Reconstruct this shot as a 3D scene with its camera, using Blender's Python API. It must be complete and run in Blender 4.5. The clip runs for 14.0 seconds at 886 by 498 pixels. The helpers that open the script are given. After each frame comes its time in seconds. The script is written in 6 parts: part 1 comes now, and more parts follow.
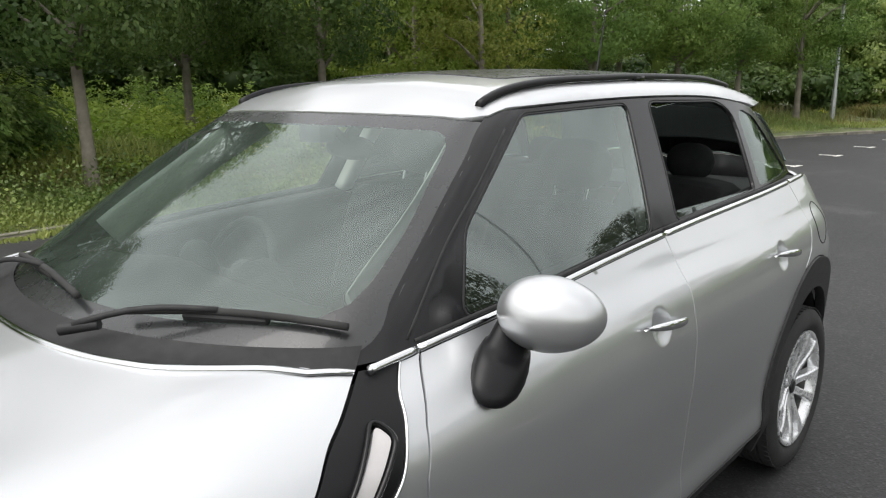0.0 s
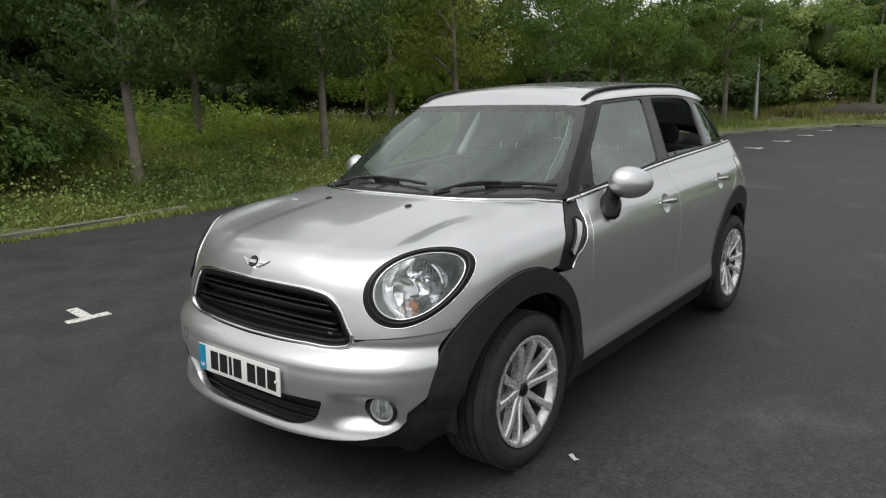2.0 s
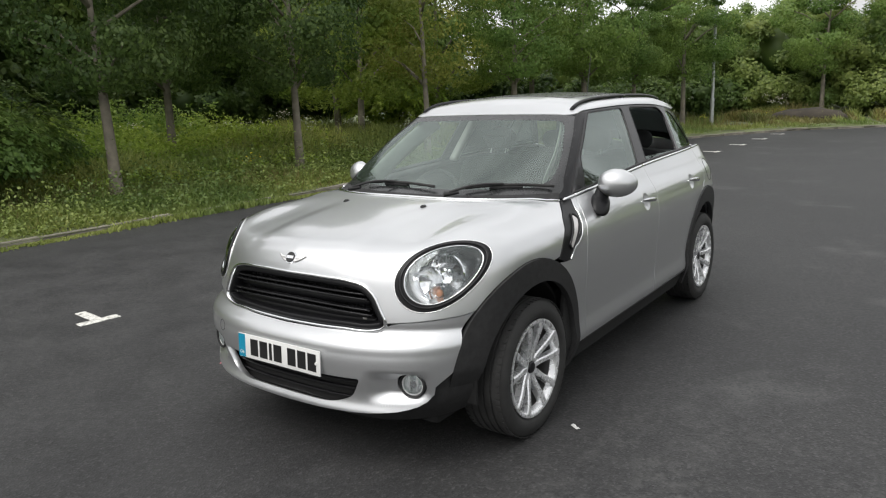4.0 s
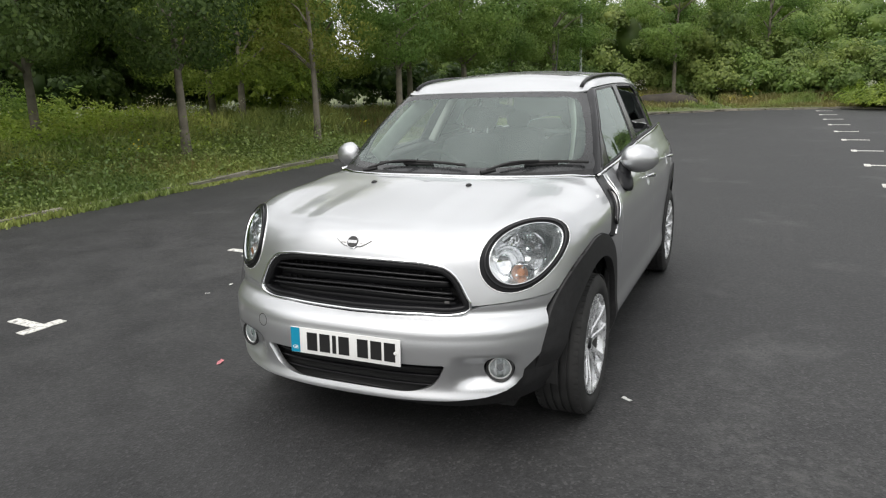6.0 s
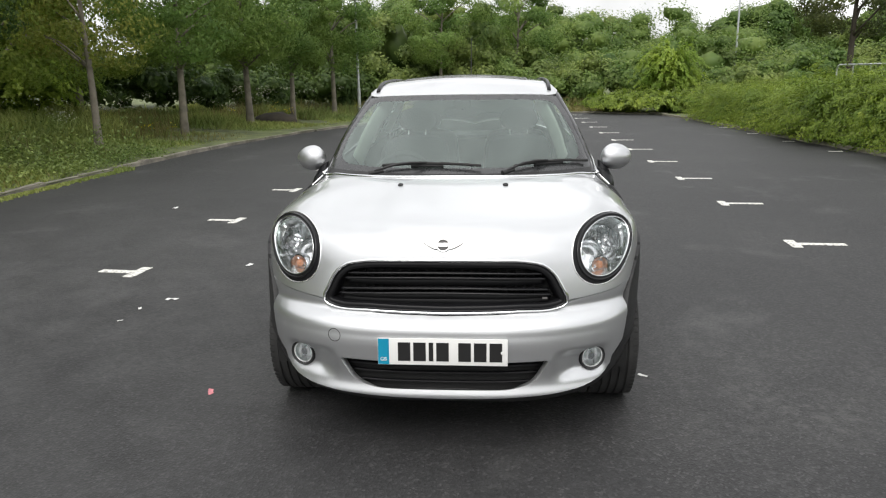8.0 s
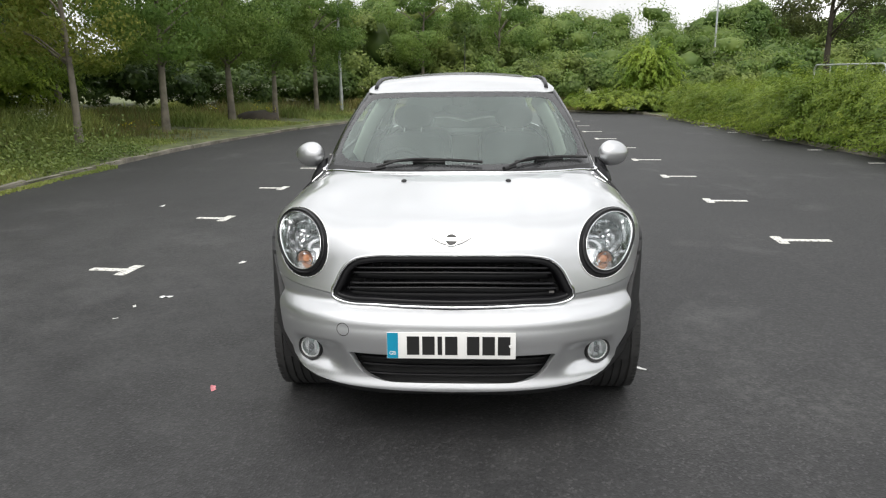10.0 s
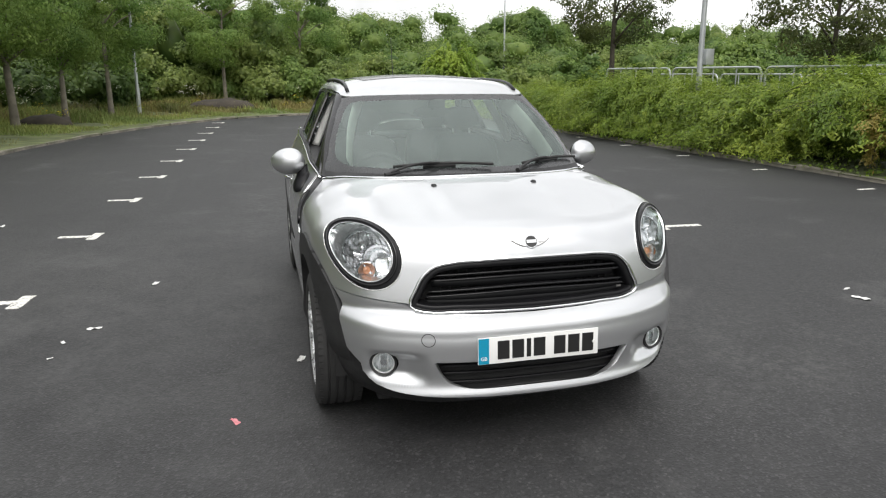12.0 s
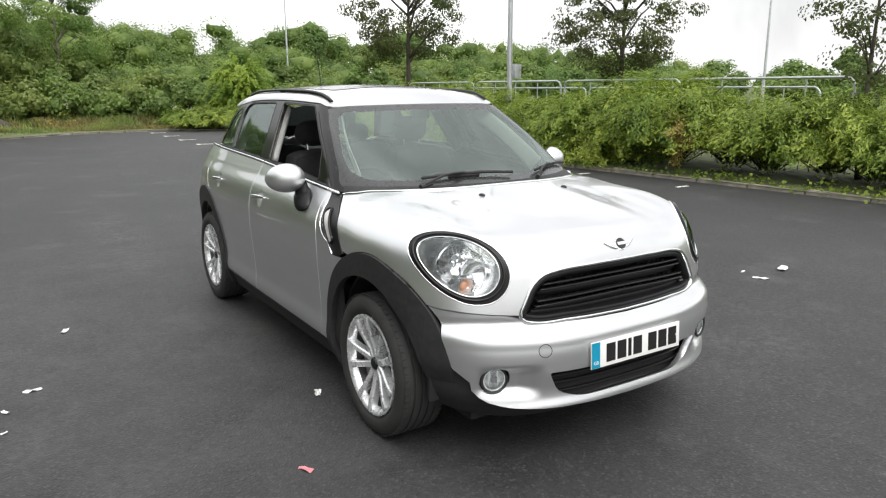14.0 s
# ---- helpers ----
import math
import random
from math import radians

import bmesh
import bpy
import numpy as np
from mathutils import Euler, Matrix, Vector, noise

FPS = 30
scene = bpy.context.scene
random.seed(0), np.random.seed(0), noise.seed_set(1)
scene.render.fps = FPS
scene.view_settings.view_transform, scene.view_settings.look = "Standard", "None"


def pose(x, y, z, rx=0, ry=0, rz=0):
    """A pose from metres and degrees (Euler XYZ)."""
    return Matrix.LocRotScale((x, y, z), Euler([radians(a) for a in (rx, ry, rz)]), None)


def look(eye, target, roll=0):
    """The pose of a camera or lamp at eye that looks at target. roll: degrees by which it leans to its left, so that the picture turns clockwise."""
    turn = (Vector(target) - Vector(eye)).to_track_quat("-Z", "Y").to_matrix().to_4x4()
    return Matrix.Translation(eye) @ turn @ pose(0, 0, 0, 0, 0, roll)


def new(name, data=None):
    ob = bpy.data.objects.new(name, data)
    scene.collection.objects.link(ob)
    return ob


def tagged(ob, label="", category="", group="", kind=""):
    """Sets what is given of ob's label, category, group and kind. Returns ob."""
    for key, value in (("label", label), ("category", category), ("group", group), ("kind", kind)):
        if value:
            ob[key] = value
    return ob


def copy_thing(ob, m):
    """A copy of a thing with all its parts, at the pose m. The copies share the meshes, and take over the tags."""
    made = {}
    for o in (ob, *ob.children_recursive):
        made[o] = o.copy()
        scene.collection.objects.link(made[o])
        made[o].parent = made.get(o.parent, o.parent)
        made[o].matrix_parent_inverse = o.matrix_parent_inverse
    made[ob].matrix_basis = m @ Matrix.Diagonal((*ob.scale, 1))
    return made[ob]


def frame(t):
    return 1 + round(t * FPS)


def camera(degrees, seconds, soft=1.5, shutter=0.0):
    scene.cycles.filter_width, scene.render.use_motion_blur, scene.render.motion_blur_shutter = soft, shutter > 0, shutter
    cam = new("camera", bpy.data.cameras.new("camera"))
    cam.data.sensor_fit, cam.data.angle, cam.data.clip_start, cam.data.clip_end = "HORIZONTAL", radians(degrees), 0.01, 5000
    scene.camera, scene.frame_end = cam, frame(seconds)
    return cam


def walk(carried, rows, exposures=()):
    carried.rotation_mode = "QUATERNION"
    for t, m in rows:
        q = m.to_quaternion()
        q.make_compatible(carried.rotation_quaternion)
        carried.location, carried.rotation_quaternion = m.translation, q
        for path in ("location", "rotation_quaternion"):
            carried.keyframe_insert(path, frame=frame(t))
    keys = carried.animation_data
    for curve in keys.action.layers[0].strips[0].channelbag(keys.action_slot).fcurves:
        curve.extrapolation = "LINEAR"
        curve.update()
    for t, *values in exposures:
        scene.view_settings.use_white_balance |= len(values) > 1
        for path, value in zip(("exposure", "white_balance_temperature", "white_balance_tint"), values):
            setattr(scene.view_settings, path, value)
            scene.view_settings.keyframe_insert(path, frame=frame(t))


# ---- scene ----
cam = camera(63.3, 14.0, soft=1.2)
PATH = [
    (0, (1.656, -1.552, 1.517), (0.312, -0.142, 1.065), -1.0),
    (0.5, (1.853, -2.166, 1.528), (0.518, -0.746, 1.079), -1.9),
    (1, (2.09, -2.72, 1.558), (0.742, -1.319, 1.101), -1.9),
    (1.5, (2.205, -3.227, 1.563), (0.931, -1.748, 1.13), -2.4),
    (2, (2.322, -3.628, 1.535), (1.092, -2.111, 1.102), -1.8),
    (2.5, (2.394, -3.879, 1.564), (1.214, -2.324, 1.127), -1.9),
    (3, (2.392, -3.973, 1.571), (1.223, -2.409, 1.138), -2.3),
    (5.5, (1.921, -4.265, 1.555), (0.96, -2.565, 1.126), -1.6),
    (6, (1.53, -4.413, 1.544), (0.721, -2.644, 1.077), -1.9),
    (6.5, (1.107, -4.618, 1.545), (0.498, -2.77, 1.086), -2.0),
    (7, (0.723, -4.732, 1.548), (0.342, -2.825, 1.08), -0.7),
    (7.5, (0.398, -4.724, 1.554), (0.142, -2.795, 1.089), -0.7),
    (8, (0.22, -4.75, 1.562), (0.067, -2.812, 1.09), -0.8),
    (10.5, (0.036, -4.787, 1.543), (-0.034, -2.846, 1.068), -0.7),
    (11, (-0.264, -4.712, 1.533), (-0.221, -2.767, 1.068), -1.3),
    (11.5, (-0.635, -4.669, 1.544), (-0.369, -2.744, 1.073), -0.2),
    (12, (-1.048, -4.64, 1.568), (-0.574, -2.756, 1.092), -0.2),
    (12.5, (-1.415, -4.513, 1.54), (-0.772, -2.669, 1.108), -0.6),
    (13, (-1.788, -4.376, 1.532), (-0.984, -2.595, 1.106), -1.1),
    (13.5, (-2.056, -4.214, 1.531), (-1.108, -2.508, 1.092), -0.5),
    (14, (-2.202, -4.035, 1.538), (-1.157, -2.388, 1.099), -0.3),
]
walk(cam, [(t, look(eye, target, roll)) for t, eye, target, roll in PATH], exposures=[(0, 0.27), (0.5, -0.10), (1.0, -0.40), (1.5, -0.35), (2, -0.30), (3, -0.06), (5.5, 0.05), (6.5, 0.12), (7.5, 0.16), (11, 0.18), (12.5, 0.27), (14, 0.43)])


# ---- light: bright overcast sky ----
SUN_UP, SUN_TURN = 55, 190
world = bpy.data.worlds.new("overcast")
scene.world = world
world.use_nodes = True
wn, wl = world.node_tree.nodes, world.node_tree.links
sky = wn.new("ShaderNodeTexSky")
sky.sky_type = "NISHITA"
sky.sun_disc = False
sky.sun_elevation, sky.sun_rotation = radians(SUN_UP), radians(SUN_TURN)
sky.air_density, sky.dust_density, sky.ozone_density = 1.0, 6.0, 1.0
cloud = wn.new("ShaderNodeTexNoise")
cloud.inputs["Scale"].default_value = 3.2
cloud.inputs["Detail"].default_value = 7
cloud.inputs["Distortion"].default_value = 0.6
wtc = wn.new("ShaderNodeTexCoord")
wl.new(wtc.outputs["Generated"], cloud.inputs["Vector"])
cloud_ramp = wn.new("ShaderNodeMapRange")
cloud_ramp.inputs["From Min"].default_value, cloud_ramp.inputs["From Max"].default_value = 0.34, 0.66
cloud_ramp.inputs["To Min"].default_value, cloud_ramp.inputs["To Max"].default_value = 6.0, 12.2
wl.new(cloud.outputs["Fac"], cloud_ramp.inputs["Value"])
# an overcast sky is brightest overhead
height = wn.new("ShaderNodeSeparateXYZ")
wl.new(wtc.outputs["Generated"], height.inputs[0])
rise = wn.new("ShaderNodeMapRange")
rise.inputs["To Min"].default_value, rise.inputs["To Max"].default_value = 0.97, 1.30
wl.new(height.outputs["Z"], rise.inputs["Value"])
height_gain = wn.new("ShaderNodeMath")
height_gain.operation = "MULTIPLY"
wl.new(cloud_ramp.outputs["Result"], height_gain.inputs[0])
wl.new(rise.outputs["Result"], height_gain.inputs[1])
grey = wn.new("ShaderNodeCombineColor")
for ch in ("Red", "Green", "Blue"):
    wl.new(height_gain.outputs[0], grey.inputs[ch])
veil = wn.new("ShaderNodeMix")
veil.data_type = "RGBA"
veil.inputs[0].default_value = 0.85
wl.new(sky.outputs["Color"], veil.inputs[6])
wl.new(grey.outputs["Color"], veil.inputs[7])
wl.new(veil.outputs[2], wn["Background"].inputs["Color"])
wn["Background"].inputs["Strength"].default_value = 0.12

sun_data = bpy.data.lights.new("sun", "SUN")
sun_data.energy, sun_data.angle, sun_data.color = 1.6, radians(40), (1.0, 0.985, 0.96)
sun = new("sun", sun_data)
sun.matrix_world = look((0, 0, 30), (0, 0, 0)) if SUN_UP > 89 else pose(0, 0, 30, 90 - SUN_UP, 0, 180 - SUN_TURN)


# ---- materials ----
class Mat:
    """A node material with short ways to add noise, colour steps and relief."""

    def __init__(self, name, color=(0.5, 0.5, 0.5), rough=0.5, metal=0.0, **more):
        self.m = bpy.data.materials.new(name)
        self.m.use_nodes = True
        self.n, self.l = self.m.node_tree.nodes, self.m.node_tree.links
        self.b = self.n["Principled BSDF"]
        self.b.inputs["Base Color"].default_value = (*color, 1)
        self.b.inputs["Roughness"].default_value = rough
        self.b.inputs["Metallic"].default_value = metal
        for key, value in more.items():
            self.b.inputs[key.replace("_", " ").title().replace("Ior", "IOR")].default_value = value
        self.tc = self.n.new("ShaderNodeTexCoord")
        self.height = None

    def noise(self, scale, detail=4.0, rough=0.55, stretch=None):
        t = self.n.new("ShaderNodeTexNoise")
        t.inputs["Scale"].default_value, t.inputs["Detail"].default_value, t.inputs["Roughness"].default_value = scale, detail, rough
        self.l.new(self.coords(stretch), t.inputs["Vector"])
        return t.outputs["Fac"]

    def coords(self, stretch=None):
        if stretch is None:
            return self.tc.outputs["Object"]
        mp = self.n.new("ShaderNodeMapping")
        mp.inputs["Scale"].default_value = stretch
        self.l.new(self.tc.outputs["Object"], mp.inputs["Vector"])
        return mp.outputs["Vector"]

    def voronoi(self, scale, out="Distance"):
        t = self.n.new("ShaderNodeTexVoronoi")
        t.inputs["Scale"].default_value = scale
        self.l.new(self.coords(), t.inputs["Vector"])
        return t.outputs[out]

    def ramp(self, fac, *stops):
        r = self.n.new("ShaderNodeValToRGB")
        e = r.color_ramp.elements
        while len(e) < len(stops):
            e.new(0.5)
        for el, (p, c) in zip(e, stops):
            el.position, el.color = p, (*c, 1) if len(c) == 3 else c
        self.l.new(fac, r.inputs["Fac"])
        return r.outputs["Color"]

    def mix(self, fac, a, b, mode="MIX"):
        x = self.n.new("ShaderNodeMix")
        x.data_type, x.blend_type = "RGBA", mode
        for slot, v in ((0, fac), (6, a), (7, b)):
            if isinstance(v, (int, float)):
                x.inputs[slot].default_value = v
            elif isinstance(v, tuple):
                x.inputs[slot].default_value = (*v, 1)
            else:
                self.l.new(v, x.inputs[slot])
        return x.outputs[2]

    def color(self, c):
        self.l.new(c, self.b.inputs["Base Color"])
        return self

    def rough(self, fac, lo, hi):
        r = self.n.new("ShaderNodeMapRange")
        r.inputs["To Min"].default_value, r.inputs["To Max"].default_value = lo, hi
        self.l.new(fac, r.inputs["Value"])
        self.l.new(r.outputs["Result"], self.b.inputs["Roughness"])
        return self

    def bump(self, fac, strength, dist=0.01):
        bp = self.n.new("ShaderNodeBump")
        bp.inputs["Strength"].default_value, bp.inputs["Distance"].default_value = strength, dist
        self.l.new(fac, bp.inputs["Height"])
        if self.height is not None:
            self.l.new(self.height, bp.inputs["Normal"])
        self.height = bp.outputs["Normal"]
        self.l.new(self.height, self.b.inputs["Normal"])
        return self

    def island(self):
        g = self.n.new("ShaderNodeNewGeometry")
        return g.outputs["Random Per Island"]



def plain(name, color, rough=0.5, metal=0.0, grain=60.0, vary=0.25, relief=0.1, **more):
    """A material with fine grain and soft blotches."""
    k = Mat(name, color, rough, metal, **more)
    lo, hi = tuple(c * (1 - vary) for c in color), tuple(min(1, c * (1 + vary)) for c in color)
    k.color(k.ramp(k.noise(grain / 12), (0.3, lo), (0.7, hi)))
    fine = k.noise(grain)
    k.rough(fine, max(0.02, rough - 0.08), min(1, rough + 0.08))
    if relief:
        k.bump(fine, relief, 0.002)
    return k.m


def glass(name, tint, gloss_rough=0.0, film=0.0, ior=1.5):
    """A thin pane: tinted, with mirror gloss by Fresnel and a film of dust and painted sky haze."""
    k = Mat(name)
    clear = k.n.new("ShaderNodeBsdfTransparent")
    clear.inputs["Color"].default_value = (*tint, 1)
    gloss = k.n.new("ShaderNodeBsdfGlossy")
    gloss.inputs["Roughness"].default_value = gloss_rough
    gloss.inputs["Color"].default_value = (0.90, 1.0, 0.96, 1)
    fres = k.n.new("ShaderNodeFresnel")
    fres.inputs["IOR"].default_value = ior
    a = k.n.new("ShaderNodeMixShader")
    k.l.new(fres.outputs[0], a.inputs[0])
    k.l.new(clear.outputs[0], a.inputs[1])
    k.l.new(gloss.outputs[0], a.inputs[2])
    # pale film: a little dust, mostly the milky look of reflected sky
    dust_haze = k.n.new("ShaderNodeBsdfDiffuse")
    dust_haze.inputs["Color"].default_value = (0.52, 0.64, 0.58, 1)
    b = k.n.new("ShaderNodeMixShader")
    amount = k.n.new("ShaderNodeMapRange")
    amount.inputs["To Min"].default_value, amount.inputs["To Max"].default_value = film * 0.5, film * 1.5
    k.l.new(k.noise(7), amount.inputs["Value"])
    k.l.new(amount.outputs["Result"], b.inputs[0])
    k.l.new(a.outputs[0], b.inputs[1])
    k.l.new(dust_haze.outputs[0], b.inputs[2])
    k.l.new(b.outputs[0], k.n["Material Output"].inputs["Surface"])
    return k.m


def make_paint():
    k = Mat("silver_paint", (0.60, 0.605, 0.61), 0.38, 0.88, coat_weight=1.0, coat_roughness=0.012, coat_ior=1.65)
    flake = k.voronoi(2600, "Color")
    k.color(k.mix(0.07, k.ramp(k.noise(1.3), (0.3, (0.60, 0.61, 0.62)), (0.7, (0.63, 0.64, 0.65))), flake, "OVERLAY"))
    k.rough(k.noise(9), 0.35, 0.41)
    return k.m


PAINT = make_paint()
GLOSS_BLACK = plain("black_gloss_trim", (0.010, 0.010, 0.011), 0.16, grain=30, relief=0.02, specular_ior_level=0.32)
FRIT = plain("black_printed_border", (0.024, 0.025, 0.026), 0.28, grain=30, relief=0, coat_weight=0.35)
SATIN_BLACK = plain("satin_black_trim", (0.007, 0.007, 0.008), 0.35, grain=30, relief=0.02, specular_ior_level=0.25)
CLADDING = plain("grained_black_plastic", (0.024, 0.024, 0.0245), 0.55, grain=420, relief=0.2, specular_ior_level=0.3)
DARK = plain("underbody_black", (0.010, 0.010, 0.010), 0.85, grain=40)
CHROME = plain("bright_chrome", (0.80, 0.81, 0.82), 0.08, 1.0, grain=20, vary=0.03, relief=0)
SATIN = plain("satin_reflector", (0.94, 0.945, 0.95), 0.18, 0.75, grain=15, vary=0.06, relief=0)
WING = plain("bright_badge_silver", (0.84, 0.84, 0.84), 0.35, 0.3, grain=30, vary=0.03, relief=0)
BOWL = plain("lamp_bowl_silver", (0.90, 0.905, 0.91), 0.12, 0.92, grain=60, vary=0.10, relief=0)
ALLOY = plain("machined_alloy", (0.80, 0.81, 0.82), 0.28, 0.6, grain=30, vary=0.03, relief=0, coat_weight=0.5)
RUBBER = plain("tyre_rubber", (0.024, 0.024, 0.0235), 0.8, grain=160, relief=0.3)
# inner rim is dark grey behind the bright spokes
BARREL = plain("dark_inner_rim", (0.09, 0.09, 0.088), 0.5, 0.6, grain=60)
STEEL = plain("brake_steel", (0.30, 0.29, 0.28), 0.4, 0.9, grain=120)
SCREEN = glass("windscreen_glass", (0.66, 0.75, 0.70), film=0.04, ior=2.0)
SIDE_GLASS = glass("side_glass", (0.58, 0.70, 0.65), film=0.012, ior=2.4)
PRIVACY = glass("privacy_glass", (0.44, 0.52, 0.47), film=0.008, ior=1.75)
LENS = glass("headlight_cover", (0.95, 0.96, 0.97))
AMBER = Mat("amber_lens", (0.95, 0.30, 0.05), 0.12, coat_weight=1.0)
AMBER = (AMBER.color(AMBER.ramp(AMBER.noise(40), (0.3, (0.85, 0.30, 0.12)), (0.7, (0.92, 0.50, 0.30)))), AMBER.m)[1]
MILK = plain("clear_indicator_lens", (0.60, 0.575, 0.57), 0.12, grain=200, vary=0.08, relief=0.2, coat_weight=1.0)
TRIM_GREY = plain("pale_pillar_trim", (0.70, 0.71, 0.68), 0.75, grain=150, vary=0.08)
CLOTH = plain("black_seat_cloth", (0.022, 0.022, 0.024), 0.9, grain=260, relief=0.4)
DASH = plain("black_dashboard", (0.018, 0.018, 0.019), 0.62, grain=240, relief=0.3)
PLATE_W = plain("white_plate", (0.78, 0.78, 0.76), 0.35, grain=30, vary=0.05, relief=0)
PLATE_BLUE = plain("blue_plate_band", (0.004, 0.25, 0.40), 0.35, grain=30, vary=0.05, relief=0)
INK = plain("black_plate_ink", (0.012, 0.012, 0.012), 0.4, grain=30, relief=0)

def curve(t, xs, ys):
    """Smooth monotone-ish curve through a few stations."""
    xs, ys = np.asarray(xs, float), np.asarray(ys, float)
    d = np.gradient(ys, xs)
    t = np.clip(t, xs[0], xs[-1])
    i = np.clip(np.searchsorted(xs, t) - 1, 0, len(xs) - 2)
    h = xs[i + 1] - xs[i]
    u = (t - xs[i]) / h
    return (ys[i] * (1 + 2 * u) * (1 - u) ** 2 + h * d[i] * u * (1 - u) ** 2
            + ys[i + 1] * u * u * (3 - 2 * u) - h * d[i + 1] * u * u * (1 - u))


def smax(a, b, k):
    return np.maximum(a, b) + k * 0.25 * np.clip(1 - np.abs(a - b) / k, 0, 1) ** 2


def bump1(t, lo, hi, soft):
    a = np.clip((t - lo) / soft, 0, 1)
    b = np.clip((hi - t) / soft, 0, 1)
    return a * a * (3 - 2 * a) * b * b * (3 - 2 * b)


def ease(u):
    u = np.clip(u, 0, 1)
    return u * u * (3 - 2 * u)


def side_width(y, z):
    w = curve(z, (0.1, 0.24, 0.335, 0.43, 0.56, 0.75, 0.88, 0.96, 1.03, 1.1, 1.2), (0.78, 0.835, 0.868, 0.864, 0.870, 0.880, 0.872, 0.845, 0.795, 0.755, 0.70))
    w = w - 0.034 * np.clip((-1.02 - y) / 0.60, 0, 2) ** 2 - 0.045 * np.clip((y - 0.75) / 0.85, 0, 2) ** 2
    w = w - 0.036 * ease((z - 0.88) / 0.17) * ease((-0.30 - y) / 0.5)
    return w + 0.02 * np.clip((y + 0.6) / 1.6, 0, 1) * np.clip((z - 0.9) / 0.15, 0, 1)


def rear_y(x, z):
    return curve(z, (0.1, 0.3, 0.6, 0.9, 1.1), (1.93, 2.02, 2.04, 1.97, 1.90)) - 0.35 * np.abs(x) ** 3


def hood_z(x, y):
    c = curve(y, (-2.1, -1.9, -1.7, -1.5, -1.308, -1.1, -0.85, -0.70, -0.4, 2.2), (0.915, 0.955, 0.993, 1.022, 1.046, 1.068, 1.090, 1.16, 1.5, 1.7))
    lift = 0.022 * bump1(np.abs(x), 0.42, 1.1, 0.28) * bump1(y, -2.0, -1.15, 0.35)
    return c - 0.04 * x * x - 0.055 * x ** 4 - 0.05 * np.clip((-1.1 - y) / 0.8, 0, 1) * x * x + lift - 0.007 * bump1(np.abs(x), 0.22, 0.62, 0.12) * bump1(y, -2.2, -1.2, 0.3)


def upper_hull(x, y, z):
    """Bonnet, wings, doors and rear quarters: below 0 inside."""
    side = np.abs(x) - side_width(y, z)
    front = curve(z, (0.3, 0.6, 0.7, 0.82, 0.9, 1.0), (-1.97, -1.985, -1.985, -1.975, -1.962, -1.94)) + 0.50 * np.abs(x) ** 3 + 0.3 * np.abs(x) * np.clip(z - 0.66, 0, 0.3) - y
    f = smax(side, front, 0.17)
    f = smax(f, z - hood_z(x, y), 0.12)
    return smax(f, y - rear_y(x, z), 0.25)


def bumper_hull(x, y, z):
    side = np.abs(x) - side_width(y, z) - 0.004
    dent = 0.038 * bump1(np.abs(x), 0.43, 0.71, 0.10) * bump1(z, 0.325, 0.482, 0.055)
    front = curve(z, (0.12, 0.2, 0.25, 0.285, 0.325, 0.45, 0.535, 0.585, 0.607, 0.62, 0.66, 0.72), (-1.90, -1.985, -2.045, -2.060, -2.048, -2.062, -2.061, -2.045, -2.016, -1.996, -1.987, -1.985)) + 0.53 * np.abs(x) ** 3 + dent - y
    return smax(side, front, 0.17)


def cabin_hull(x, y, z):
    """Glass and pillars above the belt line."""
    side = np.abs(x) - (0.775 - 0.43 * (z - 1.05) - 0.12 * (z - 1.05) * np.abs(z - 1.05) - 0.13 * np.clip((y - 0.85) / 0.9, 0, 2) ** 2 - 0.024 * ease((-0.25 - y) / 0.55) * ease((1.30 - z) / 0.28))
    screen = curve(z, (0.9, 1.05, 1.25, 1.45, 1.6), (-1.34, -1.10, -0.70, -0.315, -0.05)) + (0.42 - 0.55 * np.clip(z - 1.05, 0, 0.4)) * x * x + 0.34 * np.clip(1 - (z - 1.0) / 0.32, 0, 1) * x ** 4 - y
    f = smax(side, screen, 0.09)
    f = smax(f, z - roof_z(x, y), 0.05)
    return smax(f, y - curve(z, (0.9, 1.1, 1.3, 1.5), (1.95, 1.90, 1.76, 1.58)) + 0.2 * x * x, 0.12)


def roof_z(x, y):
    return curve(y, (-0.5, -0.32, -0.2, -0.05, 0.3, 0.7, 1.0, 1.3, 1.7), (1.44, 1.470, 1.498, 1.518, 1.533, 1.533, 1.522, 1.488, 1.42)) + 0.022 - 0.14 * x * x



# ---- mesh helpers ----
from mathutils.geometry import delaunay_2d_cdt


def mesh_object(name, verts, faces, material, parent=None, label="", normals=None, smooth=True):
    me = bpy.data.meshes.new(name)
    me.from_pydata([tuple(map(float, v)) for v in verts], [], faces)
    me.materials.append(material)
    if smooth:
        me.polygons.foreach_set("use_smooth", [True] * len(me.polygons))
    if normals is not None:
        me.normals_split_custom_set_from_vertices([tuple(map(float, v)) for v in normals])
    me.update()
    ob = new(name, me)
    ob.parent = parent
    return tagged(ob, label) if label else ob


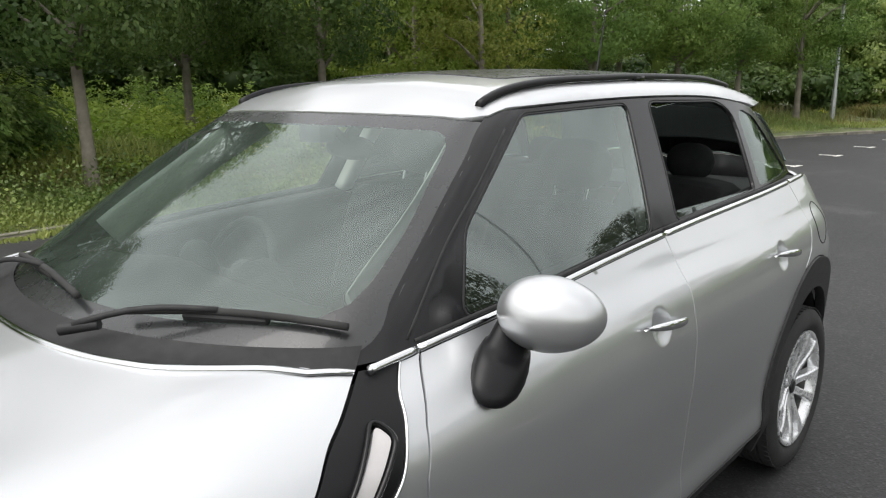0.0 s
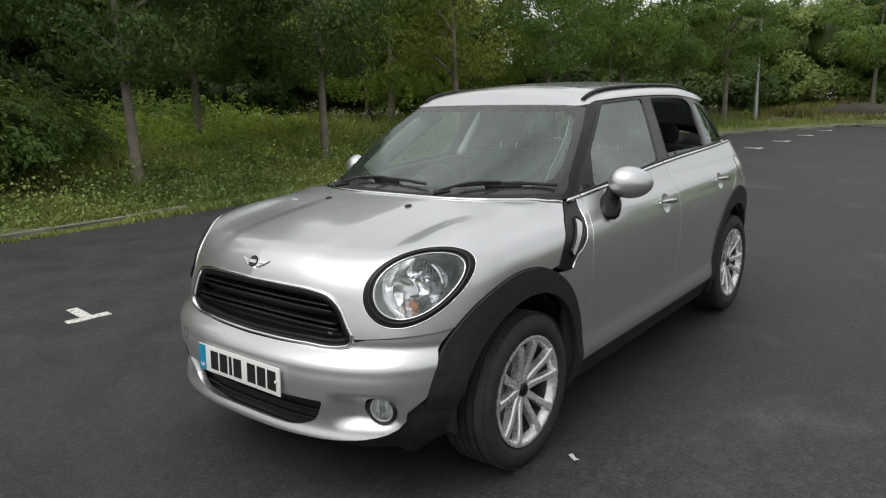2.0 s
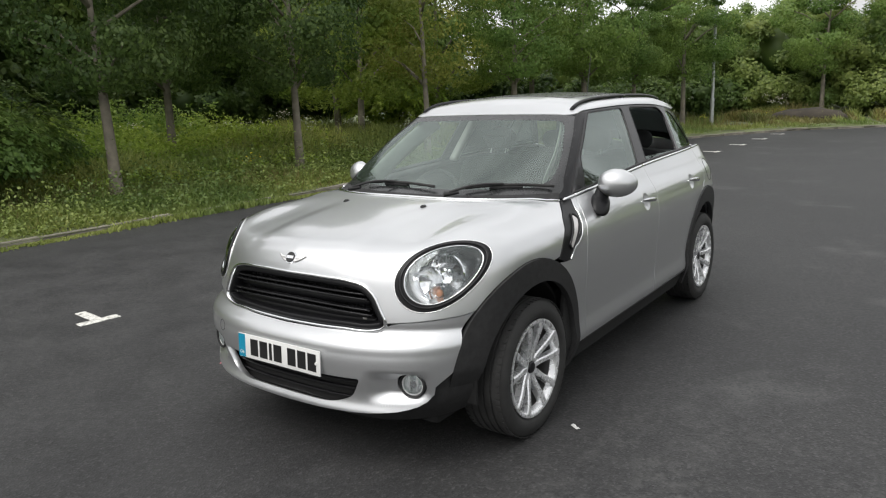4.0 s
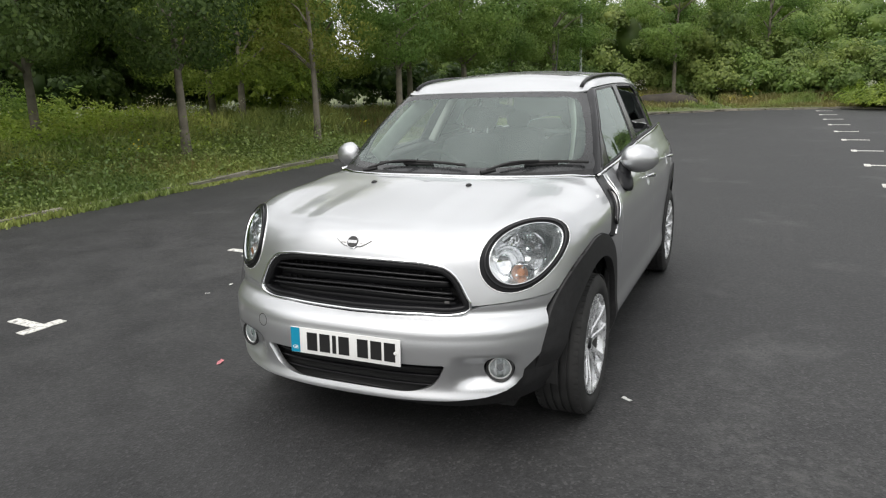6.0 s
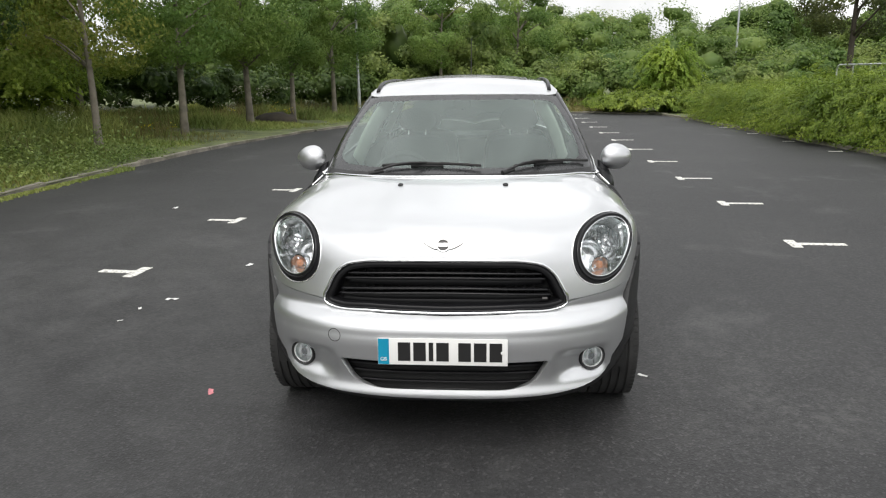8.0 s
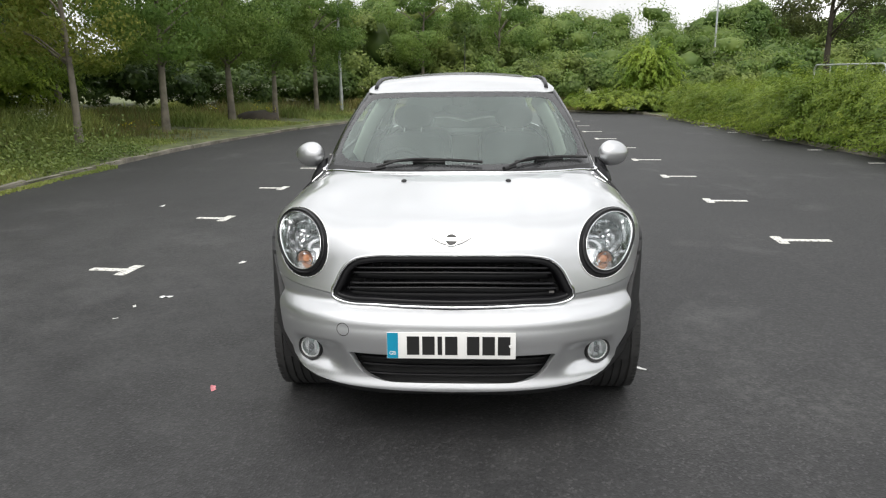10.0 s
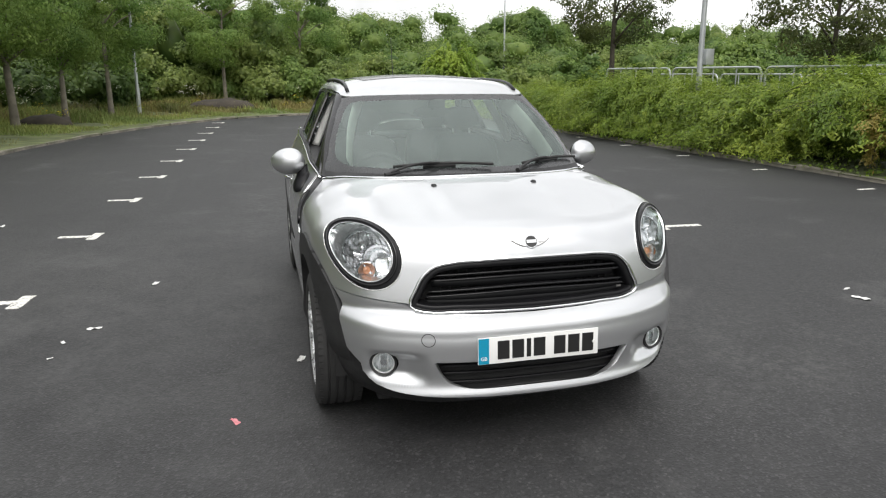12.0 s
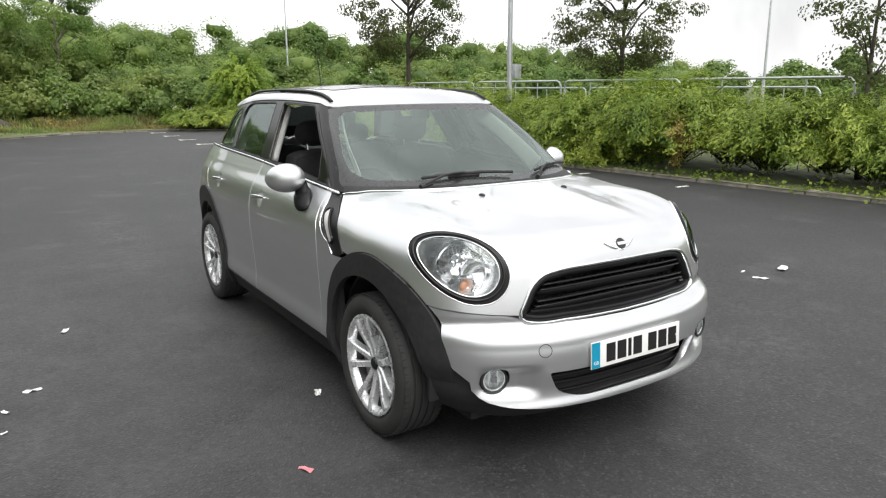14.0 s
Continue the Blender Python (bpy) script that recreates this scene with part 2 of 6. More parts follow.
def part(name, bm, material, parent=None, label="", smooth=True, bevel=0.0):
    if bevel:
        edges = [e for e in bm.edges if len(e.link_faces) == 2 and e.calc_face_angle(0) > 0.6]
        bmesh.ops.bevel(bm, geom=edges, offset=bevel, segments=2, affect="EDGES", profile=0.6)
    bmesh.ops.recalc_face_normals(bm, faces=bm.faces)
    me = bpy.data.meshes.new(name)
    bm.to_mesh(me)
    bm.free()
    me.materials.append(material)
    if smooth:
        me.polygons.foreach_set("use_smooth", [True] * len(me.polygons))
        me.set_sharp_from_angle(angle=radians(40))
    ob = new(name, me)
    ob.parent = parent
    return tagged(ob, label) if label else ob


def empty(name, m, label, category, group="", kind=""):
    ob = new(name)
    ob.matrix_world = m
    return tagged(ob, label, category, group, kind)


def box_bm(a, b, bm=None):
    bm = bm or bmesh.new()
    made = bmesh.ops.create_cube(bm, size=1)["verts"]
    for v in made:
        for i in range(3):
            v.co[i] = a[i] if v.co[i] < 0 else b[i]
    return bm


def ball_bm(centre, radii, bm=None, seg=24, turn=None):
    bm = bm or bmesh.new()
    made = bmesh.ops.create_uvsphere(bm, u_segments=seg, v_segments=seg // 2, radius=1)["verts"]
    m = Matrix.Translation(centre) @ (turn or Matrix()) @ Matrix.Diagonal((*radii, 1))
    bmesh.ops.transform(bm, matrix=m, verts=made)
    return bm


def rod_bm(a, b, r1, r2=None, bm=None, seg=12):
    bm = bm or bmesh.new()
    a, b = Vector(a), Vector(b)
    made = bmesh.ops.create_cone(bm, cap_ends=True, segments=seg, radius1=r1, radius2=r1 if r2 is None else r2, depth=(b - a).length)["verts"]
    m = Matrix.Translation((a + b) / 2) @ (b - a).to_track_quat("Z", "Y").to_matrix().to_4x4()
    bmesh.ops.transform(bm, matrix=m, verts=made)
    return bm


def revolve_bm(profile, seg=48, bm=None):
    """A ring about the x axis from a closed (x, r) profile."""
    bm = bm or bmesh.new()
    rings = []
    for k in range(seg):
        a = 2 * math.pi * k / seg
        rings.append([bm.verts.new((x, r * math.cos(a), r * math.sin(a))) for x, r in profile])
    n = len(profile)
    for k in range(seg):
        p, q = rings[k], rings[(k + 1) % seg]
        for i in range(n):
            j = (i + 1) % n
            bm.faces.new((p[i], p[j], q[j], q[i]))
    return bm


def tube(name, pts, radii, material, parent=None, label="", seg=8):
    """One bent, tapering rod through the points."""
    P = np.asarray([tuple(p) for p in pts], float)
    R = np.broadcast_to(np.asarray(radii, float), (len(P),))
    T = np.gradient(P, axis=0)
    T /= np.linalg.norm(T, axis=1)[:, None] + 1e-9
    up = np.where(np.abs(T[:, 2:3]) > 0.9, [[1.0, 0, 0]], [[0, 0, 1.0]])
    A = np.cross(T, up)
    A /= np.linalg.norm(A, axis=1)[:, None]
    B = np.cross(T, A)
    a = np.linspace(0, 2 * np.pi, seg, endpoint=False)
    v = (P[:, None] + R[:, None, None] * (np.cos(a)[None, :, None] * A[:, None] + np.sin(a)[None, :, None] * B[:, None])).reshape(-1, 3)
    n = len(P)
    f = [(i * seg + j, i * seg + (j + 1) % seg, (i + 1) * seg + (j + 1) % seg, (i + 1) * seg + j) for i in range(n - 1) for j in range(seg)]
    f += [tuple(reversed(range(seg))), tuple((n - 1) * seg + j for j in range(seg))]
    return mesh_object(name, v, f, material, parent, label)


def sweep(name, points, normals, width, height, material, parent, label="", closed=False, sink=0.0):
    """A rounded strip laid along a curve, width across it and height off the surface."""
    P, N = np.asarray(points, float), np.asarray(normals, float)
    if closed:
        T = np.roll(P, -1, 0) - np.roll(P, 1, 0)
    else:
        T = np.gradient(P, axis=0)
    T /= np.linalg.norm(T, axis=1)[:, None] + 1e-9
    B = np.cross(N, T)
    B /= np.linalg.norm(B, axis=1)[:, None] + 1e-9
    prof = [(-0.5, -sink), (-0.46, 0.55), (-0.3, 0.92), (0.0, 1.0), (0.3, 0.92), (0.46, 0.55), (0.5, -sink)]
    verts = np.concatenate([P + B * (u * width) + N * (v * height) for u, v in prof])
    n, k = len(P), len(prof)
    faces = []
    for j in range(k - 1):
        for i in range(n if closed else n - 1):
            i2 = (i + 1) % n
            faces.append((j * n + i, j * n + i2, (j + 1) * n + i2, (j + 1) * n + i))
    if not closed:
        faces.append(tuple(j * n for j in range(k)))
        faces.append(tuple(j * n + n - 1 for j in reversed(range(k))))
    return mesh_object(name, verts, faces, material, parent, label)


# ---- panels cut from the car's surface ----
def solve(f, o, d, far=2.6):
    """Where rays that start inside leave the surface f = 0."""
    lo, hi = np.zeros(len(o)), np.full(len(o), far)
    for _ in range(34):
        mid = (lo + hi) / 2
        inside = f(*(o + mid[:, None] * d).T) < 0
        lo, hi = np.where(inside, mid, lo), np.where(inside, hi, mid)
    return o + lo[:, None] * d


def slope(f, p):
    e = 2e-4
    g = np.stack([f(*(p + e * np.eye(3)[i]).T) - f(*(p - e * np.eye(3)[i]).T) for i in range(3)], 1)
    return g / (np.linalg.norm(g, axis=1)[:, None] + 1e-12)


class Side:
    def __init__(self, s):
        self.s = s

    def rays(self, q):
        o = np.stack([np.zeros(len(q)), q[:, 0], q[:, 1]], 1)
        return o, np.tile([self.s, 0.0, 0.0], (len(q), 1))

    def flat(self, p):
        return p[:, 1:]


class Front:
    def rays(self, q):
        o = np.stack([q[:, 0], np.full(len(q), 0.2), q[:, 1]], 1)
        return o, np.tile([0.0, -1.0, 0.0], (len(q), 1))

    def flat(self, p):
        return p[:, [0, 2]]


class Top:
    def rays(self, q):
        o = np.stack([q[:, 0], q[:, 1], np.full(len(q), 0.9)], 1)
        return o, np.tile([0.0, 0.0, 1.0], (len(q), 1))

    def flat(self, p):
        return p[:, :2]


class Dome:
    """Rays in all directions from one point; flat coordinates are angles from straight up."""

    def __init__(self, c):
        self.c = np.asarray(c, float)

    def rays(self, q):
        a = np.hypot(q[:, 0], q[:, 1]) + 1e-9
        d = np.stack([np.sin(a) * q[:, 0] / a, np.sin(a) * q[:, 1] / a, np.cos(a)], 1)
        return np.tile(self.c, (len(q), 1)), d

    def flat(self, p):
        d = p - self.c
        d = d / np.linalg.norm(d, axis=1)[:, None]
        a, r = np.arccos(np.clip(d[:, 2], -1, 1)), np.hypot(d[:, 0], d[:, 1]) + 1e-12
        return np.stack([a * d[:, 0] / r, a * d[:, 1] / r], 1)


def dense(poly, step, closed=True):
    p = np.asarray(poly, float)
    q = np.vstack([p, p[:1]]) if closed else p
    out = []
    for a, b in zip(q[:-1], q[1:]):
        n = max(1, int(np.ceil(np.linalg.norm(b - a) / step)))
        out += [a + (b - a) * k / n for k in range(n)]
    if not closed:
        out.append(q[-1])
    return np.array(out)


def rounded(poly, r, n=5):
    """Cut a polygon's corners by arcs of about r."""
    p, out = np.asarray(poly, float), []
    rs = r if hasattr(r, "__len__") else [r] * len(p)
    for i in range(len(p)):
        a, b, c, rr = p[i - 1], p[i], p[(i + 1) % len(p)], rs[i]
        u, v = a - b, c - b
        lu, lv = np.linalg.norm(u), np.linalg.norm(v)
        k = min(rr, lu * 0.49, lv * 0.49)
        if k < 1e-5:
            out.append(b)
            continue
        s, e = b + u / lu * k, b + v / lv * k
        for t in np.linspace(0, 1, n):
            out.append((1 - t) ** 2 * s + 2 * t * (1 - t) * b + t * t * e)
    return np.array(out)


def area(p):
    x, y = p[:, 0], p[:, 1]
    return 0.5 * np.sum(x * np.roll(y, -1) - np.roll(x, -1) * y)


def inset(p, d):
    """Move a loop inwards by d."""
    if area(p) < 0:
        p = p[::-1]
    e = np.roll(p, -1, 0) - p
    n = np.stack([-e[:, 1], e[:, 0]], 1)
    n /= np.linalg.norm(n, axis=1)[:, None] + 1e-12
    m = n + np.roll(n, 1, 0)
    m /= np.linalg.norm(m, axis=1)[:, None] + 1e-9
    return p + m * d


def inside(p, poly):
    x, y = p[:, 0], p[:, 1]
    res = np.zeros(len(p), bool)
    a, b = poly, np.roll(poly, -1, 0)
    for (x1, y1), (x2, y2) in zip(a, b):
        if y1 == y2:
            continue
        cut = ((y1 > y) != (y2 > y)) & (x < (x2 - x1) * (y - y1) / (y2 - y1) + x1)
        res ^= cut
    return res


def panel(name, chart, f, outline, material, parent, holes=(), gap=0.0025, step=0.022, off=0.0, depth=0.014, label="", extra=None):
    """A piece of the surface f inside an outline drawn in the chart, with turned-in edges."""
    loops = [inset(dense(outline, step * 0.8), gap)] + [inset(dense(h, step * 0.6), -gap) for h in holes]
    outer, inner = loops[0], loops[1:]
    lo, hi = outer.min(0), outer.max(0)
    gx, gy = np.meshgrid(np.arange(lo[0], hi[0], step), np.arange(lo[1], hi[1], step * 0.87))
    gx = gx + (np.arange(gx.shape[0]) % 2)[:, None] * step * 0.5
    g = np.stack([gx.ravel(), gy.ravel()], 1)
    keep = inside(g, inset(outer, step * 0.45))
    for h in inner:
        keep &= ~inside(g, inset(h, -step * 0.45))
    g = g[keep]
    if extra is not None:
        far = np.min(np.linalg.norm(g[:, None] - extra[None, :, :], axis=2), axis=1) > step * 0.5
        g = np.vstack([g[far], extra])
    pts, edges = [], []
    for lp in loops:
        s = len(pts)
        pts += list(lp)
        edges += [(s + i, s + (i + 1) % len(lp)) for i in range(len(lp))]
    pts += list(g)
    out = delaunay_2d_cdt([Vector(p) for p in pts], edges, [], 0, 1e-7)
    v2, tris = np.array([tuple(v) for v in out[0]]), [tuple(t) for t in out[2]]
    mid = np.array([v2[list(t)].mean(0) for t in tris])
    ok = inside(mid, outer)
    for h in inner:
        ok &= ~inside(mid, h)
    tris = [t for t, k in zip(tris, ok) if k]
    o, d = chart.rays(v2)
    P = solve(f, o, d)
    N = slope(f, P)
    P = P + N * off
    T = np.array(tris)
    fn = np.cross(P[T[:, 1]] - P[T[:, 0]], P[T[:, 2]] - P[T[:, 0]])
    flip = np.einsum("ij,ij->i", fn, N[T].mean(1)) < 0
    T[flip] = T[flip][:, [0, 2, 1]]
    count = {}
    for a, b, c in T:
        for e in ((a, b), (b, c), (c, a)):
            count[tuple(sorted(e))] = count.get(tuple(sorted(e)), 0) + 1
    faces = [tuple(map(int, t)) for t in T]
    verts, norms = list(P), list(N)
    for a, b, c in T:
        for e in ((a, b), (b, c), (c, a)):
            if count[tuple(sorted(e))] == 1:
                i, j = map(int, e)
                side = np.cross(P[j] - P[i], N[i] + N[j])
                side = side / (np.linalg.norm(side) + 1e-12)
                k = len(verts)
                soft_i, soft_j = N[i] * 0.5 + side, N[j] * 0.5 + side
                verts += [P[i], P[j], P[j] - N[j] * depth, P[i] - N[i] * depth]
                norms += [soft_i, soft_j, side, side]
                faces.append((k + 1, k, k + 3, k + 2))
    norms = np.array(norms)
    norms /= np.linalg.norm(norms, axis=1)[:, None] + 1e-12
    return mesh_object(name, verts, faces, material, parent, label, norms)


def on(chart, f, q, off=0.0):
    o, d = chart.rays(np.asarray(q, float))
    p = solve(f, o, d)
    n = slope(f, p)
    return p + n * off, n


# ---- the car ----
CAR = empty("car", pose(0, 0, 0), "silver five-door crossover car with black arch trim on asphalt", "car")
NOSE = Dome((0, -1.0, 0.5))
ARCH_F, ARCH_R, ARCH_OUT, ARCH_IN = (-1.34, 0.37), (1.335, 0.37), 0.475, 0.388


def arc(c, r, a0, a1, n=40):
    return np.array([(c[0] + r * math.cos(radians(a)), c[1] + r * math.sin(radians(a))) for a in np.linspace(a0, a1, n)])


def belt(y):
    return curve(np.asarray(y, float), (-0.9, -0.7, -0.3, 0.25, 0.8, 1.3, 1.7), (1.027, 1.037, 1.068, 1.098, 1.116, 1.126, 1.132))


def cowl_y(x):
    u = np.abs(x)
    return -1.165 + 0.317 * (u / 0.775) ** 3 + 0.048 * ease((u - 0.5) / 0.17) + 0.03 * ease((u - 0.69) / 0.05)


def smooth_path(pts, n):
    pts = np.asarray(pts, float)
    s = np.r_[0, np.cumsum(np.linalg.norm(np.diff(pts, axis=0), axis=1))]
    t = np.linspace(0, s[-1], n)
    return np.stack([curve(t, s, pts[:, i]) for i in range(pts.shape[1])], 1)


# seams in side view (y, z)
SCUTTLE_FRONT = [(-0.810, 1.031), (-0.851, 1.006), (-0.888, 0.986), (-0.942, 0.96), (-0.988, 0.925), (-1.06, 0.86), (-1.10, 0.80)]
SCUTTLE_FRONT = [tuple(p) for p in smooth_path(SCUTTLE_FRONT, 30)]
SCUTTLE_BACK = [(-0.985, 0.775), (-0.965, 0.80), (-0.945, 0.822), (-0.895, 0.842), (-0.845, 0.875), (-0.802, 0.935), (-0.782, 0.965), (-0.769, 0.988), (-0.750, 1.008), (-0.727, 1.030)]
DOOR_FRONT = [(-0.680, 1.034), (-0.712, 0.99), (-0.748, 0.94), (-0.780, 0.86), (-0.792, 0.75), (-0.786, 0.55), (-0.775, 0.315)]
DOOR_MID = [(0.262, 1.098), (0.262, 0.95), (0.256, 0.75), (0.246, 0.5), (0.240, 0.318)]
DOOR_REAR = [(1.30, 1.126), (1.32, 1.05), (1.325, 0.97), (1.29, 0.89), (1.20, 0.836)]

# headlight egg, drawn in its own slanted plane
EGG_C, EGG_A = np.array((0.685, -1.748, 0.860)), np.array((0.509, 0.802, 0.312))
EGG_A = EGG_A / np.linalg.norm(EGG_A)
EGG_B = np.array((-0.526, 0.003, 0.851))
EGG_B = EGG_B / np.linalg.norm(EGG_B)


def egg(scale=1.0, s=1, n=64):
    a = np.linspace(0, 2 * math.pi, n, endpoint=False)
    u = 0.229 * np.cos(a)
    v = 0.128 * np.sin(a) * (1 - 0.93 * u) + 0.031 * u
    p = EGG_C + np.outer(u * scale, EGG_A) + np.outer(v * scale, EGG_B)
    return p * [s, 1, 1]


def grille_loop(grow=0.0):
    half = np.array([(0.0, 0.838), (0.20, 0.834), (0.33, 0.826), (0.405, 0.808), (0.448, 0.772), (0.480, 0.715), (0.502, 0.668), (0.500, 0.645), (0.470, 0.634), (0.30, 0.627), (0.0, 0.620)])
    p = smooth_path(half, 40)
    loop = np.vstack([p, (p * [-1, 1])[::-1][1:-1]])
    return inset(loop, -grow)


def nose_flat(pts3):
    return NOSE.flat(np.asarray(pts3, float))


def side3(q, s=1, f=upper_hull):
    return on(Side(s), f, q)[0]


def front3(q, f=upper_hull):
    return on(Front(), f, q)[0]


def build_bonnet():
    half = []
    g = grille_loop(0.004)
    top = g[(g[:, 0] >= 0) & (g[:, 1] > 0.662)]
    top = top[np.argsort(-top[:, 1] + top[:, 0])]
    half += list(front3(top))
    half += list(front3(smooth_path([(0.508, 0.660), (0.60, 0.667), (0.68, 0.675), (0.76, 0.684)], 10)))
    a0 = 180 - math.degrees(math.asin((0.694 - ARCH_F[1]) / ARCH_OUT))
    half += list(side3(arc(ARCH_F, ARCH_OUT, a0, 66, 26)))
    half += list(side3(np.array(SCUTTLE_FRONT)[::-1][1:]))
    xs = np.linspace(0.736, 0.0, 30)
    half += [(x, cowl_y(x), 1.06) for x in xs]
    half = np.array(half)
    ring = np.vstack([half, (half * [-1, 1, 1])[::-1][1:-1]])
    q = nose_flat(ring)
    holes = [nose_flat(egg(1.0, s)) for s in (1, -1)]
    panel("bonnet", NOSE, upper_hull, q, PAINT, CAR, holes, gap=0.002, step=0.02, depth=0.03)


def build_bumper():
    top = list(front3(smooth_path([(0.0, 0.616), (0.30, 0.622), (0.46, 0.630), (0.506, 0.648), (0.54, 0.659), (0.62, 0.667), (0.70, 0.675), (0.77, 0.684)], 26), bumper_hull))
    a0 = 180 - math.degrees(math.asin((0.690 - ARCH_F[1]) / ARCH_OUT))
    a1 = 180 - math.degrees(math.asin((0.46 - ARCH_F[1]) / ARCH_OUT))
    back = list(side3(arc(ARCH_F, ARCH_OUT, a0, a1, 10), 1, bumper_hull))
    xe = back[-1][0]
    low = list(front3(smooth_path([(xe - 0.004, 0.452), (xe - 0.022, 0.430), (min(0.722, xe - 0.05), 0.413), (0.703, 0.392), (0.692, 0.362), (0.657, 0.326), (0.60, 0.305), (0.50, 0.291), (0.30, 0.282), (0.0, 0.276)], 24), bumper_hull))
    half = np.array(top + back + low)
    ring = np.vstack([half, (half * [-1, 1, 1])[::-1][1:-1]])
    mouth = rounded([(-0.425, 0.435), (0.425, 0.435), (0.378, 0.345), (0.28, 0.316), (-0.28, 0.316), (-0.378, 0.345)], (0.012, 0.012, 0.04, 0.06, 0.06, 0.04))
    holes = [nose_flat(front3(dense(mouth, 0.02), bumper_hull))]
    for s in (1, -1):
        a = np.linspace(0, 2 * math.pi, 26, endpoint=False)
        holes.append(nose_flat(front3(np.stack([s * 0.612 + 0.056 * np.cos(a), 0.410 + 0.052 * np.sin(a)], 1), bumper_hull)))
    bumper = panel("front_bumper", NOSE, bumper_hull, nose_flat(ring), PAINT, CAR, holes, gap=0.002, step=0.011, depth=0.03)
    # black lower valance
    low_y = lambda x, y, z: smax(np.abs(x) - side_width(y, z) + 0.012 + 0.06 * np.clip((0.42 - z) / 0.2, 0, 1.2), curve(z, (0.1, 0.2, 0.3, 0.5), (-1.84, -1.91, -2.00, -2.03)) + 0.53 * np.abs(x) ** 3 - y, 0.17)
    v = smooth_path([(0.0, 0.29), (0.5, 0.305), (0.62, 0.335), (0.70, 0.41), (0.775, 0.475)], 22)
    w = smooth_path([(0.785, 0.41), (0.745, 0.27), (0.55, 0.215), (0.0, 0.20)], 16)
    half = np.array(list(front3(v, low_y)) + list(front3(w, low_y)))
    ring = np.vstack([half, (half * [-1, 1, 1])[::-1][1:-1]])
    panel("lower_valance", NOSE, low_y, nose_flat(ring), CLADDING, CAR, gap=0, step=0.035, depth=0.06)
    # lower intake: recess and slats
    inner = lambda x, y, z: bumper_hull(x, y, z) + 0.07
    panel("intake_back", Front(), inner, [(-0.48, 0.48), (0.48, 0.48), (0.42, 0.29), (-0.42, 0.29)], DARK, bumper, gap=0, step=0.04)
    for z in (0.335, 0.365, 0.395, 0.425):
        xs = np.linspace(-0.40, 0.40, 36)
        p, n = on(Front(), bumper_hull, np.stack([xs, np.full(36, z)], 1), -0.05)
        sweep("intake_slat", p, n, 0.010, 0.012, SATIN_BLACK, bumper)
    # tow eye cover on the right half
    a = np.linspace(0, 2 * math.pi, 40, endpoint=False)
    p, n = on(Front(), bumper_hull, np.stack([-0.448 + 0.026 * np.cos(a), 0.532 + 0.026 * np.sin(a)], 1))
    sweep("tow_eye_seam", p, n, 0.003, 0.0008, CLADDING, bumper, closed=True)
    # fog lamps
    for s in (1, -1):
        c, n = on(Front(), bumper_hull, np.array([(s * 0.612, 0.410)]), -0.002)
        c, n = Vector(c[0]), Vector((0.30 * s, -0.95, 0.02)).normalized()
        m = Matrix.Translation(c) @ n.to_track_quat("X", "Z").to_matrix().to_4x4()
        lamp = part("fog_lamp", revolve_bm([(-0.06, 0.052), (0.012, 0.057), (0.018, 0.053), (0.014, 0.047), (-0.05, 0.045)], 36), CLADDING, CAR, "round fog lamp with black rim and clear lens")
        lamp.matrix_basis = m
        bowl = revolve_bm([(0.008, 0.047), (0.010, 0.043), (-0.028, 0.020), (-0.035, 0.001), (-0.04, 0.001), (-0.03, 0.030), (0.0, 0.047)], 32)
        part("reflector", bowl, WING, lamp)
        part("bulb_shield", rod_bm((-0.032, 0, 0), (0.0, 0, 0), 0.014, 0.016), CHROME, lamp)
        for k in (-0.016, 0.016):
            part("reflector_rib", box_bm((-0.02, k - 0.003, -0.036), (0.0, k + 0.003, 0.036)), WING, lamp)
        part("lens", ball_bm((0.0, 0, 0), (0.018, 0.046, 0.046), seg=20), LENS, lamp)


def build_plate():
    plate = part("number_plate", box_bm((-0.26, -0.006, -0.0555), (0.26, 0.0, 0.0555)), PLATE_W, CAR, "white number plate with a blue end band", bevel=0.003)
    plate.matrix_basis = pose(0, -2.068, 0.487, -3)
    part("blue_band", box_bm((-0.258, -0.0075, -0.053), (-0.214, -0.0062, 0.053)), PLATE_BLUE, plate)
    font = bpy.data.curves.new("band_letters", "FONT")
    font.body, font.size, font.align_x, font.extrude = "GB", 0.021, "CENTER", 0.0005
    text = bpy.data.objects.new("band_letters", font)
    me = bpy.data.meshes.new_from_object(text)
    bpy.data.objects.remove(text)
    me.materials.clear()
    me.materials.append(PLATE_W)
    letters = new("band_letters", me)
    letters.parent = plate
    letters.matrix_basis = pose(-0.236, -0.0082, -0.038, 90)
    x = -0.178
    for w in (0.05, 0.05, 0.018, 0.05, 0, 0.05, 0.05, 0.05):
        if w:
            part("plain_bar", box_bm((x, -0.0075, -0.0385), (x + w, -0.0062, 0.0385)), INK, plate)
            x += w + 0.012
        else:
            x += 0.026
    part("fixing_cap", rod_bm((0.238, -0.004, 0.0), (0.238, -0.010, 0.0), 0.006), PLATE_W, plate)


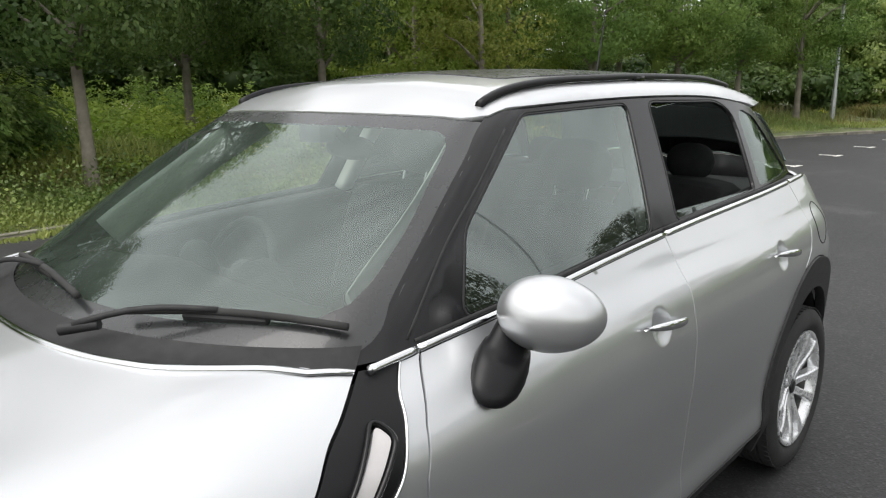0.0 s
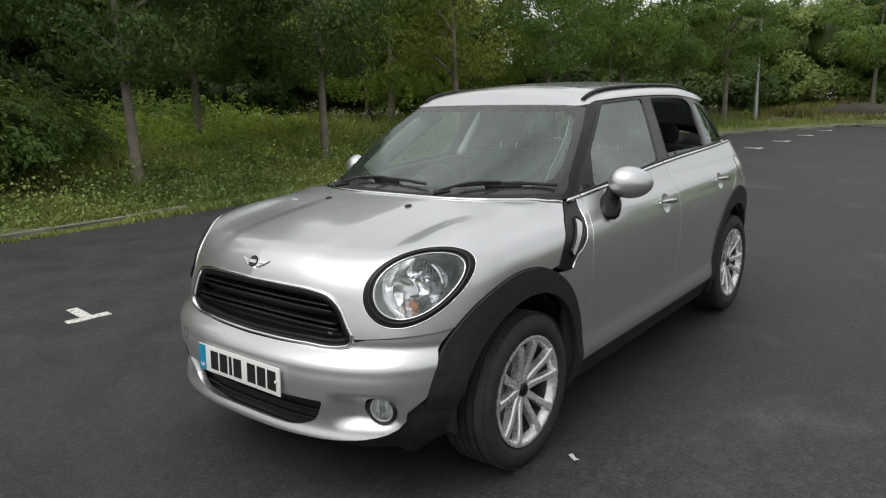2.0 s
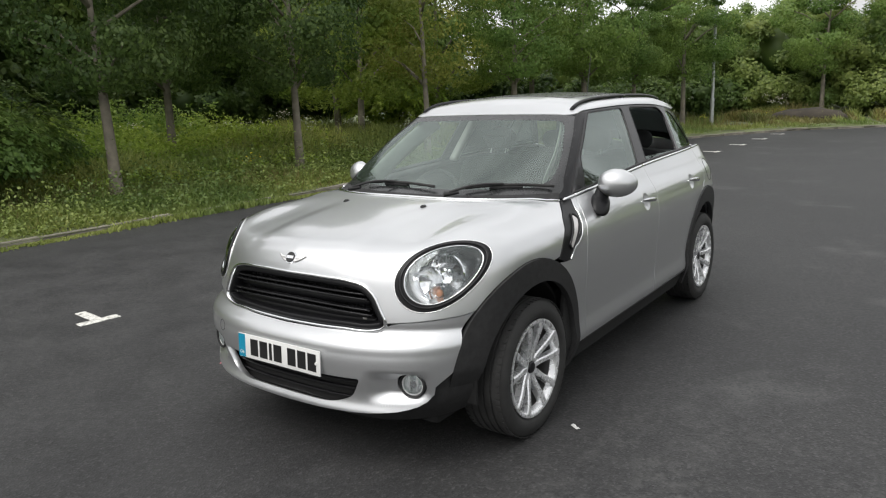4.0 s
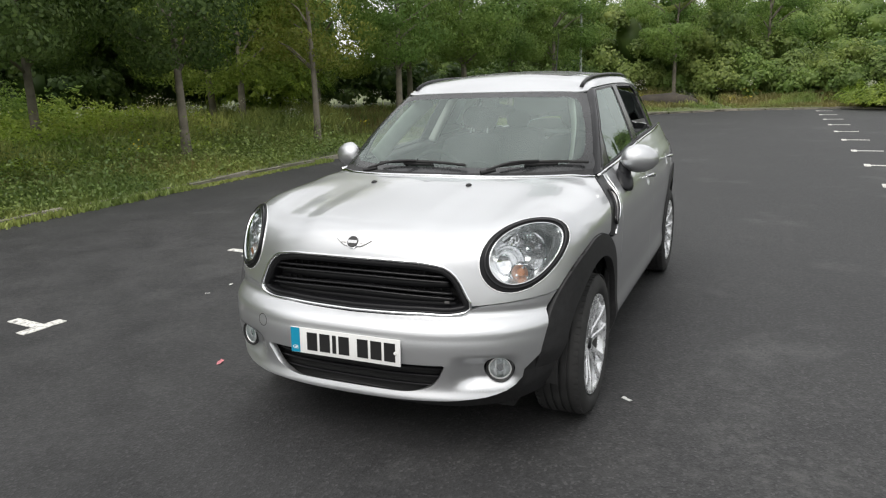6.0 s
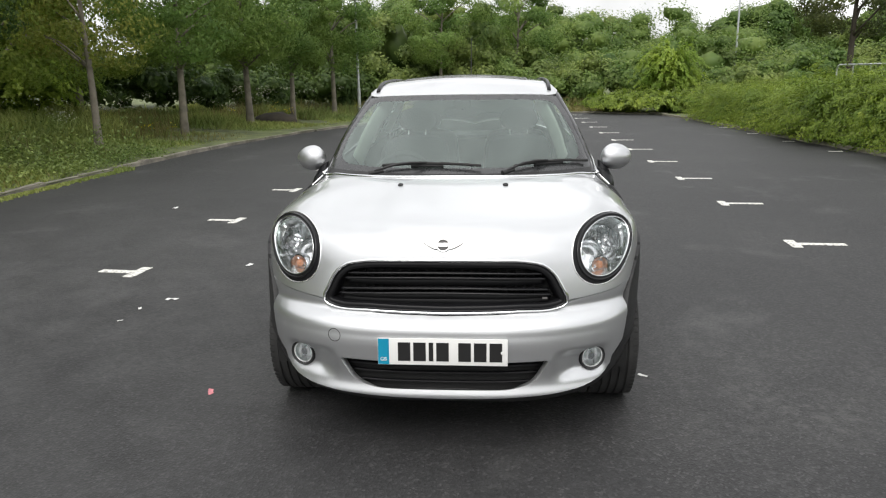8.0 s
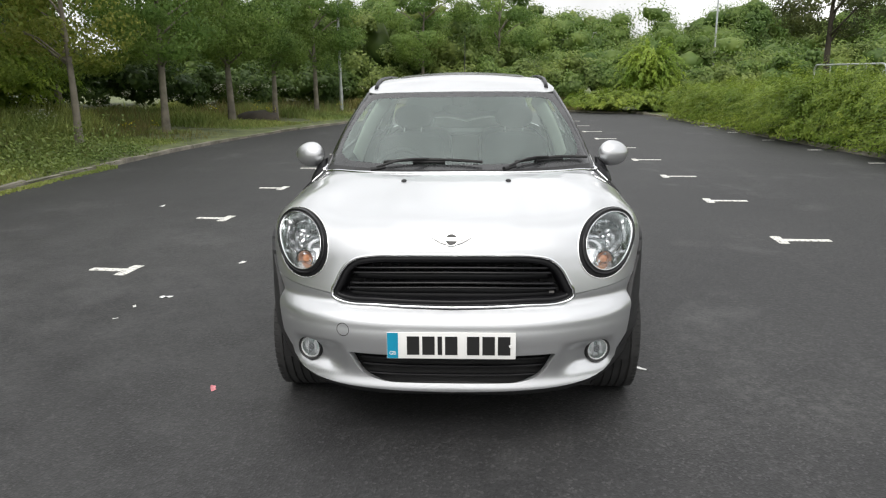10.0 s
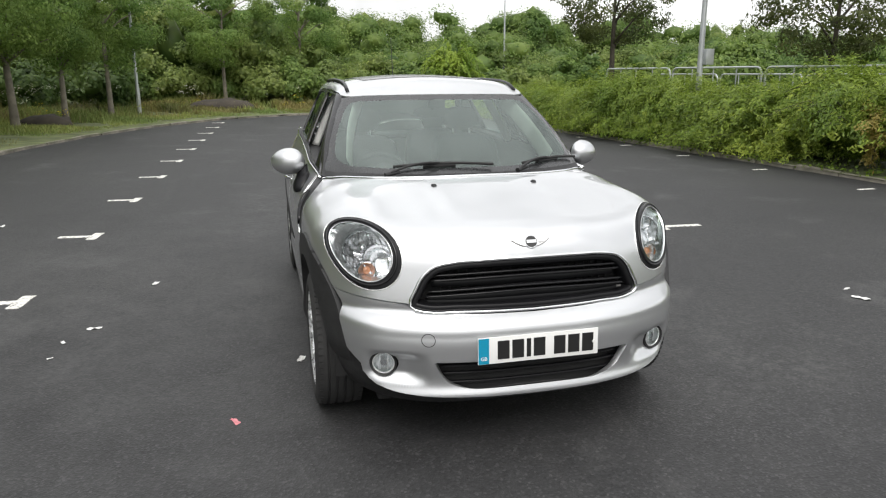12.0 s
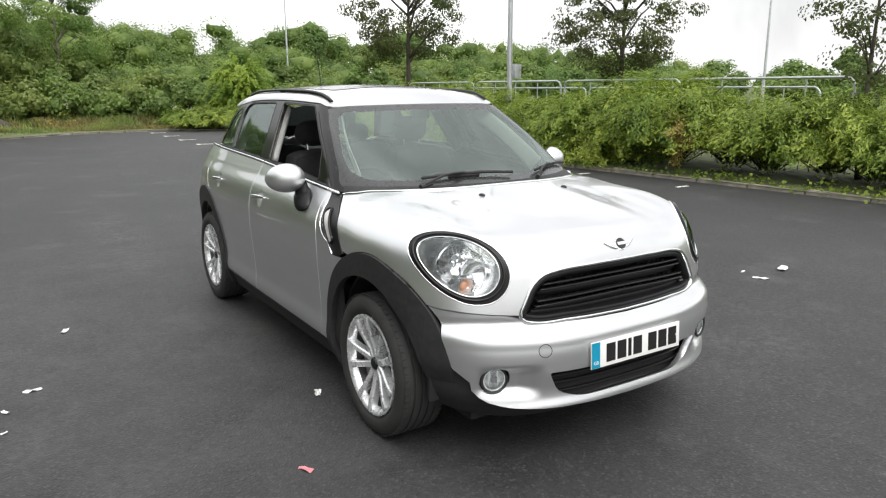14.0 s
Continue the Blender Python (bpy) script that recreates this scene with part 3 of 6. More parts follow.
def build_grille():
    loop = grille_loop()
    back = lambda x, y, z: upper_hull(x, y, z) + 0.075
    grille = panel("grille_back", Front(), back, grille_loop(0.02), DARK, CAR, gap=0, step=0.03, label="black slatted radiator grille in a thin chrome frame")
    grille.name = "grille"
    p, n = on(Front(), upper_hull, loop)
    sweep("chrome_frame", p, n, 0.014, 0.011, CHROME, grille, "thin chrome surround", closed=True, sink=1.2)
    p, n = on(Front(), upper_hull, grille_loop(-0.016), -0.012)
    sweep("inner_frame", p, n, 0.026, 0.012, SATIN_BLACK, grille, closed=True, sink=3.5)
    for z, e in ((0.785, 0.40), (0.765, 0.415), (0.722, 0.43), (0.702, 0.44)):
        xs = np.linspace(-e, e, 48)
        zz = z - 0.014 * (np.abs(xs) / 0.45) ** 2
        p, n = on(Front(), upper_hull, np.stack([xs, zz], 1), -0.020)
        sweep("grille_slat", p, n, 0.010, 0.014, GLOSS_BLACK, grille, sink=2.0)
    for z, e in ((0.812, 0.33), (0.744, 0.42), (0.680, 0.44), (0.655, 0.45)):
        xs = np.linspace(-e, e, 40)
        p, n = on(Front(), upper_hull, np.stack([xs, np.full(40, z)], 1), -0.050)
        sweep("grille_bar", p, n, 0.034, 0.012, SATIN_BLACK, grille, sink=0.6)
    for x in np.arange(-0.38, 0.381, 0.038):
        zs = np.linspace(0.635, 0.825 - 0.5 * max(0, abs(x) - 0.3), 8)
        p, n = on(Front(), upper_hull, np.stack([np.full(8, x), zs], 1), -0.062)
        sweep("grille_rib", p, n, 0.006, 0.010, SATIN_BLACK, grille)
    part("grille_mark", box_bm((0.40, -1.945, 0.672), (0.42, -1.94, 0.680)), STEEL, grille)


def build_headlight(s):
    hl = empty("headlight", pose(0, 0, 0), "large oval headlight with black bezel and clear cover", "")
    hl.parent = CAR
    f = lambda x, y, z: upper_hull(x, y, z) - 0.004
    panel("bezel", NOSE, f, nose_flat(egg(1.0, s)), SATIN_BLACK, hl, [nose_flat(egg(0.805, s))], gap=0.002, step=0.022, depth=0.012, label="wide gloss black bezel")

    def shell(scale, lift=0.0):
        P = egg(scale, s)
        o = np.tile(NOSE.c, (len(P), 1))
        p = solve(upper_hull, o, (P - o) / np.linalg.norm(P - o, axis=1)[:, None])
        n = slope(upper_hull, p)
        return p + n * lift, n

    p, n = shell(1.012)
    sweep("outer_rim", p, n, 0.005, 0.003, SATIN, hl, closed=True, sink=1)
    p, n = shell(0.890, 0.003)
    sweep("bezel_step", p, n, 0.012, 0.006, GLOSS_BLACK, hl, closed=True, sink=1)
    p, n = shell(0.800)
    sweep("chrome_rim", p, n, 0.006, 0.004, CHROME, hl, closed=True, sink=1)
    # silver housing: a shoulder inside the rim, then a shallow floor
    axis = np.cross(EGG_A, EGG_B) * [s, 1, 1]
    axis = axis * (1 if axis[1] < 0 else -1)
    base = shell(0.805)[0]
    centre = base.mean(0)
    ahead = Vector((0.10 * s, -0.985, 0.10)).normalized()
    back = -np.array(ahead)
    verts, faces, n = [], [], len(base)
    steps = ((1.0, 0.006), (0.96, 0.020), (0.84, 0.040), (0.80, 0.075), (0.62, 0.165), (0.3, 0.180), (0.02, 0.181))
    for k, dep in steps:
        verts += list(centre + (base - centre) * k - axis * dep * 0.55 + back * dep * 0.45)
    for j in range(len(steps) - 1):
        for i in range(n):
            faces.append((j * n + i, j * n + (i + 1) % n, (j + 1) * n + (i + 1) % n, (j + 1) * n + i))
    mesh_object("housing_rim", verts[:4 * n], faces[:3 * n], SATIN, hl, "bright silver shoulder inside the cover")
    mesh_object("housing", verts[3 * n:], [tuple(i - 3 * n for i in q) for q in faces[3 * n:]], BOWL, hl, "mirrored lamp housing")
    m = ahead.to_track_quat("X", "Z").to_matrix().to_4x4()

    def at(x, y, z):
        return Matrix.Translation(Vector((x * s, y, z))) @ m

    # main lamp: chrome ring, deep bowl, bulb shield, flutes and a clear dome
    r = 0.083
    main = part("main_lamp", revolve_bm([(-0.020, r), (0.022, r + 0.003), (0.027, r - 0.001), (0.022, r - 0.006), (-0.010, r - 0.010)], 44), CHROME, hl, "chrome ringed main lamp")
    main.matrix_basis = at(0.655, -1.672, 0.838)
    bowl = [(0.014, r - 0.007), (-0.012, r * 0.80), (-0.030, r * 0.52), (-0.040, r * 0.2), (-0.042, 0.002), (-0.046, 0.002), (-0.036, r * 0.6), (-0.016, r * 0.86), (0.010, r - 0.003)]
    part("lamp_bowl", revolve_bm(bowl, 40), BOWL, main)
    part("bulb_shield", ball_bm((-0.008, 0, 0.006), (0.020, 0.017, 0.017), seg=18), CHROME, main)
    part("bulb_stem", rod_bm((-0.040, 0, 0.006), (-0.010, 0, 0.006), 0.009, 0.012, seg=10), STEEL, main)
    for k in range(9):
        y = (k - 4) * 0.0135
        top = math.sqrt(max(0.0, (r - 0.010) ** 2 - y * y))
        part("lens_flute", rod_bm((0.012, y, top - 0.030 + 0.010 * abs(k - 4) / 4), (0.014, y, top), 0.0042, seg=6), CHROME, main)
    # inner lamp: a flat-backed reflector with a thin rim, half behind the main lamp
    r = 0.066
    inner = part("inner_lamp", revolve_bm([(-0.010, r), (0.006, r + 0.002), (0.010, r - 0.001), (0.006, r - 0.005), (-0.010, r - 0.006)], 40), CHROME, hl, "shallow inner reflector with a chrome rim")
    inner.matrix_basis = at(0.598, -1.735, 0.806)
    part("lamp_bowl", revolve_bm([(0.004, r - 0.004), (-0.010, r * 0.75), (-0.020, r * 0.40), (-0.023, 0.002), (-0.027, 0.002), (-0.024, r * 0.45), (-0.014, r * 0.8), (0.0, r - 0.001)], 36), BOWL, inner)
    # turn signal: a short tube that stands out below
    ind = part("indicator", revolve_bm([(-0.050, 0.040), (0.018, 0.041), (0.024, 0.039), (0.022, 0.035), (-0.030, 0.030), (-0.050, 0.033)], 36), CHROME, hl, "chrome turn signal tube with an amber bulb")
    ind.matrix_basis = at(0.650, -1.742, 0.766)
    part("indicator_bowl", revolve_bm([(0.012, 0.0355), (0.0, 0.028), (-0.012, 0.014), (-0.016, 0.002), (-0.020, 0.002), (-0.014, 0.026), (0.004, 0.036)], 28), SATIN, ind)
    part("amber_bulb", ball_bm((0.0, 0, 0), (0.013, 0.017, 0.017), seg=20), AMBER, ind, "amber turn signal")
    cover = lambda x, y, z: upper_hull(x, y, z) + 0.002
    panel("clear_cover", NOSE, cover, nose_flat(egg(0.805, s)), LENS, hl, gap=0, step=0.03, depth=0.002)


def build_badge():
    c, n = on(Dome((0, -1.4, 0.5)), upper_hull, Dome((0, -1.4, 0.5)).flat(np.array([(0, -1.956, 0.900)])))
    m = Matrix.Translation(Vector(c[0])) @ Vector(n[0]).to_track_quat("Z", "X").to_matrix().to_4x4() @ pose(0, 0, 0, 0, 0, -90)

    def disc(r1, r2, depth, z):
        bm = bmesh.new()
        bmesh.ops.create_cone(bm, cap_ends=True, segments=32, radius1=r1, radius2=r2, depth=depth)
        bmesh.ops.translate(bm, vec=(0, 0, z), verts=bm.verts)
        return bm

    badge = part("badge", disc(0.030, 0.027, 0.012, 0.0), CHROME, CAR, "round winged chrome badge with a dark disc")
    badge.matrix_basis = m
    part("badge_disc", disc(0.0245, 0.0245, 0.004, 0.0062), INK, badge)
    part("badge_bar", box_bm((-0.021, -0.0065, 0.0080), (0.021, 0.0065, 0.0095)), CHROME, badge)
    for k in (-1, 1):
        # swept wing: a silver blade with a raised chrome edge below it
        bm = bmesh.new()
        rows = [[bm.verts.new((k * (0.024 + 0.056 * t), -0.006 + 0.020 * t ** 1.6 + w * 0.012 * (1 - 0.9 * t), z - 0.006 * t)) for w in (-1, 1) for z in (0.000, 0.004)] for t in np.linspace(0, 1, 9)]
        for p, q in zip(rows[:-1], rows[1:]):
            for i, j in ((0, 1), (1, 3), (3, 2), (2, 0)):
                bm.faces.new((p[i], p[j], q[j], q[i]))
        bm.faces.new(rows[0])
        bm.faces.new(rows[-1][::-1])
        wing = part("badge_wing", bm, WING, badge)
        pts = [(k * (0.024 + 0.058 * t), -0.018 + 0.031 * t ** 1.6, 0.004 - 0.006 * t) for t in np.linspace(0, 1, 9)]
        tube("wing_edge", pts, 0.0016, STEEL, wing, seg=6)
        for t0 in (0.35, 0.65):
            part("wing_line", box_bm((min(k * 0.030, k * (0.030 + 0.04 * t0)), -0.010 + 0.012 * t0, 0.002), (max(k * 0.030, k * (0.030 + 0.04 * t0)), -0.009 + 0.012 * t0, 0.0045)), STEEL, wing)


def build_arches():
    clad = lambda x, y, z: upper_hull(x, y, z) - 0.008
    for s in (1, -1):
        # front: wraps round to the bumper, so it is drawn in the nose's chart
        hub = (-1.2975, 0.345)
        outer = arc(ARCH_F, ARCH_OUT, -8, 168, 60)
        front = [(-1.805, 0.42), (-1.79, 0.35), (-1.755, 0.29)]
        inner = arc(hub, ARCH_IN, 190, -22, 60)
        ring = np.vstack([outer, np.array(front), inner, np.array([(-0.90, 0.205), (-0.866, 0.25)])])
        wf = lambda x, y, z: np.minimum(upper_hull(x, y, z), smax(np.abs(x) - side_width(y, z) - 0.004, curve(z, (0.1, 0.25, 0.4, 0.55, 0.7, 0.85), (-1.90, -2.02, -2.052, -2.04, -1.995, -1.97)) + 0.53 * np.abs(x) ** 3 - y, 0.17)) - 0.006 + 0.11 * np.clip((0.46 - z) / 0.2, 0, 1.2) ** 1.3 * np.clip((-1.45 - y) / 0.25, 0, 1)
        P = on(Side(s), wf, ring)[0]
        panel("wheel_arch_trim", NOSE, wf, nose_flat(P), CLADDING, CAR, gap=0.001, step=0.035, depth=0.035, label="grained black plastic arch trim")
        hub = (1.2975, 0.345)
        ring = np.vstack([arc(ARCH_R, ARCH_OUT, 170, -6, 60), arc(hub, ARCH_IN, -16, 202, 60), np.array([(0.885, 0.21), (0.862, 0.30)])])
        panel("wheel_arch_trim", Side(s), clad, ring, CLADDING, CAR, gap=0.001, step=0.025, depth=0.035, label="grained black plastic arch trim")
        # sill
        sill = lambda x, y, z: upper_hull(x, y, z) - 0.004 + 0.10 * np.clip((0.315 - z) / 0.12, 0, 1.2)
        panel("sill_trim", Side(s), sill, [(-0.885, 0.312), (0.875, 0.322), (0.88, 0.19), (-0.90, 0.19)], CLADDING, CAR, gap=0.002, step=0.03, depth=0.12)
        for hub in (-1.2975, 1.2975):
            bm = bmesh.new()
            prof = [(s * 0.45, 0.395), (s * 0.79, 0.39), (s * 0.79, 0.405), (s * 0.45, 0.41)]
            revolve_bm(prof, 40, bm)
            cap = [v for v in bm.verts if v.co.z < -0.10]
            bmesh.ops.delete(bm, geom=cap, context="VERTS")
            bmesh.ops.translate(bm, vec=(0, hub, 0.345), verts=bm.verts)
            part("arch_liner", bm, DARK, CAR)
            part("arch_back", box_bm((min(s * 0.40, s * 0.45), hub - 0.40, 0.27), (max(s * 0.40, s * 0.45), hub + 0.40, 0.76)), DARK, CAR)


BELT_HULL = lambda x, y, z: np.where(y > -0.5, np.minimum(upper_hull(x, y, z), cabin_hull(x, y, z)), np.abs(x) - side_width(y, z))


def build_sides():
    for s in (1, -1):
        ch = Side(s)
        # thin silver strip behind the black scuttle
        strip = list(SCUTTLE_BACK) + list(DOOR_FRONT) + [(-0.86, 0.312)] + list(arc(ARCH_F, ARCH_OUT, -6, 60, 26))
        panel("wing_strip", ch, upper_hull, strip, PAINT, CAR, gap=0.0025, step=0.022)
        sc = list(SCUTTLE_FRONT) + [(-1.03, 0.772)] + list(SCUTTLE_BACK)
        a, b = np.array((-0.852, 0.945)), np.array((-0.966, 0.850))
        u = (b - a) / np.linalg.norm(b - a)
        v = np.array((-u[1], u[0]))
        cap = rounded([a + v * 0.018 - u * 0.02, b + v * 0.018 + u * 0.02, b - v * 0.016 + u * 0.02, a - v * 0.016 - u * 0.02], 0.014)
        scuttle = panel("side_scuttle", ch, upper_hull, sc, SATIN_BLACK, CAR, [cap], gap=0.003, step=0.02, off=0.002, depth=0.03, label="gloss black wing insert with clear indicator")
        panel("side_indicator", ch, upper_hull, cap, MILK, scuttle, gap=0.003, step=0.012, off=0.006, depth=0.02, label="clear side indicator lens")
        p, n = on(ch, upper_hull, inset(dense(cap, 0.01), -0.004), 0.002)
        sweep("indicator_rim", p, n, 0.009, 0.010, GLOSS_BLACK, scuttle, closed=True)
        p, n = on(ch, upper_hull, smooth_path(SCUTTLE_BACK, 40), 0.001)
        sweep("scuttle_chrome", p, n, 0.006, 0.006, CHROME, scuttle)
        # doors
        ys = np.linspace(-0.680, 0.262, 24)
        top = np.stack([ys, belt(ys) - 0.004], 1)
        dent = [(0.075, 0.906, 0.052), (0.955, 0.925, 0.052)]
        for k, outline in enumerate((
            list(top) + DOOR_MID[1:] + DOOR_FRONT[::-1][:-1],
            DOOR_MID[::-1] + [(y, float(belt(y)) - 0.004) for y in np.linspace(0.29, 1.29, 24)] + DOOR_REAR + list(arc(ARCH_R, ARCH_OUT, 108, 174, 26)) + [(0.862, 0.325)],
        )):
            cy, cz, r = dent[k]

            def doorf(x, y, z, cy=cy, cz=cz, r=r):
                q = ((y - cy) / r) ** 2 + ((z - cz) / r) ** 2
                return upper_hull(x, y, z) + 0.015 * np.clip(1 - q, 0, 1) ** 1.3

            rings = np.array([(cy + q * r * math.cos(a), cz + q * r * math.sin(a)) for q in np.linspace(0.08, 1.12, 12) for a in np.linspace(0, 2 * math.pi, 30, endpoint=False)])
            door = panel("front_door" if k == 0 else "rear_door", ch, doorf, outline, PAINT, CAR, gap=0.0028, step=0.0165, extra=rings, label="silver front door" if k == 0 else "silver rear door")
            # chrome pull handle
            t = np.linspace(-1, 1, 17)
            pts = np.stack([cy + 0.002 + t * 0.098, cz + 0.006 - 0.010 * t], 1)
            p, n = on(ch, upper_hull, pts)
            p = p + n * (0.012 + 0.030 * (1 - np.abs(t) ** 2.5))[:, None]
            verts, faces = [], []
            for i in range(17):
                wdt = 0.0125 * (1 - 0.65 * abs(t[i]) ** 3)
                for a in np.linspace(0, 2 * math.pi, 10, endpoint=False):
                    verts.append(p[i] + n[i] * 0.008 * math.cos(a) + np.array((0, 0.1, 1.0)) * wdt * math.sin(a))
            for i in range(16):
                for j in range(10):
                    faces.append((i * 10 + j, i * 10 + (j + 1) % 10, (i + 1) * 10 + (j + 1) % 10, (i + 1) * 10 + j))
            faces += [tuple(range(10)), tuple(160 + j for j in range(10))]
            mesh_object("door_handle", verts, faces, CHROME, door, "chrome pull handle")
            # chrome strip under the windows
            ys = np.linspace(-0.684, 0.255, 40) if k == 0 else np.linspace(0.269, 1.295, 40)
            p, n = on(ch, BELT_HULL, np.stack([ys, belt(ys) + 0.002], 1), 0.001)
            sweep("belt_chrome", p, n, 0.016, 0.008, CHROME, door, "chrome strip below the windows", sink=1)
            p, n = on(ch, BELT_HULL, np.stack([ys, belt(ys) + 0.0145], 1), 0.0)
            sweep("belt_seal", p, n, 0.010, 0.006, CLADDING, door, sink=2)
        # rear quarter
        quarter = DOOR_REAR[::-1] + [(y, float(belt(y)) - 0.004) for y in np.linspace(1.31, 1.62, 8)]
        quarter = list(arc(ARCH_R, ARCH_OUT, -8, 106, 40)) + quarter + [(1.74, 1.10), (1.79, 0.8), (1.80, 0.42), (1.80, 0.30)]
        qp = panel("rear_quarter", ch, upper_hull, quarter, PAINT, CAR, gap=0.0025, step=0.022)
        ys = np.linspace(1.305, 1.50, 12)
        p, n = on(ch, upper_hull, np.stack([ys, belt(ys) + 0.002], 1), 0.001)
        sweep("belt_chrome", p, n, 0.016, 0.008, CHROME, qp, sink=1)
        ys = np.linspace(-0.798, -0.692, 10)
        p, n = on(ch, BELT_HULL, np.stack([ys, belt(ys) + 0.002], 1), 0.001)
        sweep("wing_chrome", p, n, 0.016, 0.008, CHROME, CAR, sink=1)
        a = np.linspace(0, 2 * math.pi, 40, endpoint=False)
        if s > 0:
            p, n = on(ch, upper_hull, np.stack([1.475 + 0.075 * np.cos(a), 0.955 + 0.078 * np.sin(a)], 1))
            sweep("filler_flap_seam", p, n, 0.005, 0.002, CLADDING, qp, closed=True)
    # tail, closing the body
    REAR = Dome((0, 1.2, 0.6))
    half = np.array([(0.0, 1.9, 1.12), (0.5, 1.86, 1.12), (0.70, 1.74, 1.10), (0.79, 1.795, 0.8), (0.80, 1.805, 0.42), (0.78, 1.80, 0.25), (0.4, 1.95, 0.22), (0, 1.96, 0.22)])
    ring = np.vstack([half, (half * [-1, 1, 1])[::-1][1:-1]])
    panel("tailgate", REAR, upper_hull, REAR.flat(ring), PAINT, CAR, gap=0.002, step=0.06)
    # dark inner shell behind the panels, up to the belt
    for s in (1, -1):
        shell = lambda x, y, z: upper_hull(x, y, z) + 0.016
        ring = [(-1.0, 0.20), (-1.0, 0.90), (-0.88, 1.00), (-0.7, 1.03), (0.25, 1.085), (1.3, 1.11), (1.62, 1.11), (1.72, 0.90)] + list(arc((1.2975, 0.345), 0.42, 30, 190, 20)) + [(0.86, 0.20)]
        panel("inner_skin", Side(s), shell, ring, DARK, CAR, gap=0, step=0.05, depth=0.02)
    inner = lambda x, y, z: upper_hull(x, y, z) + 0.03
    half = np.array([(0.0, -1.93, 0.86), (0.35, -1.9, 0.85), (0.46, -1.85, 0.80), (0.52, -1.80, 0.66)] + [tuple(v) for v in side3([(-1.60, 0.72), (-1.42, 0.80), (-1.2, 0.82), (-1.08, 0.9), (-0.9, 1.0)])] + [(0.72, -0.90, 1.04), (0.5, -1.05, 1.05), (0, -1.12, 1.05)])
    ring = np.vstack([half, (half * [-1, 1, 1])[::-1][1:-1]])
    panel("bonnet_lining", NOSE, inner, nose_flat(ring), DARK, CAR, [nose_flat(egg(1.05, s)) for s in (1, -1)], gap=0, step=0.05)
    part("floor_pan", box_bm((-0.62, -1.75, 0.17), (0.62, 1.85, 0.24)), DARK, CAR, bevel=0.02)
    part("engine_bay", box_bm((-0.45, -1.80, 0.24), (0.45, -0.95, 0.60)), DARK, CAR, bevel=0.02)


def screen_loop(grow=0.0):
    half = np.array([(0.0, 1.088), (0.30, 1.087), (0.52, 1.090), (0.62, 1.098), (0.660, 1.125), (0.653, 1.18), (0.626, 1.255), (0.590, 1.32), (0.558, 1.37), (0.535, 1.392), (0.505, 1.403), (0.40, 1.409), (0.0, 1.414)])
    p = smooth_path(half, 44)
    return inset(np.vstack([p, (p * [-1, 1])[::-1][1:-1]]), -grow)


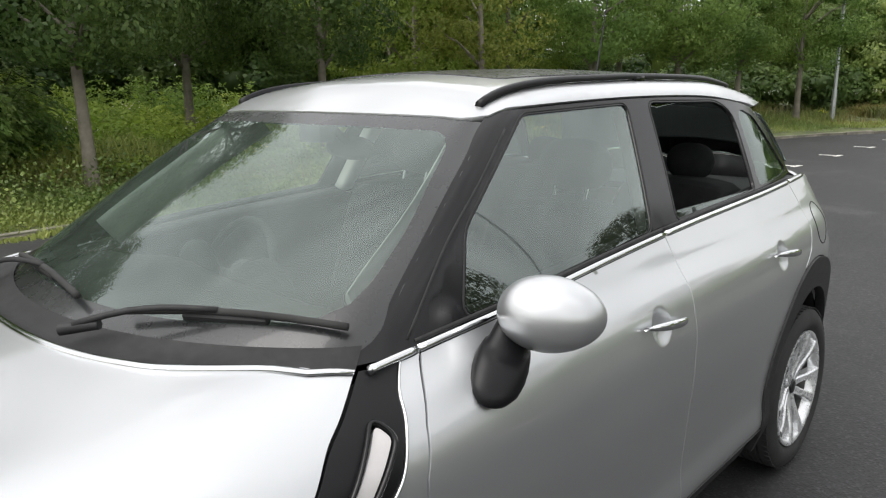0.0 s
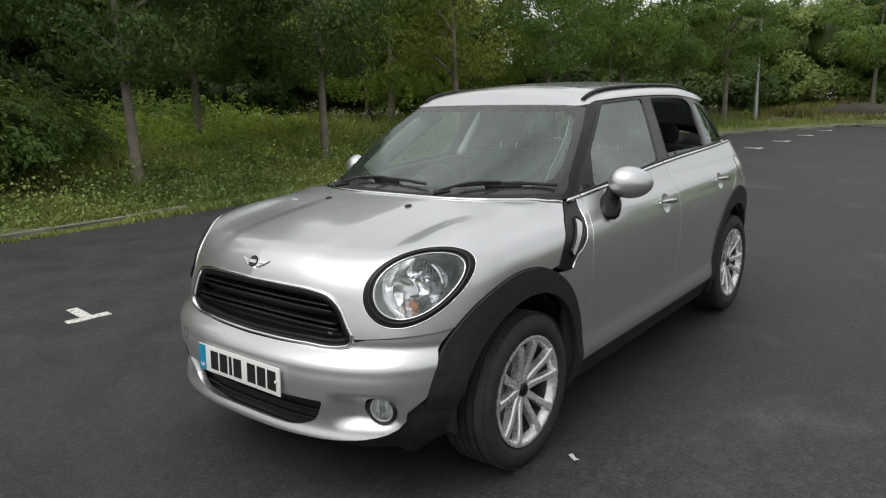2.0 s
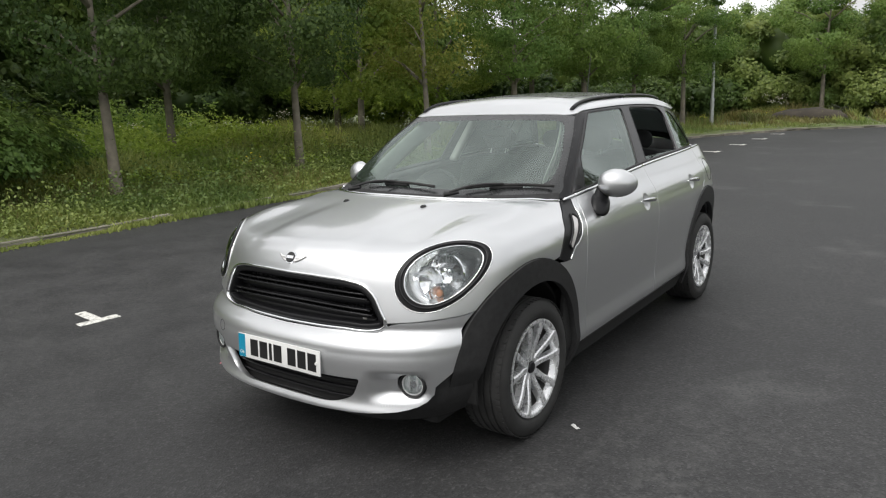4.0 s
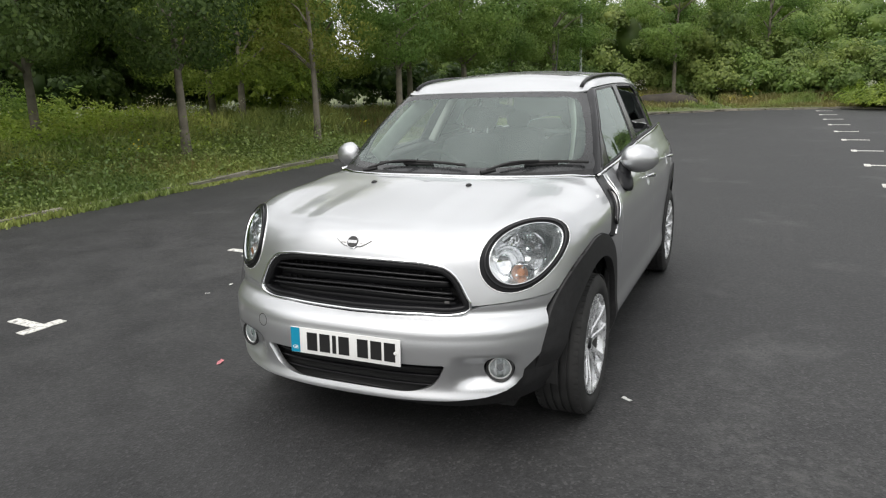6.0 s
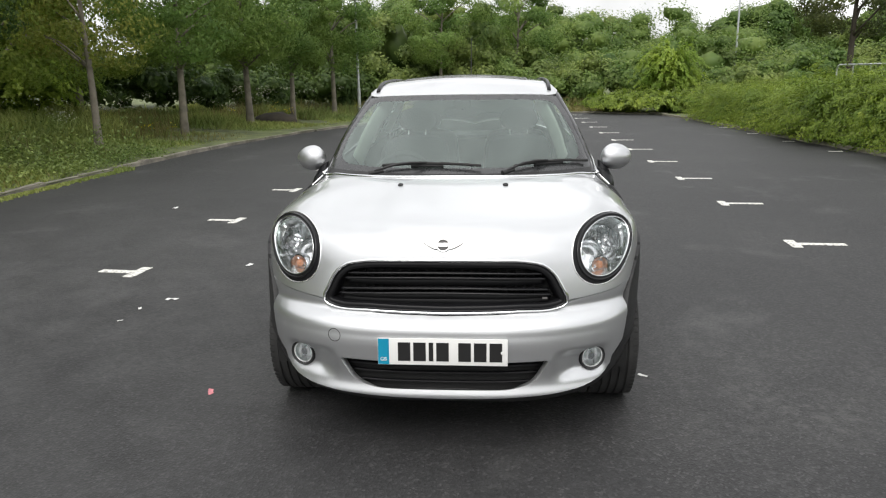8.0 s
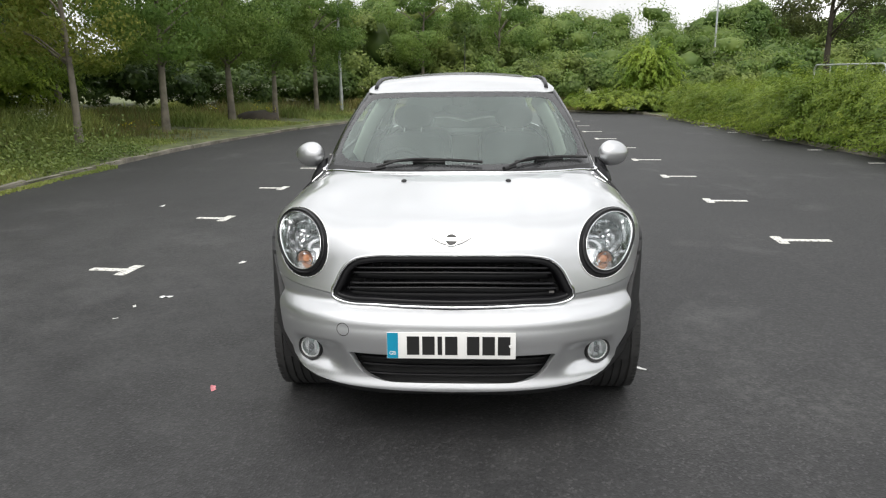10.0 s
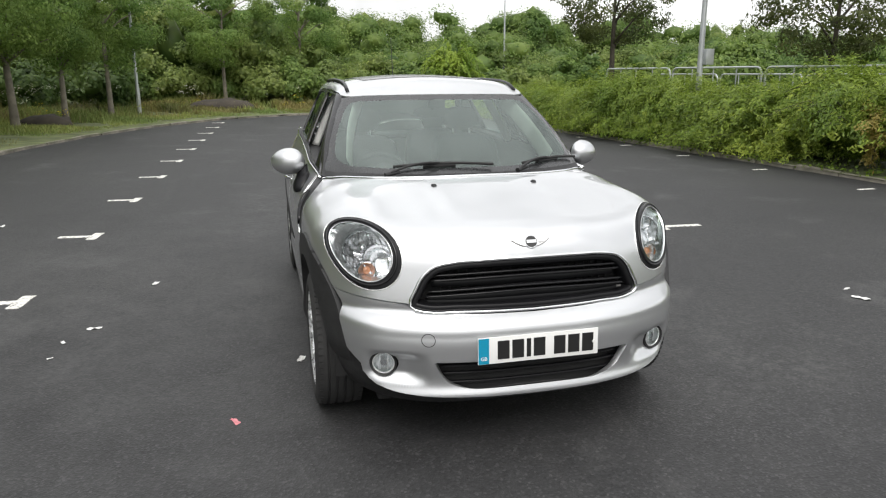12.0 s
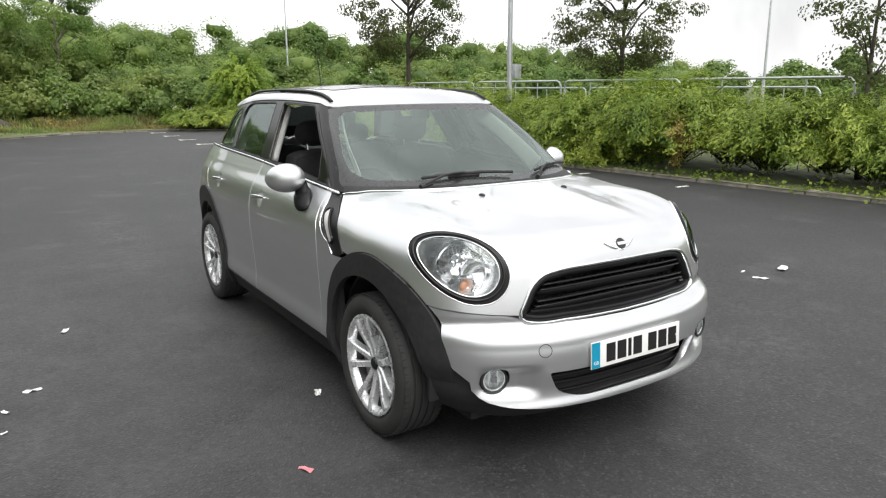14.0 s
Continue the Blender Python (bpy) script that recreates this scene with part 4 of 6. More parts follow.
def build_cabin():
    # windscreen with printed border
    half = smooth_path([(0.0, 1.055), (0.35, 1.052), (0.60, 1.048), (0.712, 1.05)], 14)
    half = np.vstack([half, smooth_path([(0.727, 1.06), (0.708, 1.13), (0.668, 1.24), (0.618, 1.35), (0.572, 1.425)], 16), [(0.45, 1.434), (0.25, 1.438), (0.0, 1.440)]])
    ring = np.vstack([half, (half * [-1, 1])[::-1][1:-1]])
    screen = panel("windscreen", Front(), cabin_hull, screen_loop(), SCREEN, CAR, gap=0, step=0.03, depth=0.004, label="wide curved windscreen with black border")
    panel("printed_border", Front(), cabin_hull, ring, FRIT, screen, [screen_loop()], gap=0.0, step=0.025, depth=0.005)
    part("sensor_housing", box_bm((-0.05, -0.345, 1.36), (0.05, -0.29, 1.425)), DASH, screen, bevel=0.008)
    # chrome strip and black cowl along the bonnet's rear edge
    xs = np.linspace(-0.736, 0.736, 76)
    P = on(Top(), upper_hull, np.stack([xs, cowl_y(xs)], 1))[0]
    N = np.stack([0.25 * xs, -0.25 + 0 * xs, 1 + 0 * xs], 1)
    N /= np.linalg.norm(N, axis=1)[:, None]
    sweep("cowl_chrome", P + N * 0.001, N, 0.015, 0.007, CHROME, CAR, "thin chrome strip along the bonnet edge")
    start = P - [0, 0, 0.004]
    foot = on(Front(), cabin_hull, np.stack([np.clip(xs, -0.716, 0.716), np.full(len(xs), 1.062)], 1), 0.003)[0]
    verts, faces, k = [], [], 14
    for j in range(k):
        t = j / (k - 1)
        dip = 0.018 * math.sin(math.pi * t) * (1 - ease((np.abs(xs) - 0.45) / 0.22))
        row = start * (1 - t) + foot * t
        row[:, 2] -= dip
        verts += list(row)
    n = len(xs)
    for j in range(k - 1):
        for i in range(n - 1):
            faces.append((j * n + i, j * n + i + 1, (j + 1) * n + i + 1, (j + 1) * n + i))
    mesh_object("cowl_panel", verts, faces, CLADDING, CAR, "black plastic scuttle panel below the windscreen")
    for x in (-0.254, 0.254):
        c = Vector((x, -1.308, float(hood_z(x, -1.308))))
        part("washer_nozzle", ball_bm(c, (0.014, 0.020, 0.010), seg=14), CLADDING, CAR)
    # roof
    shell = lambda x, y, z: smax(cabin_hull(x, y, z), z - roof_z(x, y), 0.03) - 0.006
    # side edge of the roof: a line in side view, so the roof wraps over
    DOMER = Dome((0, 0.5, 1.0))
    ys = np.linspace(-0.19, 1.16, 30)
    edge = on(Side(1), cabin_hull, np.stack([ys, curve(ys, (-0.2, 0.1, 0.5, 0.9, 1.25), (1.452, 1.460, 1.463, 1.452, 1.418))], 1))[0]
    front = on(Front(), cabin_hull, smooth_path([(0.0, 1.443), (0.25, 1.441), (0.45, 1.437), (0.54, 1.434), (0.565, 1.438)], 24))[0]
    half = np.vstack([front, edge, np.array([(0.55, 1.32, 1.39), (0.49, 1.44, 1.38), (0.3, 1.53, 1.39), (0, 1.56, 1.39)])])
    ring = np.vstack([half, (half * [-1, 1, 1])[::-1][1:-1]])
    panel("roof", DOMER, shell, DOMER.flat(ring), PAINT, CAR, gap=0.001, step=0.04, depth=0.02, label="silver roof panel")
    panel("sunroof", Top(), shell, rounded([(-0.40, 0.0), (0.40, 0.0), (0.42, 0.95), (-0.42, 0.95)], 0.06), FRIT, CAR, gap=0, step=0.05, off=0.003, depth=0.012, label="dark glass sunroof panel")
    for s in (1, -1):
        ys = np.linspace(-0.235, 1.24, 60)
        lift = 0.005 * np.clip((ys + 0.235) / 0.16, 0, 1) ** 0.6 * np.clip((1.24 - ys) / 0.25, 0, 1) ** 0.6
        xs = s * (0.525 - 0.03 * np.clip((ys - 0.9) / 0.5, 0, 1) + 0 * ys)
        P, N = on(Top(), shell, np.stack([xs, ys], 1))
        P[:, 2] += lift
        rail = sweep("roof_rail", P, np.tile([0.25 * s, 0, 0.97], (60, 1)), 0.022, 0.014, SATIN_BLACK, CAR, "black roof rail", sink=0.1)
        for i in (30,):
            part("rail_foot", box_bm((P[i][0] - 0.013, P[i][1] - 0.03, P[i][2] - lift[i] - 0.01), (P[i][0] + 0.013, P[i][1] + 0.03, P[i][2] + 0.008)), GLOSS_BLACK, rail, bevel=0.006)
    bm = rod_bm((0, 1.10, 1.50), (0, 1.13, 1.54), 0.014, 0.009)
    aerial = part("roof_aerial", bm, CLADDING, CAR, "thin black roof aerial")
    part("mast", rod_bm((0, 1.13, 1.535), (0, 1.20, 1.84), 0.004, 0.002, seg=8), CLADDING, aerial)
    # pillars, frames and side glass
    hood3 = lambda x, y, z: cabin_hull(x, y, z) - 0.001
    for s in (1, -1):
        ch = Side(s)
        top = lambda y: curve(np.asarray(y, float), (-0.2, 0.1, 0.5, 0.9, 1.25, 1.4), (1.450, 1.458, 1.461, 1.450, 1.416, 1.385))
        wf = [(-0.548, float(belt(-0.55)) + 0.020), (-0.475, 1.222), (-0.15, 1.437), (0.345, 1.446), (0.225, float(belt(0.225)) + 0.020)]
        wr = [(0.385, float(belt(0.385)) + 0.020), (0.480, 1.447), (0.96, 1.436), (1.06, 1.39), (0.99, float(belt(0.99)) + 0.020)]
        wq = [(1.05, float(belt(1.05)) + 0.02), (1.115, 1.385), (1.17, 1.402), (1.29, 1.372), (1.50, float(belt(1.5)) + 0.02)]
        wf, wr, wq = rounded(wf, 0.03), rounded(wr, (0.02, 0.03, 0.07, 0.07, 0.02)), rounded(wq, 0.03)
        ys = np.linspace(-0.19, 1.30, 26)
        PIL = Dome((0, 0.3, 1.15))
        edge = smooth_path([(0.716, 1.05), (0.722, 1.065), (0.702, 1.13), (0.662, 1.24), (0.612, 1.35), (0.567, 1.425), (0.558, 1.445)], 24)
        edge3 = on(Front(), hood3, edge)[0] * [s, 1, 1]
        bs = np.linspace(1.56, -0.84, 60)
        ring3 = np.vstack([on(ch, hood3, np.stack([ys, top(ys) - 0.001], 1))[0], on(ch, hood3, np.array([(1.42, 1.33)]))[0], on(ch, hood3, np.stack([bs, belt(bs) + 0.003], 1))[0], edge3])
        frame_ob = panel("window_frame", PIL, hood3, PIL.flat(ring3), GLOSS_BLACK, CAR, [PIL.flat(on(ch, hood3, dense(w, 0.02))[0]) for w in (wf, wr, wq)], gap=0.0006, step=0.03, depth=0.012, label="gloss black pillars and window frames")
        for nm, lp in (("front", wf), ("rear", wr)):
            p, n = on(ch, hood3, inset(dense(lp, 0.02), -0.006), 0.0)
            sweep("window_seal", p, n, 0.005, 0.002, CLADDING, frame_ob, closed=True)
        # seam line down the pillar between windscreen and door
        p, n = on(ch, hood3, smooth_path([(-0.70, 1.06), (-0.545, 1.20), (-0.36, 1.325), (-0.235, 1.41)], 24), 0.0)
        sweep("pillar_seal", p, n, 0.006, 0.0015, CLADDING, frame_ob)
        if s < 0:
            panel("rear_side_glass", ch, hood3, wr, PRIVACY, frame_ob, gap=0, step=0.05, off=-0.008, depth=0.003, label="dark tinted side glass")
        else:
            panel("front_side_glass", ch, hood3, wf, SIDE_GLASS, frame_ob, gap=0, step=0.05, off=-0.004, depth=0.003, label="closed tinted side glass")
            low = rounded([(0.383, float(belt(0.38)) + 0.015), (0.390, float(belt(0.38)) + 0.042), (0.993, float(belt(0.99)) + 0.020), (0.99, float(belt(0.99)) + 0.015)], 0.004)
            panel("lowered_glass", ch, hood3, low, PRIVACY, frame_ob, gap=0, step=0.03, off=-0.012, depth=0.004, label="window glass wound almost fully down")
        panel("quarter_glass", ch, hood3, wq, PRIVACY, frame_ob, gap=0, step=0.05, off=-0.004, depth=0.003, label="dark tinted quarter glass")
        # pale trim inside the pillars
        lining = lambda x, y, z: cabin_hull(x, y, z) + 0.045
        q = smooth_path([(0.650, 1.085), (0.616, 1.22), (0.572, 1.32), (0.520, 1.405)], 16)
        p, n = on(Front(), lambda x, y, z: cabin_hull(x, y, z) + 0.03, q)
        p = p * [s, 1, 1] + np.array((-0.066 * s, 0.098, 0.0))
        sweep("pillar_trim", p, np.tile([-0.8 * s, -0.6, 0.0], (16, 1)), 0.10, 0.010, TRIM_GREY, CAR, "pale grey pillar trim")
        for nm, a, b, w in (("b", (0.315, 1.10), (0.42, 1.43), 0.07), ("c", (1.03, 1.12), (1.10, 1.41), 0.07)):
            if nm == "c" and s > 0:
                continue
            q = np.linspace(a, b, 14)
            p, n = on(ch, lining, q)
            sweep("pillar_trim", p, -n, w, 0.045, TRIM_GREY, CAR, "pale grey pillar trim")
    rear_f = lambda x, y, z: cabin_hull(x, y, z) - 0.001
    half = np.array([(0.0, 1.9, 1.13), (0.45, 1.83, 1.13), (0.56, 1.72, 1.16), (0.50, 1.62, 1.36), (0.0, 1.66, 1.38)])
    ring = np.vstack([half, (half * [-1, 1, 1])[::-1][1:-1]])
    BACK = Dome((0, 0.9, 1.2))
    panel("rear_screen", BACK, rear_f, BACK.flat(ring), PRIVACY, CAR, gap=0, step=0.06, depth=0.004, label="dark tinted rear screen")
    liner = lambda x, y, z: np.maximum(cabin_hull(x, y, z), z - roof_z(x, y)) + 0.035
    panel("headliner", Top(), liner, rounded([(-0.50, -0.22), (0.50, -0.22), (0.53, 0.4), (0.52, 1.35), (-0.52, 1.35), (-0.53, 0.4)], 0.05), TRIM_GREY, CAR, gap=0, step=0.07, depth=0.01)


def build_wipers():
    for x0, reach in ((-0.43, 0.56), (0.26, 0.43)):
        def lay(x, z):
            p, n = on(Front(), cabin_hull, np.array([(x, z)]), 0.020)
            return Vector(p[0])
        a = Vector((x0 - 0.02, float(cowl_y(x0)) + 0.035, float(hood_z(x0, -1.1)) + 0.010))
        mid = lay(x0 + reach * 0.50, 1.098)
        end = lay(x0 + reach, 1.085)
        start = lay(x0 + 0.04, 1.082)
        wiper = part("wiper", rod_bm(a, a + (mid - a) * 0.25, 0.013, 0.010, seg=10), CLADDING, CAR, "black windscreen wiper")
        pts = [a.lerp(mid, t) + Vector((0, -0.004, 0.020 * math.sin(math.pi * t))) for t in np.linspace(0.1, 1, 9)]
        tube("wiper_arm", pts, 0.0065, CLADDING, wiper)
        d = (end - start).normalized()
        c = start.lerp(end, 0.46)
        holder = rod_bm(c - d * 0.085, c + d * 0.085, 0.012, 0.010, seg=8)
        part("blade_holder", holder, CLADDING, wiper)
        pts = [start.lerp(end, t) + Vector((0, -0.006, 0.012 * math.sin(math.pi * t))) for t in np.linspace(0, 1, 13)]
        tube("wiper_blade", pts, 0.0075, RUBBER, wiper)


def build_mirror(s):
    c = Vector((0.902 * s, -0.464, 1.083))
    base = Vector((0.838 * s, -0.540, 0.978))
    bm = ball_bm((0, 0, 0), (0.1053, 0.0764, 0.0753), seg=40)
    for v in bm.verts:
        if v.co.y > 0:
            v.co.y *= 0.55
        v.co.z *= 1 - 0.08 * s * v.co.x / 0.105
    mir = part("door_mirror", bm, PAINT, CAR, "silver oval door mirror on a black stalk")
    mir.matrix_basis = Matrix.Translation(c) @ pose(0, 0, 0, 0, 4 * s, 34 * s)
    inv = mir.matrix_basis.inverted()
    bm = ball_bm((0, 0.040, 0), (0.074, 0.004, 0.053), seg=32)
    part("mirror_glass", bm, CHROME, mir)
    bm = ball_bm((0, 0.031, 0), (0.083, 0.011, 0.059), seg=32)
    part("mirror_surround", bm, CLADDING, mir)
    # stalk: a tapering boot that leans from the door up to the mirror's inner end
    top = c + Vector((-0.078 * s, -0.012, -0.030))
    ts = (-0.62, -0.60, -0.52, -0.36, -0.16, 0.10, 0.30, 0.42, 0.44, 0.46, 0.6, 0.8, 1.0)
    rs = (0.004, 0.028, 0.046, 0.058, 0.063, 0.063, 0.060, 0.056, 0.054, 0.050, 0.046, 0.042, 0.038)
    verts, n = [], 22
    for t, r in zip(ts, rs):
        p = base.lerp(top, t)
        for a in np.linspace(0, 2 * math.pi, n, endpoint=False):
            verts.append(inv @ (p + Vector((0.74 * r * math.cos(a), r * math.sin(a), 0.35 * r * math.cos(a) * -s))))
    faces = [(i * n + j, i * n + (j + 1) % n, (i + 1) * n + (j + 1) % n, (i + 1) * n + j) for i in range(len(ts) - 1) for j in range(n)]
    mesh_object("mirror_stalk", verts, faces + [tuple(range(n))], SATIN_BLACK, mir, "black plastic stalk")


def build_wheel():
    """One wheel with its hub at the origin, its outer face towards +x."""
    wheel = empty("wheel", pose(0, 0, 0), "silver twin-spoke alloy wheel with black tyre", "")
    W, R = 0.105, 0.325
    prof = [(-W * 0.75, 0.226), (-W, 0.25), (-W * 1.06, 0.275), (-W * 0.98, 0.305), (-W * 0.86, 0.318), (-W * 0.7, 0.3235)]
    for g in (-0.055, -0.018, 0.018, 0.055):
        prof += [(g - 0.006, R), (g - 0.004, R - 0.008), (g + 0.004, R - 0.008), (g + 0.006, R)]
    prof += [(W * 0.7, 0.3235), (W * 0.86, 0.318), (W * 0.98, 0.305), (W * 1.06, 0.278), (W * 1.07, 0.262), (W * 1.02, 0.246), (W * 0.92, 0.234), (W * 0.75, 0.226)]
    part("tyre", revolve_bm(prof, 72), RUBBER, wheel, "black road tyre")
    bm = bmesh.new()
    for k in range(66):
        a = 2 * math.pi * k / 66
        for sx in (-1, 1):
            made = box_bm((sx * 0.078 - 0.020, -0.0105, R - 0.006), (sx * 0.078 + 0.020, 0.0105, R + 0.0015 - 0.004), bm)
            made.verts.ensure_lookup_table()
            vs = made.verts[-8:]
            bmesh.ops.rotate(bm, verts=vs, cent=(0, 0, 0), matrix=Matrix.Rotation(a + sx * 0.02, 3, "X"))
    tread = part("tread_block", bm, RUBBER, wheel, smooth=False)
    tread["kind"] = "stuff"
    barrel = [(-0.10, 0.222), (-0.085, 0.214), (0.03, 0.200), (0.074, 0.209), (0.070, 0.203), (0.03, 0.192), (-0.09, 0.205), (-0.105, 0.222)]
    part("rim_barrel", revolve_bm(barrel, 60), BARREL, wheel)
    lip = [(0.066, 0.206), (0.090, 0.222), (0.098, 0.231), (0.104, 0.2305), (0.106, 0.224), (0.102, 0.214), (0.090, 0.205), (0.070, 0.200)]
    rim = part("rim", revolve_bm(lip, 72), ALLOY, wheel)
    for k in range(10):
        pair, sgn = k // 2, 1 if k % 2 else -1
        a0 = 2 * math.pi * pair / 5 + math.pi / 2
        ey, ez = math.cos(a0), math.sin(a0)
        verts, faces = [], []
        for i, t in enumerate(np.linspace(0, 1, 9)):
            r = 0.030 + t * 0.180
            side = sgn * (0.012 + 0.045 * t ** 1.1)
            x = 0.086 - 0.014 * math.cos(math.pi * t) - 0.006 * (1 - t)
            wdt = 0.0150 + 0.002 * math.cos(2 * math.pi * t) + 0.003 * t
            dep = 0.034 - 0.010 * t
            for u, v in ((-1, -1), (-1.0, 0.1), (-0.66, 0.30), (0.66, 0.30), (1.0, 0.1), (1, -1)):
                q = side + u * wdt
                verts.append((x + v * dep, r * ey - q * ez, r * ez + q * ey))
        for i in range(8):
            for j in range(6):
                faces.append((i * 6 + j, i * 6 + (j + 1) % 6, (i + 1) * 6 + (j + 1) % 6, (i + 1) * 6 + j))
        sp = mesh_object("spoke", verts, faces, ALLOY, rim)
        sp.data.set_sharp_from_angle(angle=radians(35))
    part("hub", revolve_bm([(0.02, 0.062), (0.062, 0.058), (0.074, 0.044), (0.070, 0.030), (0.02, 0.028)], 40), ALLOY, wheel)
    part("hub_cap", revolve_bm([(0.02, 0.030), (0.076, 0.029), (0.082, 0.024), (0.084, 0.001), (0.02, 0.001)], 32), GLOSS_BLACK, wheel, "small black centre cap")
    for k in range(5):
        a = 2 * math.pi * k / 5 + math.pi / 2 + math.pi / 5
        part("wheel_bolt", rod_bm((0.055, 0.048 * math.cos(a), 0.048 * math.sin(a)), (0.073, 0.048 * math.cos(a), 0.048 * math.sin(a)), 0.009, seg=6), DARK, wheel)
    disc = revolve_bm([(0.005, 0.145), (0.020, 0.147), (0.022, 0.145), (0.022, 0.075), (0.04, 0.07), (0.04, 0.03), (0.0, 0.03), (0.0, 0.14)], 56)
    part("brake_disc", disc, STEEL, wheel)
    part("brake_caliper", box_bm((-0.02, -0.165, -0.06), (0.05, -0.10, 0.06)), STEEL, wheel, bevel=0.012)
    part("hub_carrier", rod_bm((-0.30, 0, 0), (0.0, 0, 0), 0.07, 0.09, seg=20), DARK, wheel)
    return wheel


def seat_bm(w, d, h, lean):
    bm = box_bm((-w / 2, -d / 2, 0), (w / 2, d / 2, h))
    bmesh.ops.subdivide_edges(bm, edges=bm.edges[:], cuts=4, use_grid_fill=True)
    for v in bm.verts:
        u, k, t = v.co.x / (w / 2), v.co.y / (d / 2), v.co.z / h
        v.co.x *= 1 - 0.14 * t * t
        v.co.y += lean * v.co.z - (0.035 * u * u if k < 0 else -0.02 * (1 - u * u))
        v.co.z -= 0.04 * h * u * u * (t > 0.9)
    return bm


def build_interior():
    # dashboard: arched section along the car's width
    prof = [(-0.98, 1.035), (-0.86, 1.045), (-0.72, 1.035), (-0.58, 1.00), (-0.52, 0.95), (-0.50, 0.85), (-0.52, 0.60), (-0.9, 0.55)]
    bm = bmesh.new()
    rows = []
    for x in np.linspace(-0.66, 0.66, 23):
        pull = 0.30 * (abs(x) / 0.72) ** 2.4
        hump = 0.012 * math.exp(-((x + 0.36) / 0.16) ** 2)
        rows.append([bm.verts.new((x, y + (pull * 0.8 if y < -0.8 else 0.06 * (abs(x) / 0.66) ** 2), z + hump - 0.03 * (abs(x) / 0.66) ** 4)) for y, z in prof])
    for a, b in zip(rows[:-1], rows[1:]):
        for i in range(len(prof) - 1):
            bm.faces.new((a[i], a[i + 1], b[i + 1], b[i]))
    dash = part("dashboard", bm, DASH, CAR, "black moulded dashboard")
    part("instrument_pod", ball_bm((-0.36, -0.52, 0.99), (0.085, 0.05, 0.075)), DASH, dash)
    part("centre_dial", rod_bm((0, -0.53, 0.93), (0, -0.49, 0.935), 0.13, 0.125, seg=32), DASH, dash)
    # steering wheel on the car's right
    bm = bmesh.new()
    ring = [(0.0 + 0.015 * math.cos(a), 0.185 + 0.015 * math.sin(a)) for a in np.linspace(0, 2 * math.pi, 10, endpoint=False)]
    sw = part("steering_wheel", revolve_bm(ring, 40), DASH, CAR, "black three-spoke steering wheel")
    sw.matrix_basis = Matrix.Translation((-0.36, -0.40, 0.925)) @ pose(0, 0, 0, 0, 0, 90) @ pose(0, 0, 0, 0, 25, 0)
    part("wheel_hub", ball_bm((0.02, 0, 0), (0.03, 0.07, 0.06)), DASH, sw)
    for a in (0, math.pi, -math.pi / 2):
        part("wheel_spoke", rod_bm((0.01, 0, 0), (0.0, 0.18 * math.cos(a), 0.18 * math.sin(a)), 0.018, 0.014), SATIN if a == -math.pi / 2 else DASH, sw)
    seats = [(-0.36, 0.20, 0.50), (0.36, 0.20, 0.50), (-0.36, 1.05, 0.54), (0.36, 1.05, 0.54)]
    for x, y, w in seats:
        seat = part("seat_backrest", seat_bm(w, 0.14, 0.60, 0.28), CLOTH, CAR, "black cloth seat with headrest")
        seat.matrix_basis = pose(x, y, 0.55 if y < 0.6 else 0.53)
        sub = seat.modifiers.new("round", "SUBSURF")
        sub.levels = sub.render_levels = 1
        wide, tall, up = (0.135, 0.085, 0.70) if y < 0.6 else (0.10, 0.075, 0.655)
        head = ball_bm((0, 0.235, up), (wide, 0.055, tall), seg=24)
        for v in head.verts:
            v.co.x = wide * math.copysign(min(1, abs(v.co.x / wide) ** 0.7), v.co.x)
        part("headrest", head, CLOTH, seat)
        for k in (-0.06, 0.06) if y < 0.6 else ():
            part("headrest_post", rod_bm((k, 0.20, 0.58), (k, 0.23, 0.66), 0.007), CHROME, seat)
        cushion = seat_bm(w, 0.5, 0.16, 0)
        bmesh.ops.translate(cushion, vec=(0, -0.20, -0.10), verts=cushion.verts)
        part("seat_cushion", cushion, CLOTH, seat)
    for s in (1, -1):
        trim = lambda x, y, z: upper_hull(x, y, z) + 0.085
        panel("door_card", Side(s), trim, [(-0.72, 0.32), (1.25, 0.32), (1.25, 1.11), (0.25, 1.08), (-0.72, 1.03)], DASH, CAR, gap=0, step=0.08, depth=0.02)
        p, n = on(Side(s), upper_hull, np.stack([np.linspace(-0.72, 1.5, 30), belt(np.linspace(-0.72, 1.5, 30)) + 0.010], 1), -0.05)
        sweep("door_top", p, np.tile([0, 0, 1.0], (30, 1)), 0.11, 0.014, DASH, CAR)
    part("parcel_shelf", box_bm((-0.60, 1.32, 1.04), (0.60, 1.78, 1.07)), DASH, CAR, bevel=0.01)
    mirror = part("rear_view_mirror", ball_bm((0, -0.20, 1.335), (0.115, 0.022, 0.036)), DASH, CAR, "black rear-view mirror")
    part("mirror_stem", rod_bm((0, -0.27, 1.40), (0, -0.20, 1.345), 0.012), DASH, mirror)


